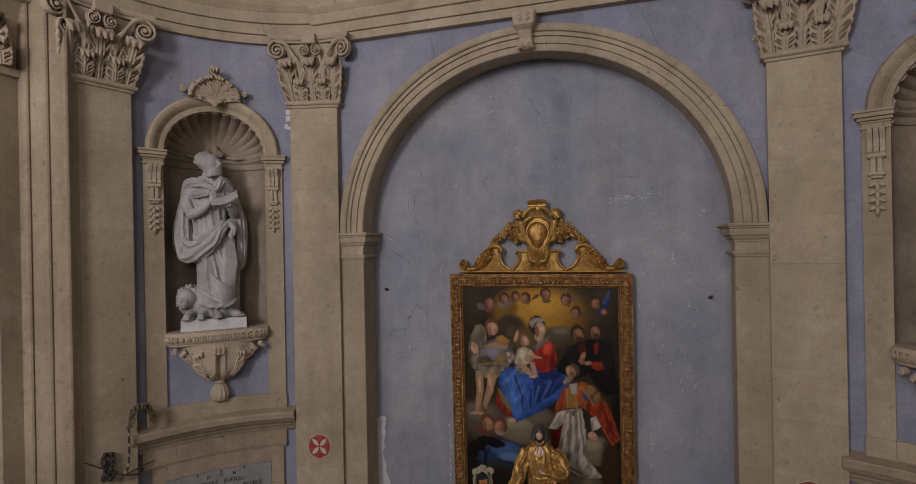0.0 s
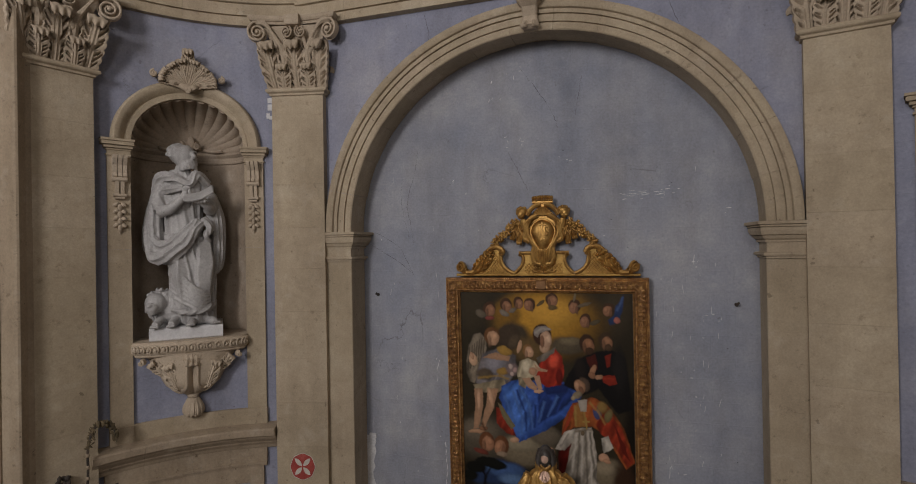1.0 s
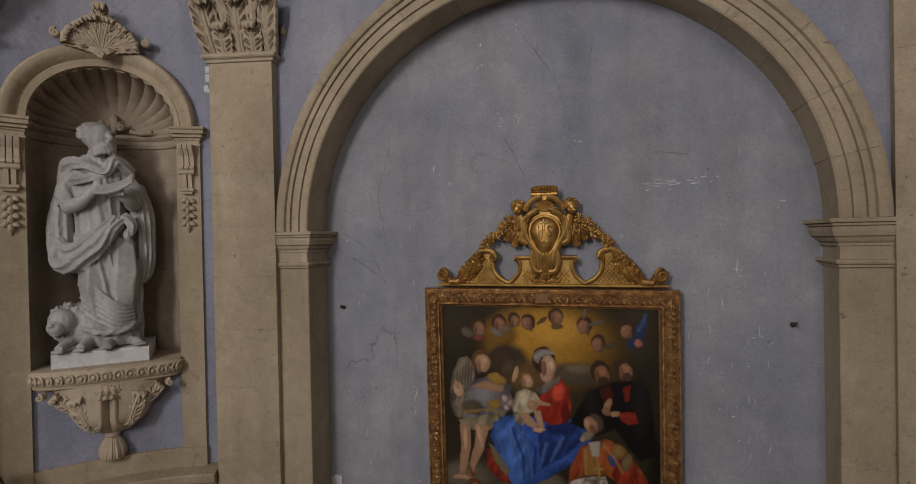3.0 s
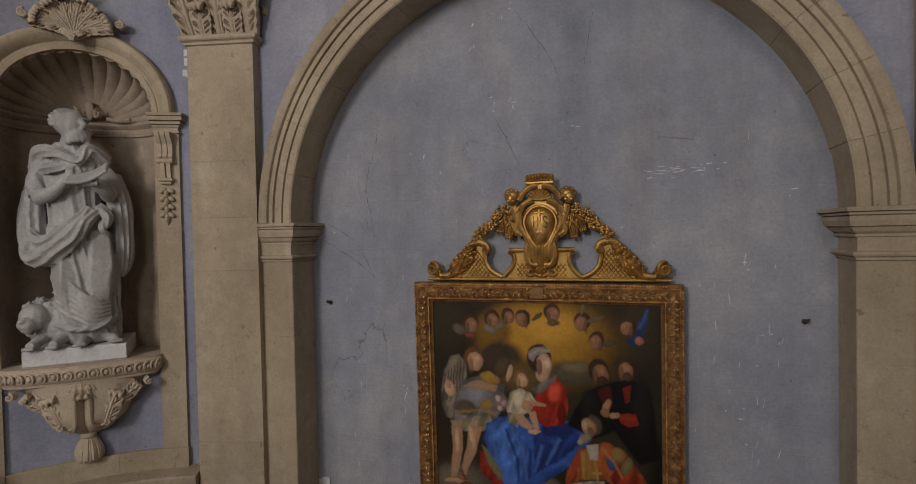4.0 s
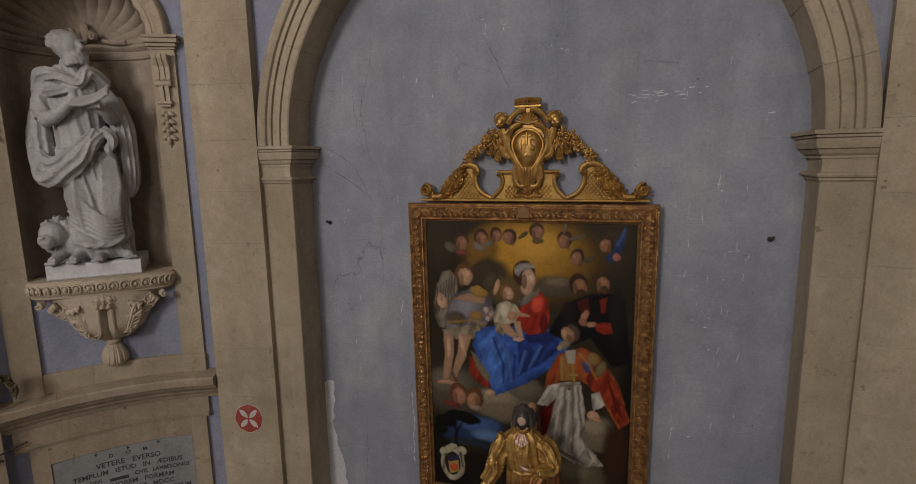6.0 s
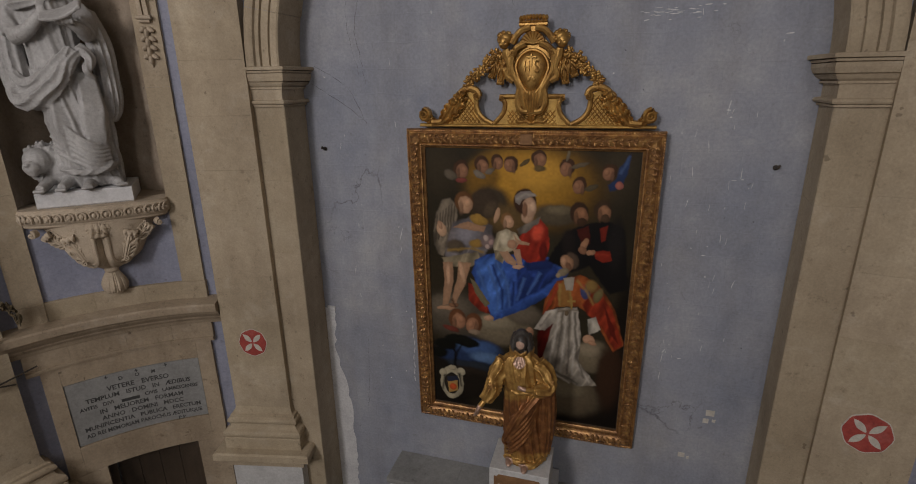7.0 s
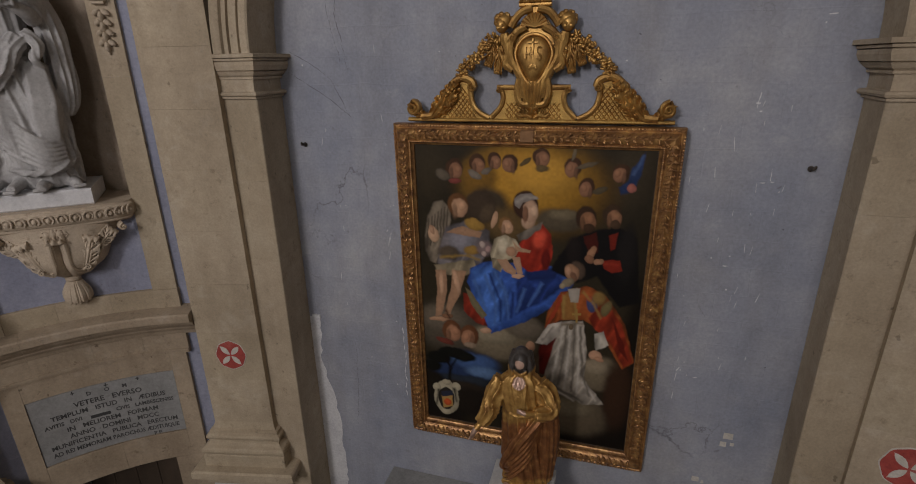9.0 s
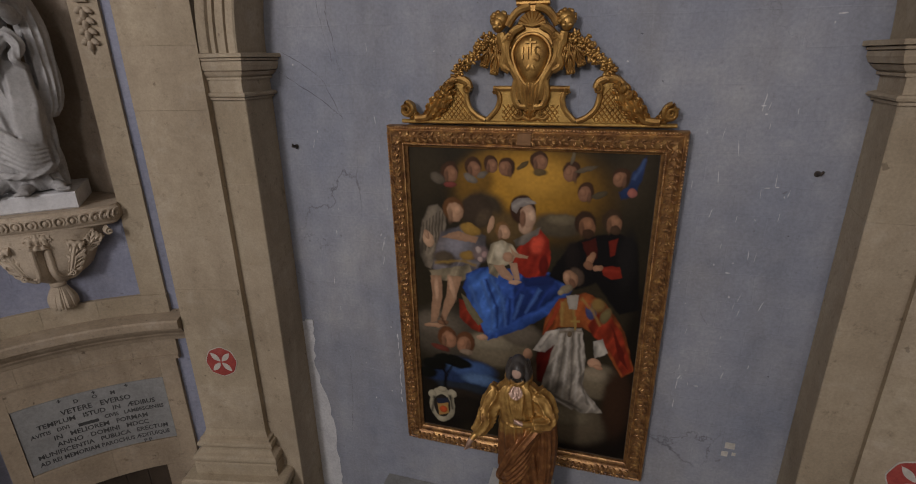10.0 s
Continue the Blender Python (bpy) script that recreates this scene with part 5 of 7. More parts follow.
blob(0.743, 0.108, 0.063, 0.075, 0, tone(66, 42, 26), 0.35)
blob(0.738, 0.115, 0.048, 0.060, 8, tone(128, 86, 60), 0.35)
blob(0.730, 0.111, 0.023, 0.030, 0, tone(135, 91, 63), 0.80)
blob(0.757, 0.123, 0.016, 0.044, 0, tone(95, 64, 45), 1.40)
blob(0.871, 0.064, 0.061, 0.072, 0, tone(66, 42, 26), 0.35)
blob(0.865, 0.070, 0.046, 0.058, 8, tone(128, 86, 60), 0.35)
blob(0.858, 0.066, 0.022, 0.029, 0, tone(135, 91, 63), 0.80)
blob(0.884, 0.078, 0.015, 0.043, 0, tone(95, 64, 45), 1.40)
shape([(0.910, 0.052), (0.956, 0.006), (0.947, 0.067), (0.927, 0.114), (0.879, 0.126), (0.868, 0.106), (0.901, 0.088)], tone(34, 50, 88), 0.015, 3)
shape([(0.921, 0.070), (0.951, 0.017), (0.947, 0.015), (0.913, 0.067)], tone(64, 86, 130), 0.026, 0)
blob(0.917, 0.106, 0.034, 0.037, 0, tone(140, 78, 66), 0.40)
blob(0.180, 0.109, 0.055, 0.025, 0, tone(112, 50, 42), 0.50)
blob(0.125, 0.093, 0.066, 0.045, 25, tone(84, 74, 60), 0.60)
blob(0.270, 0.088, 0.064, 0.030, 30, tone(104, 94, 82), 0.60)
blob(0.321, 0.076, 0.048, 0.024, -30, tone(96, 86, 74), 0.60)
blob(0.740, 0.048, 0.087, 0.018, -18, tone(84, 72, 54), 0.60)
blob(0.687, 0.014, 0.013, 0.064, 15, tone(96, 84, 64), 0.60)
blob(0.796, 0.116, 0.061, 0.023, -20, tone(72, 62, 44), 0.60)
blob(0.490, 0.043, 0.055, 0.019, -35, tone(80, 64, 36), 0.60)
blob(0.558, 0.061, 0.055, 0.028, 0, tone(88, 70, 40), 0.80)
blob(0.143, 0.629, 0.092, 0.114, 0, tone(92, 54, 30), 0.35)
blob(0.152, 0.638, 0.069, 0.091, -8, tone(140, 94, 66), 0.35)
blob(0.162, 0.629, 0.033, 0.045, 0, tone(148, 99, 69), 0.80)
blob(0.128, 0.649, 0.023, 0.068, 0, tone(104, 70, 49), 1.40)
blob(0.235, 0.639, 0.091, 0.114, 0, tone(92, 54, 30), 0.35)
blob(0.226, 0.650, 0.068, 0.090, 8, tone(140, 94, 66), 0.35)
blob(0.216, 0.644, 0.032, 0.045, 0, tone(148, 99, 69), 0.80)
blob(0.248, 0.659, 0.023, 0.068, 0, tone(104, 70, 49), 1.40)
blob(0.107, 0.673, 0.092, 0.032, 15, tone(96, 42, 32), 0.50)
blob(0.238, 0.677, 0.067, 0.032, 0, tone(120, 100, 80), 0.60)
blob(0.104, 0.908, 0.132, 0.200, 0, tone(146, 136, 110), 0.12)
blob(0.052, 0.870, 0.043, 0.049, 0, tone(146, 136, 110), 0.20)
blob(0.159, 0.856, 0.041, 0.048, 0, tone(146, 136, 110), 0.20)
blob(0.107, 0.843, 0.048, 0.034, 0, tone(140, 130, 104), 0.30)
blob(0.100, 0.969, 0.055, 0.043, 0, tone(146, 136, 110), 0.20)
blob(0.103, 0.913, 0.085, 0.135, 0, tone(40, 34, 28), 0.15)
shape([(0.075, 0.907), (0.136, 0.894), (0.140, 0.943), (0.085, 0.956)], tone(160, 120, 60), 0.006, 0)
blob(0.109, 0.927, 0.042, 0.043, 0, tone(176, 66, 26), 0.35)
shape([(0.076, 0.887), (0.137, 0.874), (0.139, 0.896), (0.078, 0.909)], tone(40, 44, 60), 0.006, 0)
shape([(0.058, 0.878), (0.043, 0.946), (0.051, 0.946), (0.070, 0.878)], tone(20, 18, 16), 0.026, 0)
shape([(0.140, 0.864), (0.156, 0.921), (0.163, 0.919), (0.153, 0.861)], tone(20, 18, 16), 0.026, 0)
canvas *= (0.90 + 0.20 * soft_noise(90, 11))[..., None]
me = bpy.data.meshes.new("canvas")
verts = np.stack([CX0 + gu * CW, np.full(gu.shape, -.045), CZ1 - gv * CH], -1).reshape(-1, 3)
ids = np.arange((NU + 1) * (NV + 1)).reshape(NV + 1, NU + 1)
faces = np.stack([ids[:-1, :-1], ids[1:, :-1], ids[1:, 1:], ids[:-1, 1:]], -1).reshape(-1, 4)
me.from_pydata(verts.tolist(), [], faces.tolist())
att = me.color_attributes.new("pigment", "FLOAT_COLOR", "POINT")
att.data.foreach_set("color", np.concatenate([np.clip(canvas, 0, .9).reshape(-1, 3), np.ones((len(verts), 1))], 1).astype(np.float32).ravel())
m_canvas, nt, bsdf = mat_new("oil_paint")
at = nt.nodes.new("ShaderNodeVertexColor")
at.layer_name = "pigment"
nt.links.new(at.outputs[0], bsdf.inputs["Base Color"])
bsdf.inputs["Roughness"].default_value = 0.5
bsdf.inputs["Specular IOR Level"].default_value = 0.2
bumped(nt, bsdf, noise_tex(nt, 120, 4), 0.12, 0.002)
me.materials.append(m_canvas)
painting = thing("altar_painting", "large dark oil painting of robed figures in a carved gilt frame", "painting", (0, 0, 2.8))
ob = new("canvas", me)
ob.parent, ob.matrix_parent_inverse = painting, painting.matrix_world.inverted()
ob["label"] = "oil painting with blue, red and golden figures"
bm = bmesh.new()
block(bm, fw, -1.03, 1.08, .0, .04, 2.9, 5.87)
part("stretcher", bm, DARK_WOOD, painting)
# frame: four mitred rails with a carved leaf course
FX0, FX1, FZ0, FZ1 = -1.105, 1.155, 2.81, 5.955
fprof = [(0, 0), (0, .07), (.008, .085), (.02, .09), (.028, .082), (.034, .082), (.05, .105), (.075, .118), (.10, .112), (.122, .092), (.128, .085), (.134, .09), (.142, .088), (.150, .07), (.168, .06), (.170, .04), (.17, 0)]
corners = [(FX0, FZ0, 1, 1), (FX1, FZ0, -1, 1), (FX1, FZ1, -1, -1), (FX0, FZ1, 1, -1)]
for i in range(4):
    a, b = corners[i], corners[(i + 1) % 4]
    bm = bmesh.new()
    loft(bm, [[fw(x + o * sx, d, z + o * sz) for o, d in fprof] for x, z, sx, sz in (a, b)])
    rail = part("rail", bm, OLD_GILT, painting, "carved gilt frame rail", True)
    bm = bmesh.new()
    pa, pb = Vector((a[0] + .08 * a[2], 0, a[1] + .08 * a[3])), Vector((b[0] + .08 * b[2], 0, b[1] + .08 * b[3]))
    n = int((pb - pa).length / .052)
    way = (pb - pa).normalized()
    ang = -math.degrees(math.atan2(way.z, way.x))
    r5 = random.Random(i)
    for k in range(1, n):
        p = pa.lerp(pb, k / n)
        for off, size in ((-.030, .75), (-.018, 1.0), (.018, 1.0), (.030, .75), (.0, .8)):
            size *= r5.uniform(.7, 1.2)
            m = pose(p.x - way.z * off + r5.uniform(-.008, .008), -.112 - r5.uniform(0, .008), p.z + way.x * off + r5.uniform(-.008, .008), 0, ang + (38 if off > 0 else -38 if off < 0 else 0) + r5.uniform(-28, 28), 0)
            ball(bm, m, .024 * size, .014, .011 * size, 7, 5)
    for off, st in ((-.068, .024), (.062, .017)):
        for k in range(int((pb - pa).length / st) + 3):
            p = pa + way * (k * st - .02)
            ball(bm, pose(p.x - way.z * off, -.088, p.z + way.x * off), st * .42, .007, st * .42, 6, 4)
    tagged(part("carving", bm, OLD_GILT, rail, "small carved leaves and beads"), kind="stuff")
bm = bmesh.new()
block(bm, fw, -.03, .07, .08, .135, 5.835, 5.925, 1, .006)
part("plaque", bm, PANEL_WOOD, painting, "small brown wooden plaque")
painting.matrix_world = pose(.048, .01, 2.785, 1.5, 0, 0)   # it hangs leaning forward

# ---- the gilded crest over the frame ----
crest = thing("gilded_crest", "gilded openwork crest with scrolls, garlands and a cartouche over the painting", "crest", (0, 0, 5.96))
bm = bmesh.new()
block(bm, fw, -.98, 1.07, .02, .065, 5.972, 6.0, 1, .008)
part("base_rail", bm, PANEL_GILT, crest)


def panel(pts, d0, d1, name, lattice=None):
    bm = bmesh.new()
    loft(bm, [[fw(x, d, z) for x, z in pts] for d in (d0, d1)])
    p = part(name, bm, PANEL_GILT, crest)
    if lattice:
        bm = bmesh.new()
        x0, x1, z0, z1, top = lattice
        for k in range(-14, 30):
            for sgn in (-1, 1):
                line = []
                for t in steps(0, .5, 25):
                    x = x0 + k * .036 + sgn * t * .8
                    z = z0 + t
                    if x0 < x < x1 and z < top(x):
                        line.append((x, z))
                if len(line) > 2:
                    (xa, za), (xb, zb) = line[0], line[-1]
                    tube(bm, [fw(xa, d1, za), fw(xb, d1, zb)], .0045, 4)
        part("lattice", bm, GILT, p, "fine diagonal lattice carving")
    return p


cx = .045
for sx in (-1, 1):
    def X(v):
        return cx + sx * v * 1.03
    side_pts = [(.33, 6.0), (.40, 6.04), (.455, 6.10), (.475, 6.19), (.49, 6.26), (.56, 6.285), (.62, 6.25), (.66, 6.18), (.70, 6.09), (.74, 6.03), (.80, 6.0)]
    panel([(X(x), z) for x, z in side_pts], .03, .055, "side_panel", (cx + min(sx * .44, sx * .70), cx + max(sx * .44, sx * .70), 6.0, 6.3, lambda x, sx=sx: 6.0 + max(0.0, .255 - abs(abs(x - cx) - .56) * 1.5)))
    cpts = [(.0, 6.0), (.32, 6.0), (.31, 6.04), (.25, 6.08), (.225, 6.16), (.23, 6.215), (.12, 6.22), (.0, 6.22)]
    panel([(X(x), z) for x, z in cpts], .03, .055, "middle_panel", (cx + min(0, sx * .22), cx + max(0, sx * .22), 6.0, 6.2, lambda x: 6.13))
    for line, r in (([(.33, 6.005), (.40, 6.04), (.455, 6.10), (.475, 6.18), (.47, 6.25)], .022), ([(.32, 6.005), (.25, 6.08), (.225, 6.15), (.235, 6.20), (.27, 6.225)], .02), ([(.27, 6.235), (.12, 6.235), (.06, 6.22)], .02),
                    ([(.45, 6.235), (.47, 6.285), (.55, 6.305), (.62, 6.26), (.67, 6.17), (.72, 6.08), (.79, 6.02), (.88, 6.01)], .03)):
        bm = bmesh.new()
        tube(bm, [fw(X(p.x), .06, p.z) for p in arc_points([(a, 0, b) for a, b in line], 6)], r, 8)
        part("moulding", bm, GILT, crest, "", True)
    for x, z, r, turns, hd in ((.46, 6.235, .045, 1.7, -sx), (.255, 6.215, .03, 1.6, sx), (.945, 6.075, .075, 2.0, sx)):
        bm = bmesh.new()
        spiral(bm, pose(X(x), -.03, z), r, turns, .06, r * .42, hd)
        part("scroll", bm, GILT, crest, "", True)
    bm = bmesh.new()
    acanthus(bm, pose(X(.80), -.06, 6.0, 0, 0, 0) @ pose(0, 0, 0, 0, -sx * 36, 0), .12, .26, .03, 5)
    acanthus(bm, pose(X(.74), -.055, 6.0, 0, 0, 0) @ pose(0, 0, 0, 0, -sx * 28, 0), .13, .30, .035, 5)
    acanthus(bm, pose(X(.66), -.06, 6.07, 0, 0, 0) @ pose(0, 0, 0, 0, -sx * 22, 0), .10, .22, .03, 4)
    part("leaf", bm, GILT, crest, "", True)
    bm = bmesh.new()
    acanthus(bm, pose(X(.86), -.05, 6.0, 0, 0, 0) @ pose(0, 0, 0, 0, sx * 45, 0), .10, .17, .02, 4)
    part("leaf", bm, GILT, crest, "", True)
    # garland of small flowers
    bm = bmesh.new()
    rg = random.Random(9)
    line = arc_points([(X(.54), -.06, 6.325), (X(.50), -.07, 6.40), (X(.41), -.085, 6.46), (X(.36), -.09, 6.54), (X(.29), -.09, 6.585)], 8)
    for p in line:
        for k in range(6):
            a = rg.uniform(0, 6.3)
            r = rg.uniform(.010, .048)
            ball(bm, Matrix.Translation(p + Vector((r * math.cos(a), rg.uniform(-.03, .015), r * math.sin(a)))) @ pose(0, 0, 0, rg.uniform(0, 90), rg.uniform(0, 180), 0), rg.uniform(.012, .024), .011, .013, 7, 5)
    part("garland", bm, GILT, crest, "carved garland of flowers", True)
    # cherub head as a plain egg with a wing
    bm = bmesh.new()
    ball(bm, pose(X(.235), -.09, 6.675), .047, .05, .058, 14, 10)
    ball(bm, pose(X(.222), -.137, 6.668), .009, .012, .012, 8, 6)
    for e in (-1, 1):
        ball(bm, pose(X(.235) + e * .02, -.13, 6.655), .016, .012, .015, 8, 6)
    ball(bm, pose(X(.225), -.08, 6.70), .062, .05, .055, 12, 9)
    tube(bm, [fw(X(.22), .08, 6.62), fw(X(.21), .07, 6.57), fw(X(.17), .06, 6.50)], [.03, .045, .05], 8)
    for k in range(16):
        a = k * 2.4
        ball(bm, pose(X(.225) + .052 * math.cos(a), -.075 + .03 * math.sin(a * 1.7), 6.705 + .045 * math.sin(a)), .02, .02, .018, 7, 5)
    part("cherub", bm, GILT, crest, "plain carved cherub bust", True)
    bm = bmesh.new()
    for k, (x, z, ln, lean) in enumerate(((.235, 6.60, .30, 172), (.270, 6.60, .25, 160), (.200, 6.58, .24, 184))):
        drilled_leaf(bm, pose(X(x), -.055 - .010 * k, z) @ pose(0, 0, 0, 0, sx * lean, 0), .075, ln, .016, 3, .01)
    part("wing", bm, GILT, crest, "carved folded wing", True)
    # cartouche rim scrolls
    bm = bmesh.new()
    for line, r in (([(.06, 6.66), (.13, 6.62), (.17, 6.54), (.165, 6.44), (.11, 6.34), (.08, 6.27), (.07, 6.16)], .030), ([(.15, 6.60), (.20, 6.55), (.185, 6.47), (.20, 6.40), (.15, 6.36)], .028), ([(.10, 6.30), (.115, 6.20), (.085, 6.12), (.03, 6.11)], .026), ([(.02, 6.78), (.09, 6.76), (.14, 6.71), (.17, 6.66)], .028)):
        tube(bm, [fw(X(p.x), .085, p.z) for p in arc_points([(a, 0, b) for a, b in line], 6)], r, 8)
    spiral(bm, pose(X(.155), -.07, 6.585), .04, 1.6, .04, .018, sx)
    part("cartouche_scroll", bm, GILT, crest, "", True)
def shield(k, lift=0.0):
    """Outline of the cartouche, widest at the shoulders and pointed below."""
    out = []
    for a in steps(0, 2 * math.pi, 40)[:-1]:
        c, t = math.cos(a), math.sin(a)
        out.append((cx + .128 * k * c * (1.0 if t > 0 else 1 + .35 * t), 6.465 + lift + (.135 if t > 0 else .20) * k * t))
    return out


bm = bmesh.new()
loft(bm, [[fw(x, d, z) for x, z in shield(k)] for k, d in ((1.0, .05), (1.0, .085), (.92, .105), (.7, .122), (.4, .132), (.1, .135))])
ball(bm, pose(cx, -.055, 6.21), .10, .055, .13, 14, 10)
for k in range(7):
    part("cartouche" if not k else "flute", bm, GILT, crest, "swelling shield-shaped cartouche" if not k else "", True)
    bm = bmesh.new()
    tube(bm, [fw(cx + (k - 3) * .030, .085, 6.31), fw(cx + (k - 3) * .024, .112, 6.21), fw(cx + (k - 3) * .016, .09, 6.10)], [.013, .016, .010], 6)
part("flute", bm, GILT, crest, "", True)
bm = bmesh.new()
loft(bm, [[fw(cx + x, d, z) for x, z in ((-.06, 6.10), (-.11, 6.18), (-.13, 6.30), (-.17, 6.38), (-.185, 6.50), (-.15, 6.62), (-.09, 6.70), (.09, 6.70), (.15, 6.62), (.185, 6.50), (.17, 6.38), (.13, 6.30), (.11, 6.18), (.06, 6.10))] for d in (.02, .06)])
part("back_plate", bm, GILT, crest, "", True)
bm = bmesh.new()
edge = [fw(x, .098, z) for x, z in shield(1.06)]
tube(bm, edge + edge[:1], .012, 7)
part("rim", bm, GILT, crest, "", True)
bm = bmesh.new()
for x, z0, z1 in ((-.055, 6.44, 6.52), (-.02, 6.44, 6.52), (.0, 6.47, 6.575)):
    block(bm, fw, cx + x - .006, cx + x + .006, .125, .152, z0, z1)
for x0, x1, z in ((-.055, -.02, 6.475), (-.04, .04, 6.55)):
    block(bm, fw, cx + x0, cx + x1, .125, .152, z - .005, z + .005)
tube(bm, [fw(cx + p.x, .142, p.z) for p in arc_points([(.065, 0, 6.51), (.04, 0, 6.52), (.035, 0, 6.485), (.06, 0, 6.46), (.055, 0, 6.43), (.03, 0, 6.44)], 4)], .006, 6)
ball(bm, pose(cx - .012, -.125, 6.385, 0, 35, 0), .02, .012, .032, 8, 6)
ball(bm, pose(cx + .012, -.125, 6.385, 0, -35, 0), .02, .012, .032, 8, 6)
part("monogram", bm, GILT, crest, "raised cross, letters and heart")
bm = bmesh.new()
for k in range(9):
    a = radians(15 + 150 * k / 8)
    tube(bm, [fw(cx, .085, 6.655), fw(cx + .10 * math.cos(a), .10, 6.655 + .095 * math.sin(a))], [.006, .019], 7)
part("shell", bm, GILT, crest, "carved scallop shell", True)
bm = bmesh.new()
for k in range(9):
    x = (k - 4) * .026
    ball(bm, pose(cx + x, -.08, 6.86 - .0006 * (k - 4) ** 2), .017, .03, .024, 8, 6)
    ball(bm, pose(cx + x, -.09, 6.825), .017, .025, .014, 8, 5)
block(bm, fw, cx - .115, cx + .115, .04, .10, 6.79, 6.82, 1, .008)
block(bm, fw, cx - .09, cx + .09, .04, .09, 6.745, 6.795, 1, .008)
part("crown", bm, GILT, crest, "carved crown", True)
bm = bmesh.new()
acanthus(bm, pose(cx, -.06, 6.005), .09, .13, .02, 3, .015)
for sx in (-1, 1):
    spiral(bm, pose(cx + sx * .085, -.05, 6.055), .035, 1.6, .03, .014, sx)
    tube(bm, [fw(cx + sx * p.x, .065, p.z) for p in arc_points([(.01, 0, 6.01), (.05, 0, 6.03), (.10, 0, 6.02), (.13, 0, 6.045)], 5)], .013, 6)
part("fleuron", bm, GILT, crest, "small carved leaf spray", True)
crest.matrix_world = pose(.048, -.05, 5.943)


# ---- the pier beside the bay, stepped, with the next pilaster ----
for side in (-1, 1):
    def g(x, d, z, side=side):
        return Vector((x if side < 0 else 2 * XC - x, -d, z))
    pier = thing("stepped_pier", "stepped sandstone pier with worn vertical edges and a carved capital", "pier", g(-4.5, 2.7, 0))
    for k in range(3):
        bm = bmesh.new()
        x1, d1 = -4.475 - .21 * k, 2.52 + .05 * k
        ring = [(x1 - .17, 1.9), (x1 - .06, d1 - .13), (x1, d1 - .03), (x1 - .008, d1 - .012), (x1 - .03, d1), (x1 - .35, d1), (x1 - .35, 1.9)]
        loft(bm, [[g(x, d, z) for x, d in ring] for z in (0, 9.1)])
        # the step's colour holds its stains plus the pier's shade
        part("step", bm, GRIMY_SHADED, pier, "sandstone step with stains and shade in its colour")
    bm = bmesh.new()
    block(bm, g, -5.75, -5.0, 2.0, 2.82, 0, 8.16, 1, .01)
    part("shaft", bm, GRIMY_SHADED, pier)
    bm = bmesh.new()
    block(bm, g, -5.75, -4.965, 2.0, 2.855, 8.16, 8.24, 1, .025)
    part("astragal", bm, STONE, pier)
    bm = bmesh.new()
    loft(bm, [[g(-5.75, 2.0, z + .12), g(-5.75, 2.8 + e, z + .12), g(-5.02 + e, 2.8 + e, z + .12), g(-5.02 + e, 2.0, z + .12)] for e, z in ((0, 8.12), (.01, 8.4), (.04, 8.65), (.1, 8.82), (.16, 8.84), (.2, 8.92))])
    part("capital", bm, CARVED, pier)
    for x, turn in ((-5.04, 45), (-5.3, 0), (-5.55, 0)):
        for me, h in ((LEAF_TALL, 0), (LEAF_LOW, .015)):
            shared("leaf", me, pier, Matrix.Translation(g(x + (.12 if h else 0), 2.8 + h, 8.24)) @ pose(0, 0, 0, 8, 0, turn if side < 0 else -turn))


# ---- statues: one plain carved mesh each ----
def sculpted(name, bm, material, voxel, m, label):
    bmesh.ops.transform(bm, matrix=m, verts=bm.verts)
    ob = part(name, bm, material)
    rm = ob.modifiers.new("mass", "REMESH")
    rm.mode, rm.voxel_size, rm.use_smooth_shade = "VOXEL", voxel, True
    sm = ob.modifiers.new("polish", "SMOOTH")
    sm.factor, sm.iterations = 0.5, 2
    return tagged(ob, label, "statue")


def limb(bm, pts, radii, per=6, n=10, flatten=1.0):
    line = arc_points(pts, per)
    rr = [radii[min(int(i / per), len(radii) - 1)] + (radii[min(int(i / per) + 1, len(radii) - 1)] - radii[min(int(i / per), len(radii) - 1)]) * (i % per) / per for i in range(len(line))]
    tube(bm, line, rr, n, flatten)


def ridge(w):
    """Sharp crests with broad hollows between them."""
    return (1 - abs(math.sin(w))) ** 1.6


def draped(bm, rows, k, amp, skew=0.0, n=110, seed=0.0, levels=46):
    """A hanging cloth body through rows of (z, x, y, rx, ry), with running folds."""
    line = arc_points([(r[1], r[2], r[0]) for r in rows], 12)
    size = arc_points([(r[3], r[4], 0) for r in rows], 12)
    rings = []
    for i, (c, e) in enumerate(zip(line, size)):
        t = i / (len(line) - 1)
        ring = []
        for j in range(n):
            a = 2 * math.pi * j / n
            w = k * a * .5 + skew * t + seed + .9 * math.sin(2 * a + 2.5 * t + seed) + .5 * math.sin(5 * t + a)
            d = amp * (ridge(w) + .35 * ridge(2.3 * w + 1 + 2 * t))
            ring.append((c.x + (e.x + d) * math.cos(a), c.y + (e.y + d) * math.sin(a), c.z))
        rings.append(ring)
    loft(bm, rings)


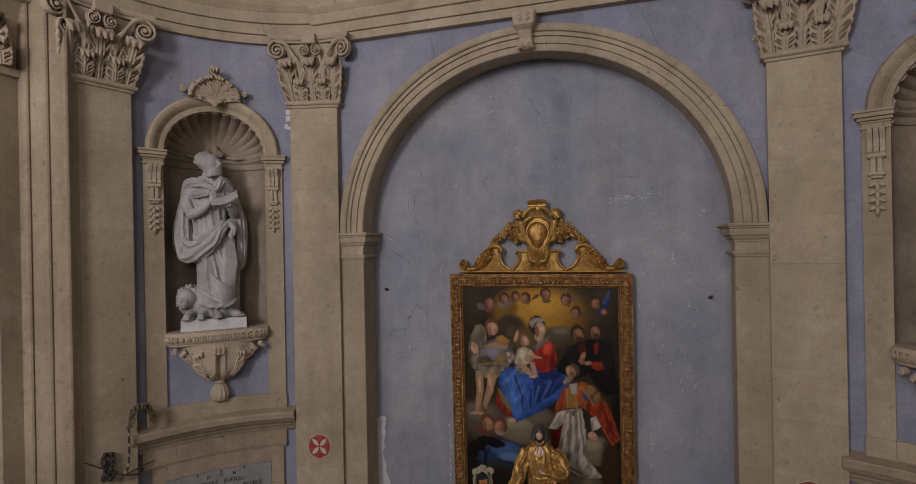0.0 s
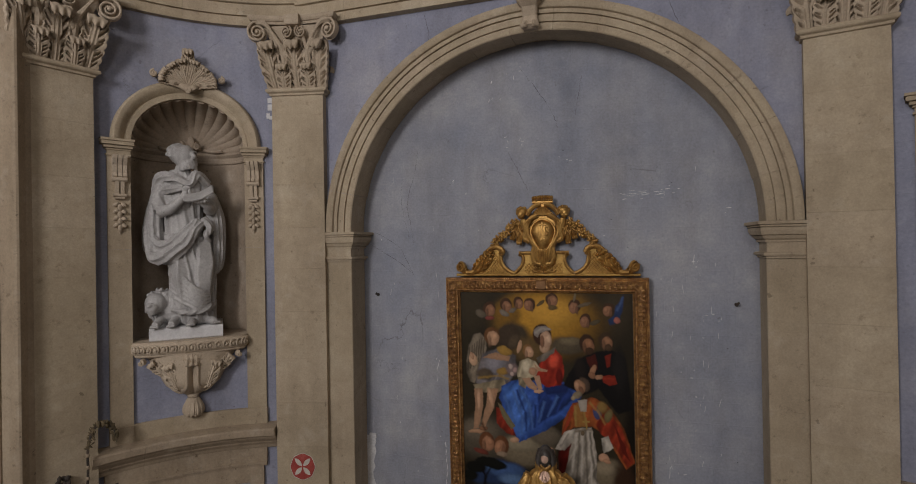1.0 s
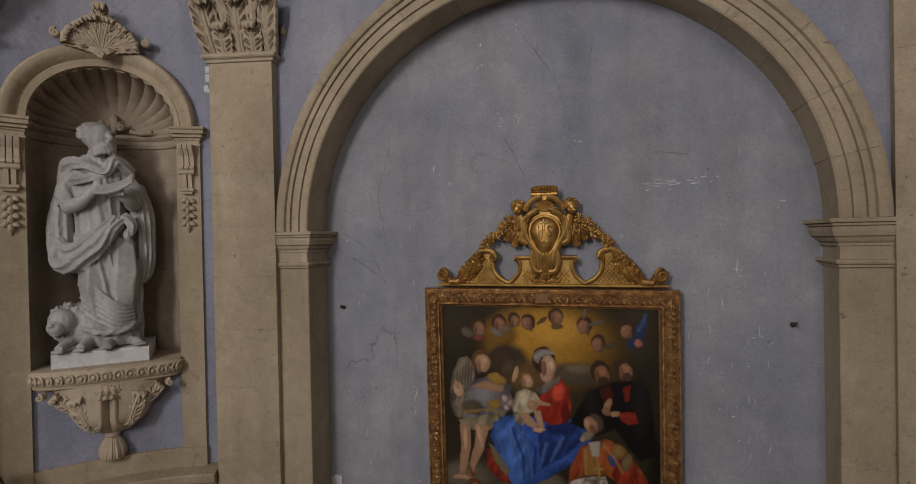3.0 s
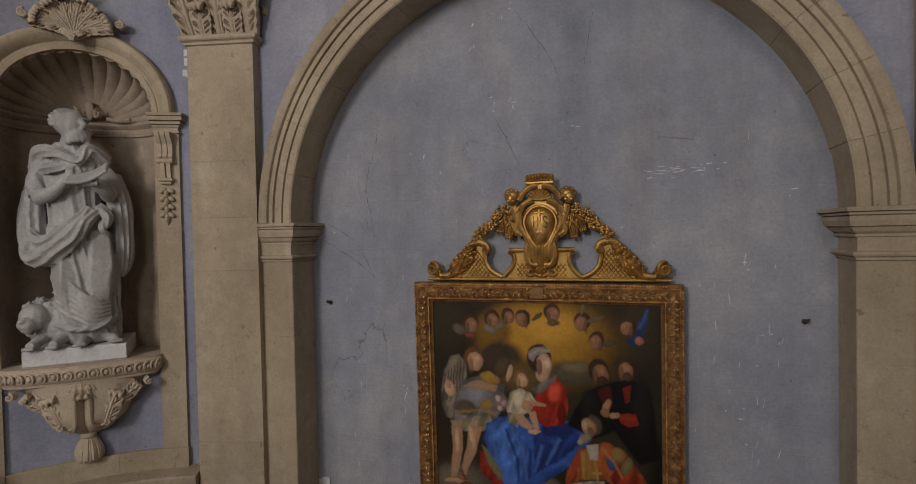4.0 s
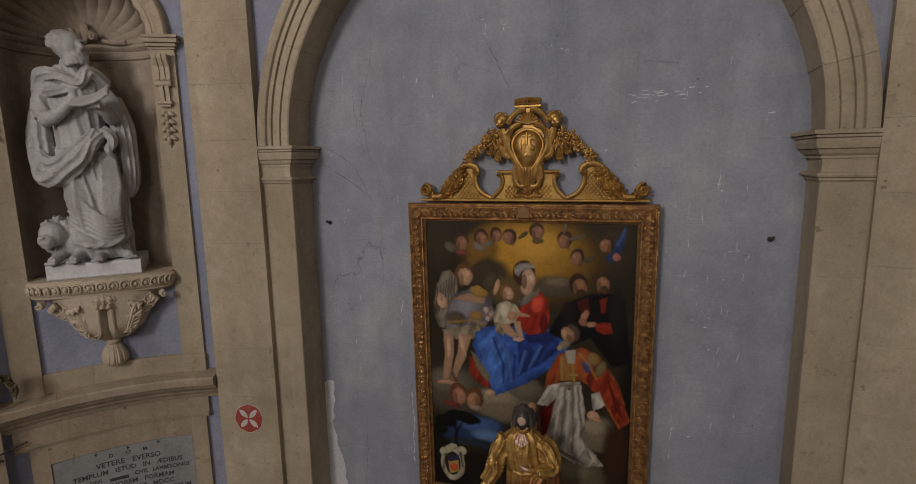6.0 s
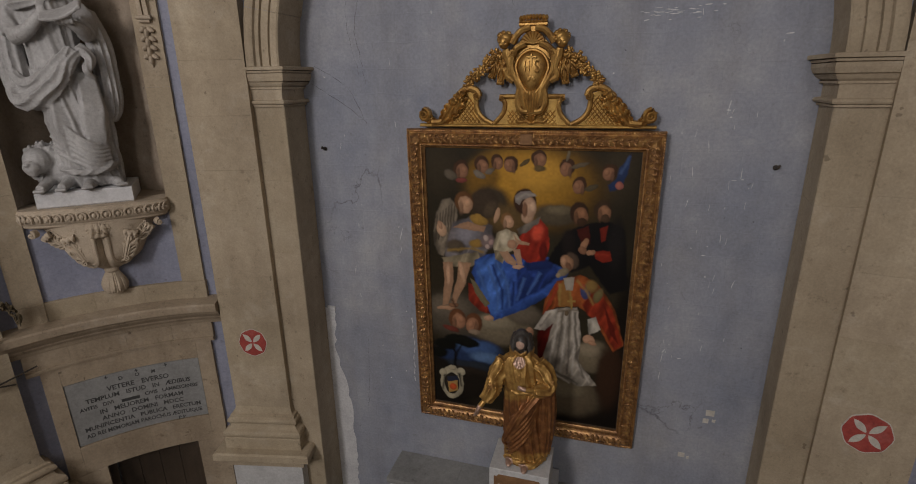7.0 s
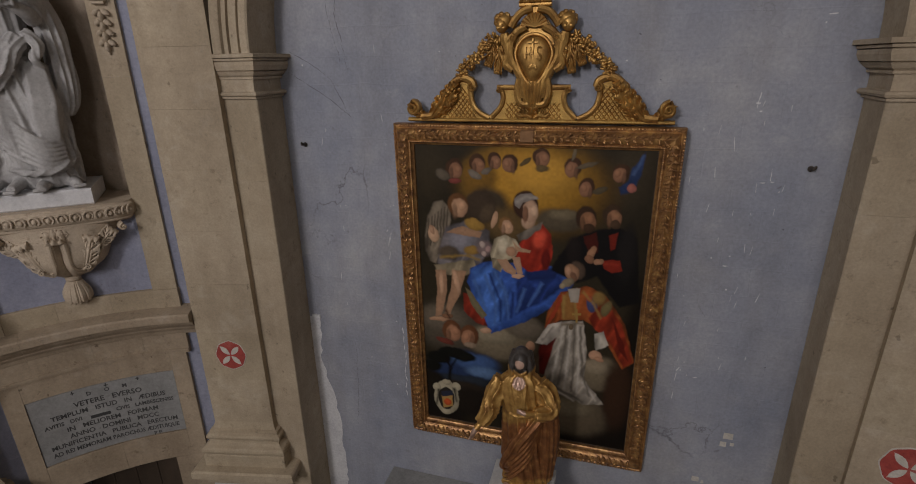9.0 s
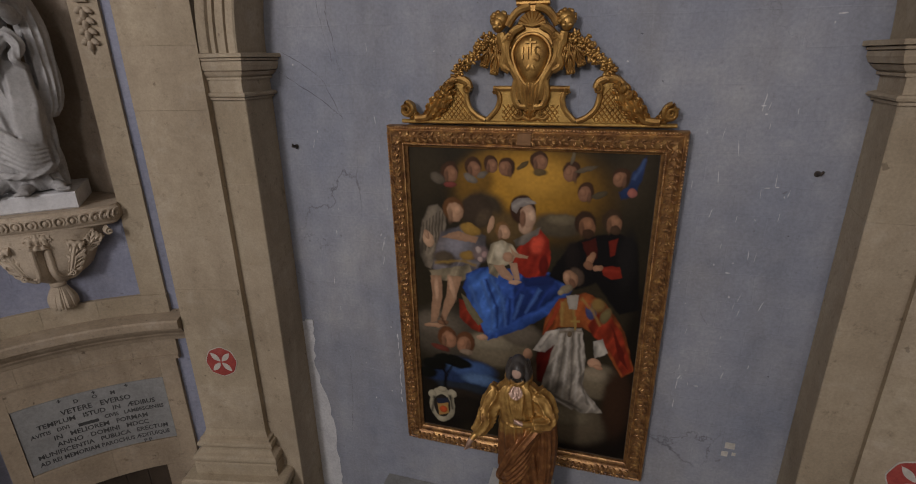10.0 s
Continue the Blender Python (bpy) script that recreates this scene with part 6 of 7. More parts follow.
def rolled(bm, pts, radii, k=4, amp=.3, twist=.25, per=10, n=32, flat_k=1.0):
    """A roll of cloth along points, creased lengthwise."""
    line = arc_points(pts, per)
    rings, side = [], None
    for i, p in enumerate(line):
        way = (line[min(i + 1, len(line) - 1)] - line[max(i - 1, 0)]).normalized()
        ref = side if side is not None else (Vector((0, 1, 0)) if abs(way.y) < .9 else Vector((1, 0, 0)))
        u = (ref - way * ref.dot(way)).normalized()
        v = way.cross(u)
        side = u
        q = i / per
        r = radii[min(int(q), len(radii) - 1)] + (radii[min(int(q) + 1, len(radii) - 1)] - radii[min(int(q), len(radii) - 1)]) * (q - int(q))
        ring = []
        for j in range(n):
            a = 2 * math.pi * j / n
            rr = r * (1 - amp * .5 + amp * ridge(k * a * .5 + twist * i + .6 * math.sin(i * .35)))
            ring.append(p + (u * math.cos(a) * flat_k + v * math.sin(a)) * rr)
        rings.append(ring)
    loft(bm, rings)


def evangelist():
    """Robed standing figure with book and lion; x right, -y forward, feet on z 0."""
    bm = bmesh.new()
    r = random.Random(3)
    # robe from hem to chest
    draped(bm, [(.01, .07, -.01, .20, .15), (.10, .06, -.02, .21, .17), (.22, .05, -.03, .215, .185), (.5, .04, -.04, .195, .18), (.75, .0, -.04, .185, .17), (.95, -.02, -.02, .18, .155)], 13, .034, 2.2)
    draped(bm, [(.90, -.02, -.02, .175, .15), (1.12, -.03, -.01, .175, .145), (1.35, -.04, .0, .21, .14), (1.53, -.05, .01, .20, .125), (1.63, -.05, .01, .10, .085)], 9, .02, 1.0, seed=1.0)
    rolled(bm, [(.14, -.06, .9), (.16, -.14, .6), (.13, -.12, .25)], [.10, .125, .09], 5, .2, .1)
    rolled(bm, [(-.06, -.08, .85), (-.05, -.15, .55), (-.03, -.12, .2)], [.11, .12, .09], 5, .25, .1)
    # diagonal drapery over the thigh down to the hem
    for k in range(7):
        rolled(bm, [(-.14 - .008 * k, -.17, .66 - .055 * k), (-.02 + .01 * k, -.245, .50 - .05 * k), (.13, -.245, .37 - .035 * k), (.25, -.15, .36 - .03 * k)], [.006, .018, .018, .008], 2, .2, 0, 6, 8)
    for k in range(5):
        rolled(bm, [(.13 + .03 * k, -.16 + .035 * k, .72), (.16 + .03 * k, -.20 + .04 * k, .46), (.13 + .035 * k, -.21 + .04 * k, .13)], [.012, .024, .014], 2, .2, 0, 6, 8)
    rolled(bm, [(-.19, -.06, .20), (-.09, -.21, .16), (.06, -.25, .14), (.22, -.19, .17), (.28, -.02, .22)], [.02, .03, .028, .03, .02], 3, .5, .5)
    # neck, head, hair and beard
    before = len(bm.verts)
    limb(bm, [(-.05, .0, 1.50), (-.045, -.02, 1.62), (-.035, -.035, 1.72)], [.085, .062, .06], 5, 12)
    ball(bm, pose(-.025, -.05, 1.815, 10, 10, -12), .078, .10, .115, 18, 14)
    ball(bm, pose(-.045, -.0, 1.845, 0, 0, -12), .088, .10, .095, 16, 12)
    limb(bm, [(-.002, -.135, 1.85), (.012, -.168, 1.81), (.008, -.145, 1.795)], [.014, .02, .012], 3, 8)
    for sx in (-1, 1):
        limb(bm, [(-.005 + sx * .012, -.142, 1.857), (-.005 + sx * .045, -.125, 1.858), (-.012 + sx * .068, -.09, 1.845)], [.010, .012, .008], 3, 6)
        ball(bm, pose(-.01 + sx * .045, -.11, 1.80), .024, .03, .022, 8, 6)
    for k in range(95):
        a, b = r.uniform(0, 6.3), r.uniform(-.3, 1.55)
        if b < .5 and math.sin(a) < -.35:
            continue
        ball(bm, pose(-.05 + .088 * math.cos(a) * math.cos(b), .008 + .098 * math.sin(a) * math.cos(b) + .01, 1.845 + .092 * math.sin(b)), .021, .021, .017, 7, 5)
    for k in range(46):
        a = r.uniform(-1.7, 1.7)
        ball(bm, pose(-.01 + .06 * math.sin(a), -.085 - .05 * math.cos(a), 1.745 + r.uniform(-.05, .035)), .016, .016, .026, 7, 5)
    bm.verts.ensure_lookup_table()
    grow = Matrix.Translation((-.04, -.02, 1.635)) @ pose(0, 0, 0, 0, 0, 22) @ Matrix.Diagonal((1.30, 1.26, 1.14, 1)) @ Matrix.Translation((.04, .02, -1.70))
    for v in bm.verts[before:]:
        v.co = grow @ v.co
    # right arm folded across the chest, hand raised
    rolled(bm, [(-.20, .0, 1.47), (-.265, -.05, 1.33), (-.25, -.12, 1.19)], [.085, .08, .068], 4, .16, .3)
    limb(bm, [(-.25, -.12, 1.18), (-.13, -.21, 1.22), (-.02, -.24, 1.33)], [.066, .052, .034], 6, 12)
    ball(bm, pose(-.005, -.245, 1.365, 0, 20, 0), .032, .024, .045, 10, 8)
    for k in range(4):
        limb(bm, [(-.025 + .014 * k, -.255, 1.39), (-.012 + .016 * k, -.275, 1.425), (.012 + .016 * k, -.275, 1.45 - .008 * k)], [.011, .010, .007], 3, 6)
    # left arm under the book
    rolled(bm, [(.13, .02, 1.46), (.225, -.01, 1.32), (.24, -.10, 1.20)], [.085, .085, .07], 4, .18, .3)
    limb(bm, [(.24, -.10, 1.20), (.22, -.20, 1.235), (.16, -.27, 1.275)], [.062, .048, .032], 6, 12)
    for k in range(4):
        limb(bm, [(.105 + .032 * k, -.27, 1.265), (.10 + .032 * k, -.33, 1.275), (.10 + .033 * k, -.34, 1.315)], [.014, .014, .009], 3, 6)
    bk = pose(.135, -.30, 1.335, 30, -18, -8)
    for sx in (-1, 1):
        loft(bm, [[bk @ Vector((sx * x, y, z + .03 * (abs(x) / .14) ** 2)) for y, z in ((-.085, -.012), (.085, -.012), (.085, .014), (-.085, .014))] for x in (.002, .05, .10, .145)])
    tube(bm, [bk @ Vector((.15, -.085, .03)), bk @ Vector((.15, .085, .03))], .018, 8)
    # cloak: gathered over the shoulders, hanging behind both sides, rolled across the hips
    rolled(bm, [(-.30, .03, 1.38), (-.24, -.06, 1.54), (-.11, -.145, 1.53), (.03, -.15, 1.48), (.11, -.11, 1.57), (.21, .0, 1.48)], [.05, .062, .055, .045, .055, .06], 6, .42, .16)
    rolled(bm, [(-.26, -.02, 1.40), (-.16, -.15, 1.41), (-.02, -.17, 1.42)], [.03, .045, .03], 5, .45, .2)
    draped(bm, [(.70, -.27, -.05, .05, .07), (.80, -.32, .0, .09, .10), (1.0, -.33, .03, .095, .11), (1.2, -.31, .05, .08, .10), (1.4, -.26, .06, .07, .08)], 9, .022, 1.5, 70, 2.0)
    draped(bm, [(.52, .27, .03, .035, .05), (.64, .30, .04, .065, .08), (.9, .31, .05, .075, .10), (1.15, .29, .05, .075, .10), (1.4, .22, .06, .07, .08)], 9, .026, -1.5, 70, .7)
    rolled(bm, [(-.36, .0, .86), (-.31, -.11, .73), (-.17, -.21, .73), (-.01, -.245, .86), (.09, -.21, .99), (.17, -.13, 1.08)], [.05, .075, .085, .075, .055, .035], 7, .40, .10)
    rolled(bm, [(-.34, -.05, .93), (-.24, -.17, .84), (-.10, -.225, .88), (.03, -.215, 1.0), (.12, -.16, 1.10)], [.03, .05, .055, .05, .03], 6, .45, .12)
    rolled(bm, [(.17, -.14, 1.12), (.235, -.16, 1.02), (.20, -.18, .93), (.24, -.14, .87)], [.04, .045, .035, .012], 5, .45, .3)
    # feet
    for x, y, turn in ((.05, -.22, -5), (.24, -.16, 25)):
        ball(bm, pose(x, y, .04, 0, 0, turn), .048, .12, .042, 12, 8)
        for k in range(5):
            ball(bm, pose(x + (k - 2) * .019 + .002 * turn, y - .11 + .006 * abs(k - 1), .026), .011, .03, .017, 7, 5)
    # lion lying at the feet
    ball(bm, pose(-.15, .0, .14, 0, 0, -20), .20, .16, .13, 14, 10)
    ball(bm, pose(-.305, -.12, .245), .105, .105, .105, 14, 10)
    ball(bm, pose(-.25, -.03, .23), .145, .11, .15, 16, 12)
    ball(bm, pose(-.335, -.205, .205, 10, 0, 25), .064, .075, .056, 12, 9)
    ball(bm, pose(-.335, -.20, .165, 10, 0, 25), .046, .06, .03, 12, 9)
    ball(bm, pose(-.352, -.272, .232), .026, .018, .016, 8, 6)
    limb(bm, [(-.34, -.17, .28), (-.32, -.22, .25)], [.02, .014], 3, 7)
    for sx in (-1, 1):
        ball(bm, pose(-.305 + sx * .035, -.185, .262), .018, .016, .012, 8, 6)
        ball(bm, pose(-.29 + sx * .08, -.10, .325), .024, .02, .028, 8, 6)
    for k in range(110):
        a, b = r.uniform(0, 6.3), r.uniform(.10, .165)
        c = Vector((-.235 + b * math.cos(a), -.075 + r.uniform(-.04, .11), .235 + b * math.sin(a)))
        limb(bm, [c, c + Vector((.03 * math.cos(a + .9), .01, .03 * math.sin(a + .9) - .022))], [.026, .012], 3, 6)
    for x in (-.27, -.12):
        limb(bm, [(x + .03, -.08, .10), (x - .01, -.19, .05), (x - .03, -.28, .035)], [.055, .045, .035], 5, 9)
        for k in range(4):
            ball(bm, pose(x - .062 + .021 * k, -.315, .025), .013, .026, .018, 7, 5)
    return bm


for side, f in zip((-1, 1), BAYS):
    c, e = f(0, 0, 0), f(.05 if side < 0 else .05, 0, 0)
    turn = math.degrees(math.atan2(e.y - c.y, e.x - c.x))
    plinth = bmesh.new()
    off = -.045 if side < 0 else .10
    base = Matrix.Translation(f(off, -.10, 5.366)) @ pose(0, 0, 0, 0, 0, turn) @ Matrix.Scale(1.045, 4)
    block(plinth, placed(base), -.36, .36, -.30, .27, 0, .135, 1, .012)
    tagged(part("statue_plinth", plinth, WHITE_PLINTH), "white painted block plinth under the marble statue", "plinth", "statue plinths")
    m = Matrix.Translation(f(off, -.10, 5.366) + Vector((0, 0, .1405))) @ pose(0, 0, 0, 0, 0, turn) @ Matrix.Diagonal((1.06, 1.05, 1.125, 1))
    sculpted("marble_statue", evangelist(), MARBLE, .0085, m, "white marble robed figure with book and lion")


def gilt_figure():
    """Standing robed figure with its right arm held low and out; x right, -y forward, feet on z 0."""
    bm = bmesh.new()
    draped(bm, [(.02, .06, .0, .19, .14), (.2, .05, .0, .185, .135), (.5, .03, -.01, .175, .13), (.76, .01, -.01, .15, .115), (.80, .01, -.01, .14, .105)], 15, .026, 1.2)
    draped(bm, [(.77, .0, -.01, .14, .105), (.84, .0, -.015, .155, .115), (1.0, -.01, .0, .165, .11), (1.09, -.01, .0, .145, .09), (1.14, -.01, .0, .06, .06)], 11, .018, .8, seed=.5)
    limb(bm, [(-.01, .0, 1.10), (-.01, -.03, 1.19)], [.046, .042], 3, 10)
    ball(bm, pose(-.01, -.045, 1.265, 18, 0, 0), .058, .074, .088, 16, 12)
    ball(bm, pose(-.01, -.005, 1.29), .073, .08, .085, 16, 12)
    for sx in (-1, 1):
        for k in range(3):
            rolled(bm, [(-.01 + sx * (.045 + .01 * k), -.03 + .035 * k, 1.32), (-.01 + sx * (.072 + .006 * k), -.035 + .035 * k, 1.23), (-.01 + sx * (.07 + .012 * k), -.045 + .04 * k, 1.15), (-.01 + sx * (.08 + .01 * k), -.055 + .04 * k, 1.11)], [.02, .026, .024, .012], 3, .3, .5, 5, 10)
    for k in range(9):
        ball(bm, pose(-.01 + (k - 4) * .012, -.098 - .003 * (k % 2), 1.20 - .010 * (4 - abs(k - 4))), .011, .014, .02, 7, 5)
    rolled(bm, [(-.15, .0, 1.05), (-.215, -.03, .92), (-.26, -.07, .78), (-.33, -.11, .66)], [.085, .09, .08, .06], 7, .35, .12)
    limb(bm, [(-.33, -.11, .66), (-.37, -.14, .61), (-.40, -.16, .56)], [.026, .028, .018], 4, 8)
    for k in range(4):
        limb(bm, [(-.405 + .010 * k, -.165 + .01 * k, .565), (-.43 + .012 * k, -.18 + .01 * k, .515)], [.009, .006], 3, 6)
    rolled(bm, [(.13, .0, 1.05), (.215, -.02, .94), (.235, -.09, .84), (.12, -.17, .86)], [.085, .092, .08, .05], 7, .35, .15)
    limb(bm, [(.12, -.17, .86), (.05, -.205, .88), (.0, -.205, .90)], [.026, .024, .012], 4, 8)
    for k in range(3):
        limb(bm, [(.03, -.205, .87 + .014 * k), (-.02, -.21, .885 + .016 * k)], [.010, .007], 3, 6)
    rolled(bm, [(.22, -.03, .90), (.12, -.13, .72), (-.04, -.16, .50), (-.13, -.12, .28), (-.14, -.08, .18)], [.05, .05, .05, .035, .015], 6, .42, .12)
    for k in range(6):
        rolled(bm, [(.20, -.06, .80 - .03 * k), (.08, -.155, .62 - .055 * k), (-.06, -.17, .42 - .05 * k), (-.12, -.11, .30 - .04 * k)], [.008, .016, .016, .008], 3, .3, .2, 6, 10)
    draped(bm, [(.10, .225, -.03, .055, .06), (.4, .245, -.03, .065, .075), (.7, .25, -.03, .065, .08), (.92, .22, -.02, .055, .07)], 9, .02, .6, 60, 1.2)
    for k in range(5):
        rolled(bm, [(-.075 + .03 * k, -.10, 1.08), (-.05 + .022 * k, -.125, .96), (-.02 + .014 * k, -.13, .82)], [.008, .014, .010], 3, .3, .2, 5, 8)
    rolled(bm, [(-.12, -.05, .80), (-.04, -.125, .785), (.09, -.12, .79)], [.014, .017, .014], 4, .3, .3)
    ball(bm, pose(-.01, -.118, 1.03), .022, .014, .028, 10, 8)
    for x, y in ((-.09, -.13), (.06, -.20)):
        ball(bm, pose(x, y, .026), .036, .08, .028, 10, 8)
    rolled(bm, [(-.14, -.07, .04), (-.02, -.15, .04), (.12, -.17, .035), (.22, -.06, .05)], [.025, .03, .035, .03], 6, .5, .4)
    return bm


m_gs, nt, bsdf = mat_new("gilded_wood")
co = nt.nodes.new("ShaderNodeTexCoord")
sep = nt.nodes.new("ShaderNodeSeparateXYZ")
nt.links.new(co.outputs["Object"], sep.inputs[0])
rough_n = noise_tex(nt, 16, 6, 0.6)
gold = ramp(nt, rough_n, [(0.3, (0.24, 0.12, 0.035)), (0.5, (0.42, 0.24, 0.07)), (0.72, (0.60, 0.38, 0.12))])
brown = ramp(nt, rough_n, [(0.3, (0.16, 0.065, 0.025)), (0.55, (0.27, 0.115, 0.042)), (0.72, (0.44, 0.22, 0.075))])
flesh = ramp(nt, rough_n, [(0.3, (0.42, 0.27, 0.20)), (0.7, (0.55, 0.38, 0.30))])
dark = ramp(nt, rough_n, [(0.3, (0.035, 0.03, 0.028)), (0.7, (0.075, 0.068, 0.062))])


def step_at(value, lo, hi):
    mr = nt.nodes.new("ShaderNodeMapRange")
    mr.interpolation_type = "SMOOTHSTEP"
    mr.inputs["From Min"].default_value, mr.inputs["From Max"].default_value = lo, hi
    nt.links.new(value, mr.inputs["Value"])
    return mr.outputs[0]


def near_to(x, y, z, r):
    d = nt.nodes.new("ShaderNodeVectorMath")
    d.operation = "DISTANCE"
    d.inputs[1].default_value = (x, y, z)
    nt.links.new(co.outputs["Object"], d.inputs[0])
    return step_at(d.outputs["Value"], r, r * 0.85)


GX, GY, GZ = .135, -.50, 2.837
lean = nt.nodes.new("ShaderNodeMath")
lean.operation = "MULTIPLY_ADD"
lean.inputs[1].default_value = -0.35
nt.links.new(sep.outputs[0], lean.inputs[0])
nt.links.new(sep.outputs[2], lean.inputs[2])
col = mixed(nt, "MIX", step_at(lean.outputs[0], GZ + .70 - .35 * GX, GZ + .74 - .35 * GX), brown, gold)
col = mixed(nt, "MIX", step_at(sep.outputs[2], GZ + .16, GZ + .12), col, gold)
for spot in ((-.40, -.18, .55, .09), (.02, -.22, .89, .055), (-.01, -.11, 1.09, .06), (-.10, -.18, .03, .07), (.06, -.25, .03, .08)):
    col = mixed(nt, "MIX", near_to(GX + spot[0], GY + spot[1], GZ + spot[2], spot[3]), col, flesh)
head = near_to(GX - .01, GY + .01, GZ + 1.27, .15)
col = mixed(nt, "MIX", head, col, dark)
col = mixed(nt, "MIX", near_to(GX - .01, GY - .115, GZ + 1.265, .045), col, flesh)
nt.links.new(col, bsdf.inputs["Base Color"])
mt = mixed(nt, "MIX", head, (0.6, 0.6, 0.6), (0.0, 0.0, 0.0))
nt.links.new(mt, bsdf.inputs["Metallic"])
bsdf.inputs["Roughness"].default_value = 0.46
bumped(nt, bsdf, rough_n, 0.2, 0.01)
sculpted("gilded_statue", gilt_figure(), m_gs, .0065, pose(GX, GY, GZ, 0, 0, 4), "gilded wooden robed figure standing on a small pedestal")

# ---- altar ledge with the pedestal ----
ped = thing("statue_pedestal", "white painted pedestal with a brown cartouche panel", "pedestal", (GX, GY, 2.3))
pf = placed(pose(.165, 0, -.048))
bm = bmesh.new()
block(bm, pf, -.28, .28, .30, .74, 2.40, 2.885, 1, .006)
part("body", bm, WHITE_STONE, ped)
bm = bmesh.new()
block(bm, pf, -.33, .33, .04, .70, 2.215, 2.40, 1, .006)
part("foot", bm, WHITE_STONE, ped)
bm = bmesh.new()
pts = [(-.235, 2.70), (-.21, 2.70), (-.19, 2.72), (.19, 2.72), (.21, 2.70), (.235, 2.70), (.235, 2.80), (.21, 2.80), (.19, 2.825), (-.19, 2.825), (-.21, 2.80), (-.235, 2.80)]
loft(bm, [[pf(s, d, z) for s, z in pts] for d in (.738, .746)])
part("panel", bm, PANEL_WOOD, ped, "brown wooden cartouche panel")
altar = thing("altar_shelf", "grey stone shelf on a pale marble altar back", "altar", (0, 0, 0))
for x0, x1 in ((-1.345, -.58), (-.58, .18), (.18, .79), (.79, 1.50)):
    bm = bmesh.new()
    block(bm, fw, x0 + .001, x1 - .001, .004, .46, 2.10, 2.16 + random.uniform(0, .004), 1, .006)
    part("slab", bm, GREY_STONE, altar)
bm = bmesh.new()
block(bm, fw, -1.32, 1.47, .004, .43, 0, 2.10)
part("body", bm, WHITE_STONE, altar)
bm = bmesh.new()
rp = random.Random(8)
for k in range(60):
    a, b = rp.uniform(-1.0, 1.0), rp.uniform(0, 6.3)
    ln = rp.uniform(.12, .26)
    base = Vector((-1.30 + rp.uniform(-.07, .07), -.62 + rp.uniform(-.05, .05), 1.81))
    tip = base + Vector((ln * .5 * math.cos(b), ln * .5 * math.sin(b), ln * 1.0))
    side_v = Vector((-math.sin(b), math.cos(b), 0)) * .014
    mid = base.lerp(tip, .55) + Vector((0, 0, .02))
    bm.faces.new([bm.verts.new(p) for p in (base, mid + side_v, tip, mid - side_v)])
plant = thing("potted_plant", "small green leafy plant in a pot by the altar", "plant", (-1.30, -.62, 0))
part("foliage", bm, LEAFY, plant)
bm = bmesh.new()
loft(bm, [[(-1.30 + r * math.cos(a), -.62 + r * math.sin(a), z) for a in steps(0, 2 * math.pi, 16)[:-1]] for r, z in ((.09, 1.66), (.12, 1.86), (.135, 1.87), (.135, 1.90), (.11, 1.90), (.10, 1.84))])
part("pot", bm, CARVED, plant)
bm = bmesh.new()
block(bm, fw, -1.6, -.9, .44, .85, 0, 1.66, 1, .01)
tagged(part("altar_step", bm, WHITE_STONE), "pale stone gradine of the altar", "altar")

# ---- marks on the wall ----
marks = bpy.data.objects["wall_recess"]


def crack(pts, width=.004, back=0.0, host=None):
    bm = bmesh.new()
    rc = random.Random(len(pts) * 7 + int(pts[0][0] * 100))
    line = arc_points([(x, 0, z) for x, z in pts], 9)
    vs = []
    for i, p in enumerate(line):
        w = width * rc.uniform(.1, .75) * (.4 + .6 * math.sin(math.pi * (i + .5) / len(line)))
        x, z = p.x + rc.uniform(-.008, .008), p.z + rc.uniform(-.006, .006)
        vs.append((bm.verts.new((x - w, back - .0015, z - w * .5)), bm.verts.new((x + w, back - .0015, z + w * .5))))
    for a, b in zip(vs, vs[1:]):
        bm.faces.new((a[0], a[1], b[1], b[0]))
    part("crack", bm, CRACK, host or marks)


crack([(-1.44, 7.49), (-1.48, 7.24), (-1.59, 6.86), (-1.56, 6.63), (-1.51, 6.34)])
crack([(-2.07, 6.52), (-1.72, 6.31), (-1.53, 5.98)], .005)
crack([(-2.11, 6.35), (-1.73, 6.13), (-1.52, 5.97)], .005)
crack([(-0.15, 8.36), (0.04, 8.08), (0.21, 7.81), (0.26, 7.63)])
crack([(-0.31, 7.39), (-0.20, 7.18), (-0.08, 6.93)])
crack([(0.54, 8.21), (0.49, 7.92), (0.46, 7.76)])
crack([(-1.63, 7.19), (-1.67, 6.91), (-1.57, 6.41)], .003)
crack([(-1.68, 3.67), (-1.70, 3.06), (-1.75, 2.65)], .003)


arch_wall = bpy.data.objects["wall_arch"]
crack([(1.32, 8.97), (1.42, 8.73), (1.54, 8.42)], .005, -WALL, arch_wall)
crack([(1.59, 8.38), (1.85, 8.16), (2.01, 7.98), (2.14, 7.87), (2.12, 7.78)], .005, -WALL, arch_wall)
crack([(-1.19, 9.01), (-1.14, 8.75), (-1.18, 8.61)], .005, -WALL, arch_wall)
crack([(1.37, 8.57), (1.71, 8.34)], .005, -WALL, arch_wall)


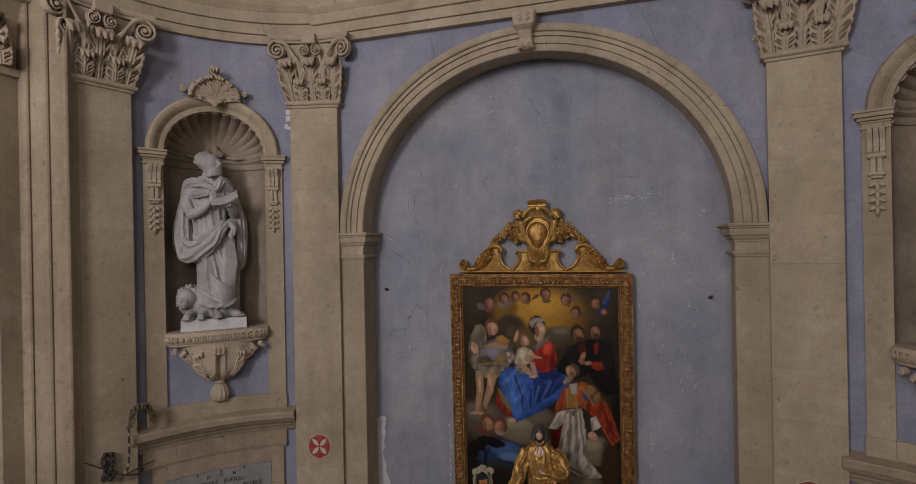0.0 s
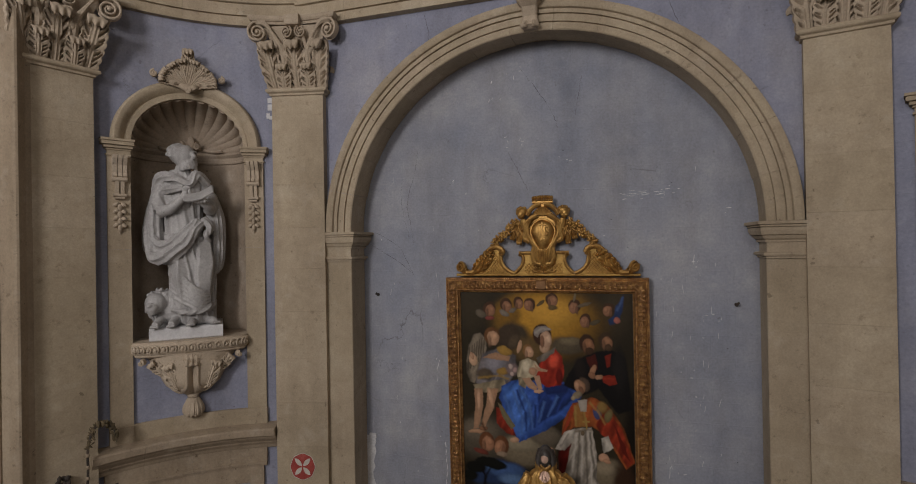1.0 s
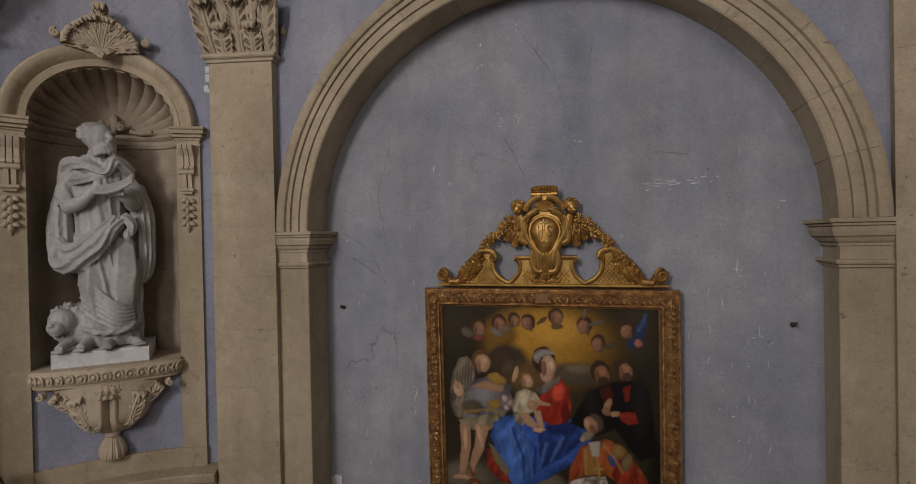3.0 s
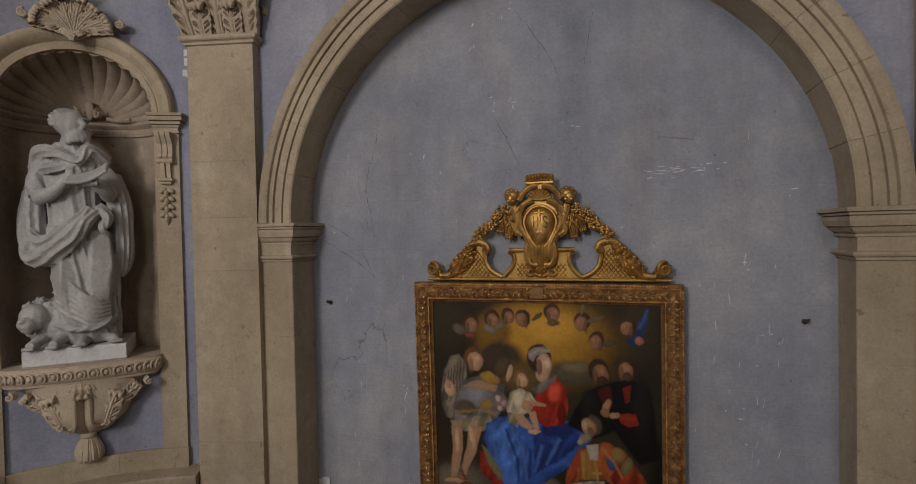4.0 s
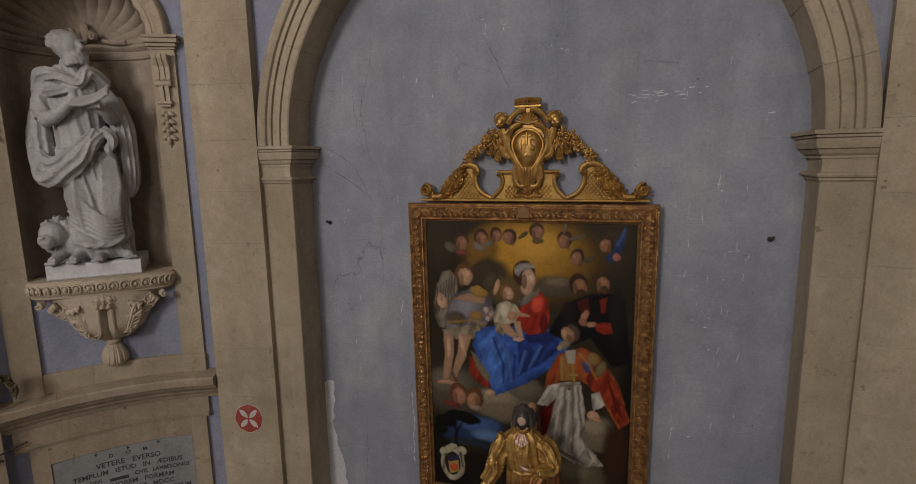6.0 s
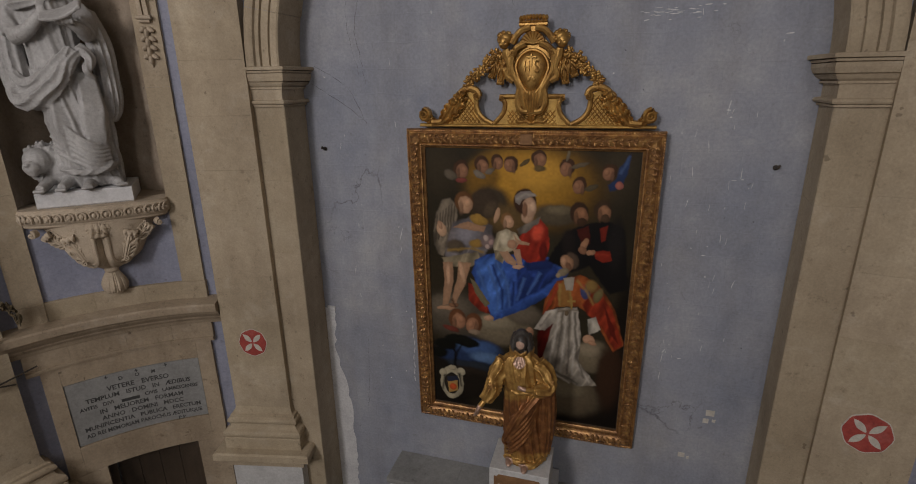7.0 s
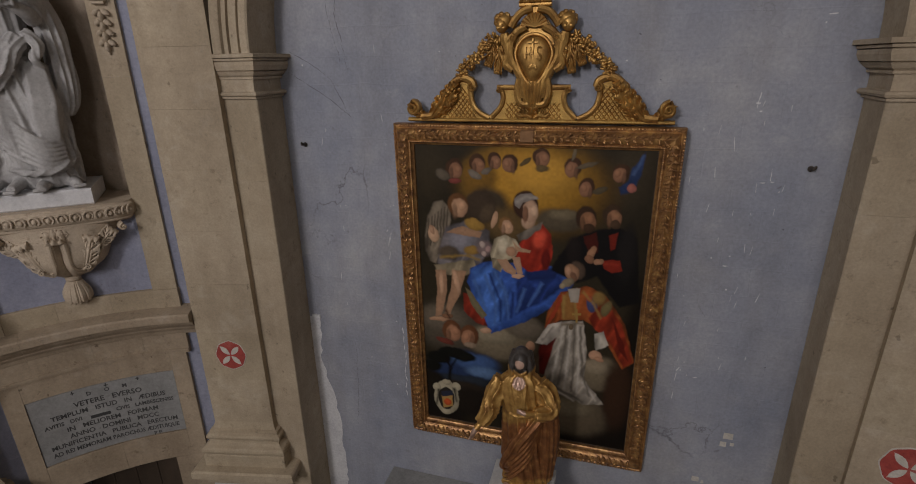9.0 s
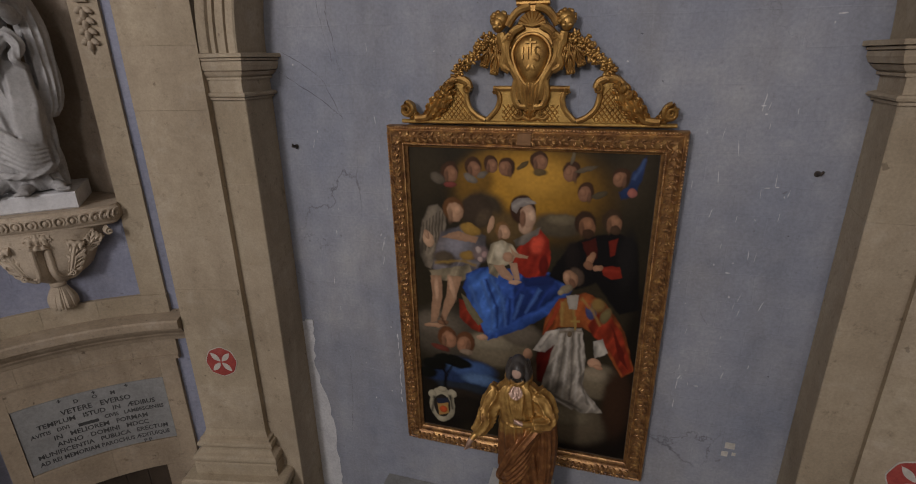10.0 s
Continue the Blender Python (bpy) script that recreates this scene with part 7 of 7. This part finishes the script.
def fleck(x, z, w, h, turn, mat):
    """A thin ragged patch of bare or white plaster."""
    rf = random.Random(int(x * 991 + z * 313))
    bm = bmesh.new()
    n = 14
    bmv, lift = [], rf.uniform(.0015, .0045)
    for i in range(n):
        a = 2 * math.pi * i / n
        k = rf.uniform(.55, 1.0)
        u, v = w * k * math.cos(a), h * k * math.sin(a)
        c, s = math.cos(radians(turn)), math.sin(radians(turn))
        bmv.append(bm.verts.new((x + u * c - v * s, -lift, z + u * s + v * c)))
    bm.faces.new(bmv)
    part("plaster_fleck", bm, mat, marks)


rf = random.Random(21)
for x, z in ((-0.27, 7.54), (-0.24, 7.47), (0.37, 7.26), (-0.93, 7.01), (-0.40, 8.31), (-0.18, 8.32), (1.68, 6.07), (1.82, 5.56), (-1.30, 4.87), (1.56, 4.96), (2.05, 6.68), (-0.47, 7.97), (1.46, 3.86)):
    for k in range(3):
        fleck(x + rf.uniform(-.10, .10), z + rf.uniform(-.09, .09), rf.uniform(.004, .03), rf.uniform(.003, .006), rf.choice((0, 5, 85, 90, 60)), SCUFF)
for k in range(26):
    fleck(rf.uniform(.92, 1.53), 6.84 + rf.uniform(-.05, .05), rf.uniform(.01, .05), rf.uniform(.002, .005), rf.uniform(-8, 12), SCUFF)
for k in range(60):
    fleck(rf.uniform(-2.0, 2.05), rf.uniform(3.0, 7.4), rf.uniform(.003, .009), rf.uniform(.003, .012), rf.uniform(0, 90), rf.choice((SCUFF, SCUFF, CRACK)))
for k in range(46):
    fleck(rf.choice((1.35, 1.62, 1.80, -1.2, -1.75)) + rf.uniform(-.12, .12), rf.uniform(3.6, 7.2), rf.uniform(.012, .06), rf.uniform(.0015, .0035), rf.uniform(74, 100), SCUFF)
for x, z, w, h in ((1.87, 3.30, .075, .06), (1.84, 3.21, .05, .05), (1.91, 3.22, .03, .03), (1.67, 2.78, .06, .05), (1.73, 2.76, .02, .03)):
    bm = bmesh.new()
    block(bm, fw, x - w / 2, x + w / 2, .0, .003, z - h / 2, z + h / 2)
    part("paper_scrap", bm, DISC_WHITE, marks)
for k in range(9):
    fleck(-1.13 + rf.uniform(-.02, .01), 3.9 + k * -.09, .006, .05, rf.uniform(-12, 12), SCUFF)
bm = bmesh.new()
left, right = [], []
for i, z in enumerate(steps(1.3, 3.93, 40)):
    left.append(bm.verts.new((XC - HALF - .05, -.004, z)))
    right.append(bm.verts.new((-2.09 + .14 * min(1.0, max(0.0, (3.4 - z) / .8)) + .012 * math.sin(z * 7) + rf.uniform(-.015, .015), -.004, z)))
for i in range(40):
    bm.faces.new((left[i], right[i], right[i + 1], left[i + 1]))
part("plaster_repair", bm, SCUFF, marks, "white filler strip along the corner")
bm = bmesh.new()
block(bm, fw, -2.15, -2.06, .002, .02, 3.90, 3.96)
part("plaster_tag", bm, SCUFF, marks)
for x, z in ((-2.002, 5.716), (2.053, 5.657)):
    bm = bmesh.new()
    tube(bm, [(x, 0.02, z), (x, -.07, z + .01), (x + .01, -.08, z + .03)], [.014, .012, .008], 7)
    ball(bm, pose(x, -.012, z), .022, .014, .022, 8, 6)
    tagged(part("wall_hook", bm, IRON), "rusty iron hook in the plaster wall", "hook", "wall hooks")

# ---- dried garland sconce on the pier pilaster ----
def f(s, d, z):
    return BAYS[0](s + .07, d, z)


sconce = thing("wall_sconce", "old wall sconce arm wrapped in a dried garland", "sconce", f(-1.22, .17, 3.9))
arm = [f(-1.23, .21, 3.90), f(-1.15, .24, 4.00), f(-1.13, .25, 4.20), f(-1.13, .255, 4.42), f(-1.08, .26, 4.60), f(-.98, .26, 4.65), f(-.88, .25, 4.56), f(-.86, .24, 4.46)]
bm = bmesh.new()
tube(bm, arc_points(arm, 8), .012, 7)
part("arm", bm, IRON, sconce, "thin dark iron arm", True)
bm = bmesh.new()
for i, p in enumerate(arc_points(arm, 8)):
    if i > 24:
        for k in range(3):
            ball(bm, Matrix.Translation(p) @ pose(rf.uniform(-.03, .03), rf.uniform(-.02, .02), rf.uniform(-.02, .02), rf.uniform(0, 180), rf.uniform(0, 180), 0), .034, .006, .012, 6, 4)
tagged(part("dried_leaves", bm, DRY_LEAF, sconce, "brown dried leaves"), kind="stuff")
for p in arc_points(arm, 8)[6:24:4]:
    bm = bmesh.new()
    ball(bm, Matrix.Translation(p), .02, .02, .024, 8, 6)
    part("candle_cup", bm, GRIMY_SHADED, sconce)
bm = bmesh.new()
for k in range(46):
    ball(bm, Matrix.Translation(f(-1.34 + rf.uniform(-.06, .06), .17 + rf.uniform(0, .05), 4.08 + rf.uniform(-.15, .13))), rf.uniform(.012, .034), .022, rf.uniform(.012, .04), 8, 6)
part("rosette", bm, IRON, sconce, "blackened oval rosette")
for a, b in (((-1.58, .22, 4.20), (-1.20, .26, 3.95)), ((-1.20, .26, 3.95), (-.83, .16, 3.98)), ((-1.2, .26, 3.95), (-1.02, .22, 3.90))):
    bm = bmesh.new()
    tube(bm, [f(*a), f(*b)], .008, 6)
    part("wire", bm, IRON, sconce)

f = BAYS[0]
for s0, z, w, h in ((.885, 8.06, .03, .03), (.90, 7.98, .045, .035), (.90, 7.86, .03, .02), (.86, 7.88, .02, .03)):
    bm = bmesh.new()
    block(bm, f, s0 - w, s0 + w, .0, .003, z - h, z + h, 2)
    part("paint_chip", bm, SCUFF, bpy.data.objects["wall_bay_1"])
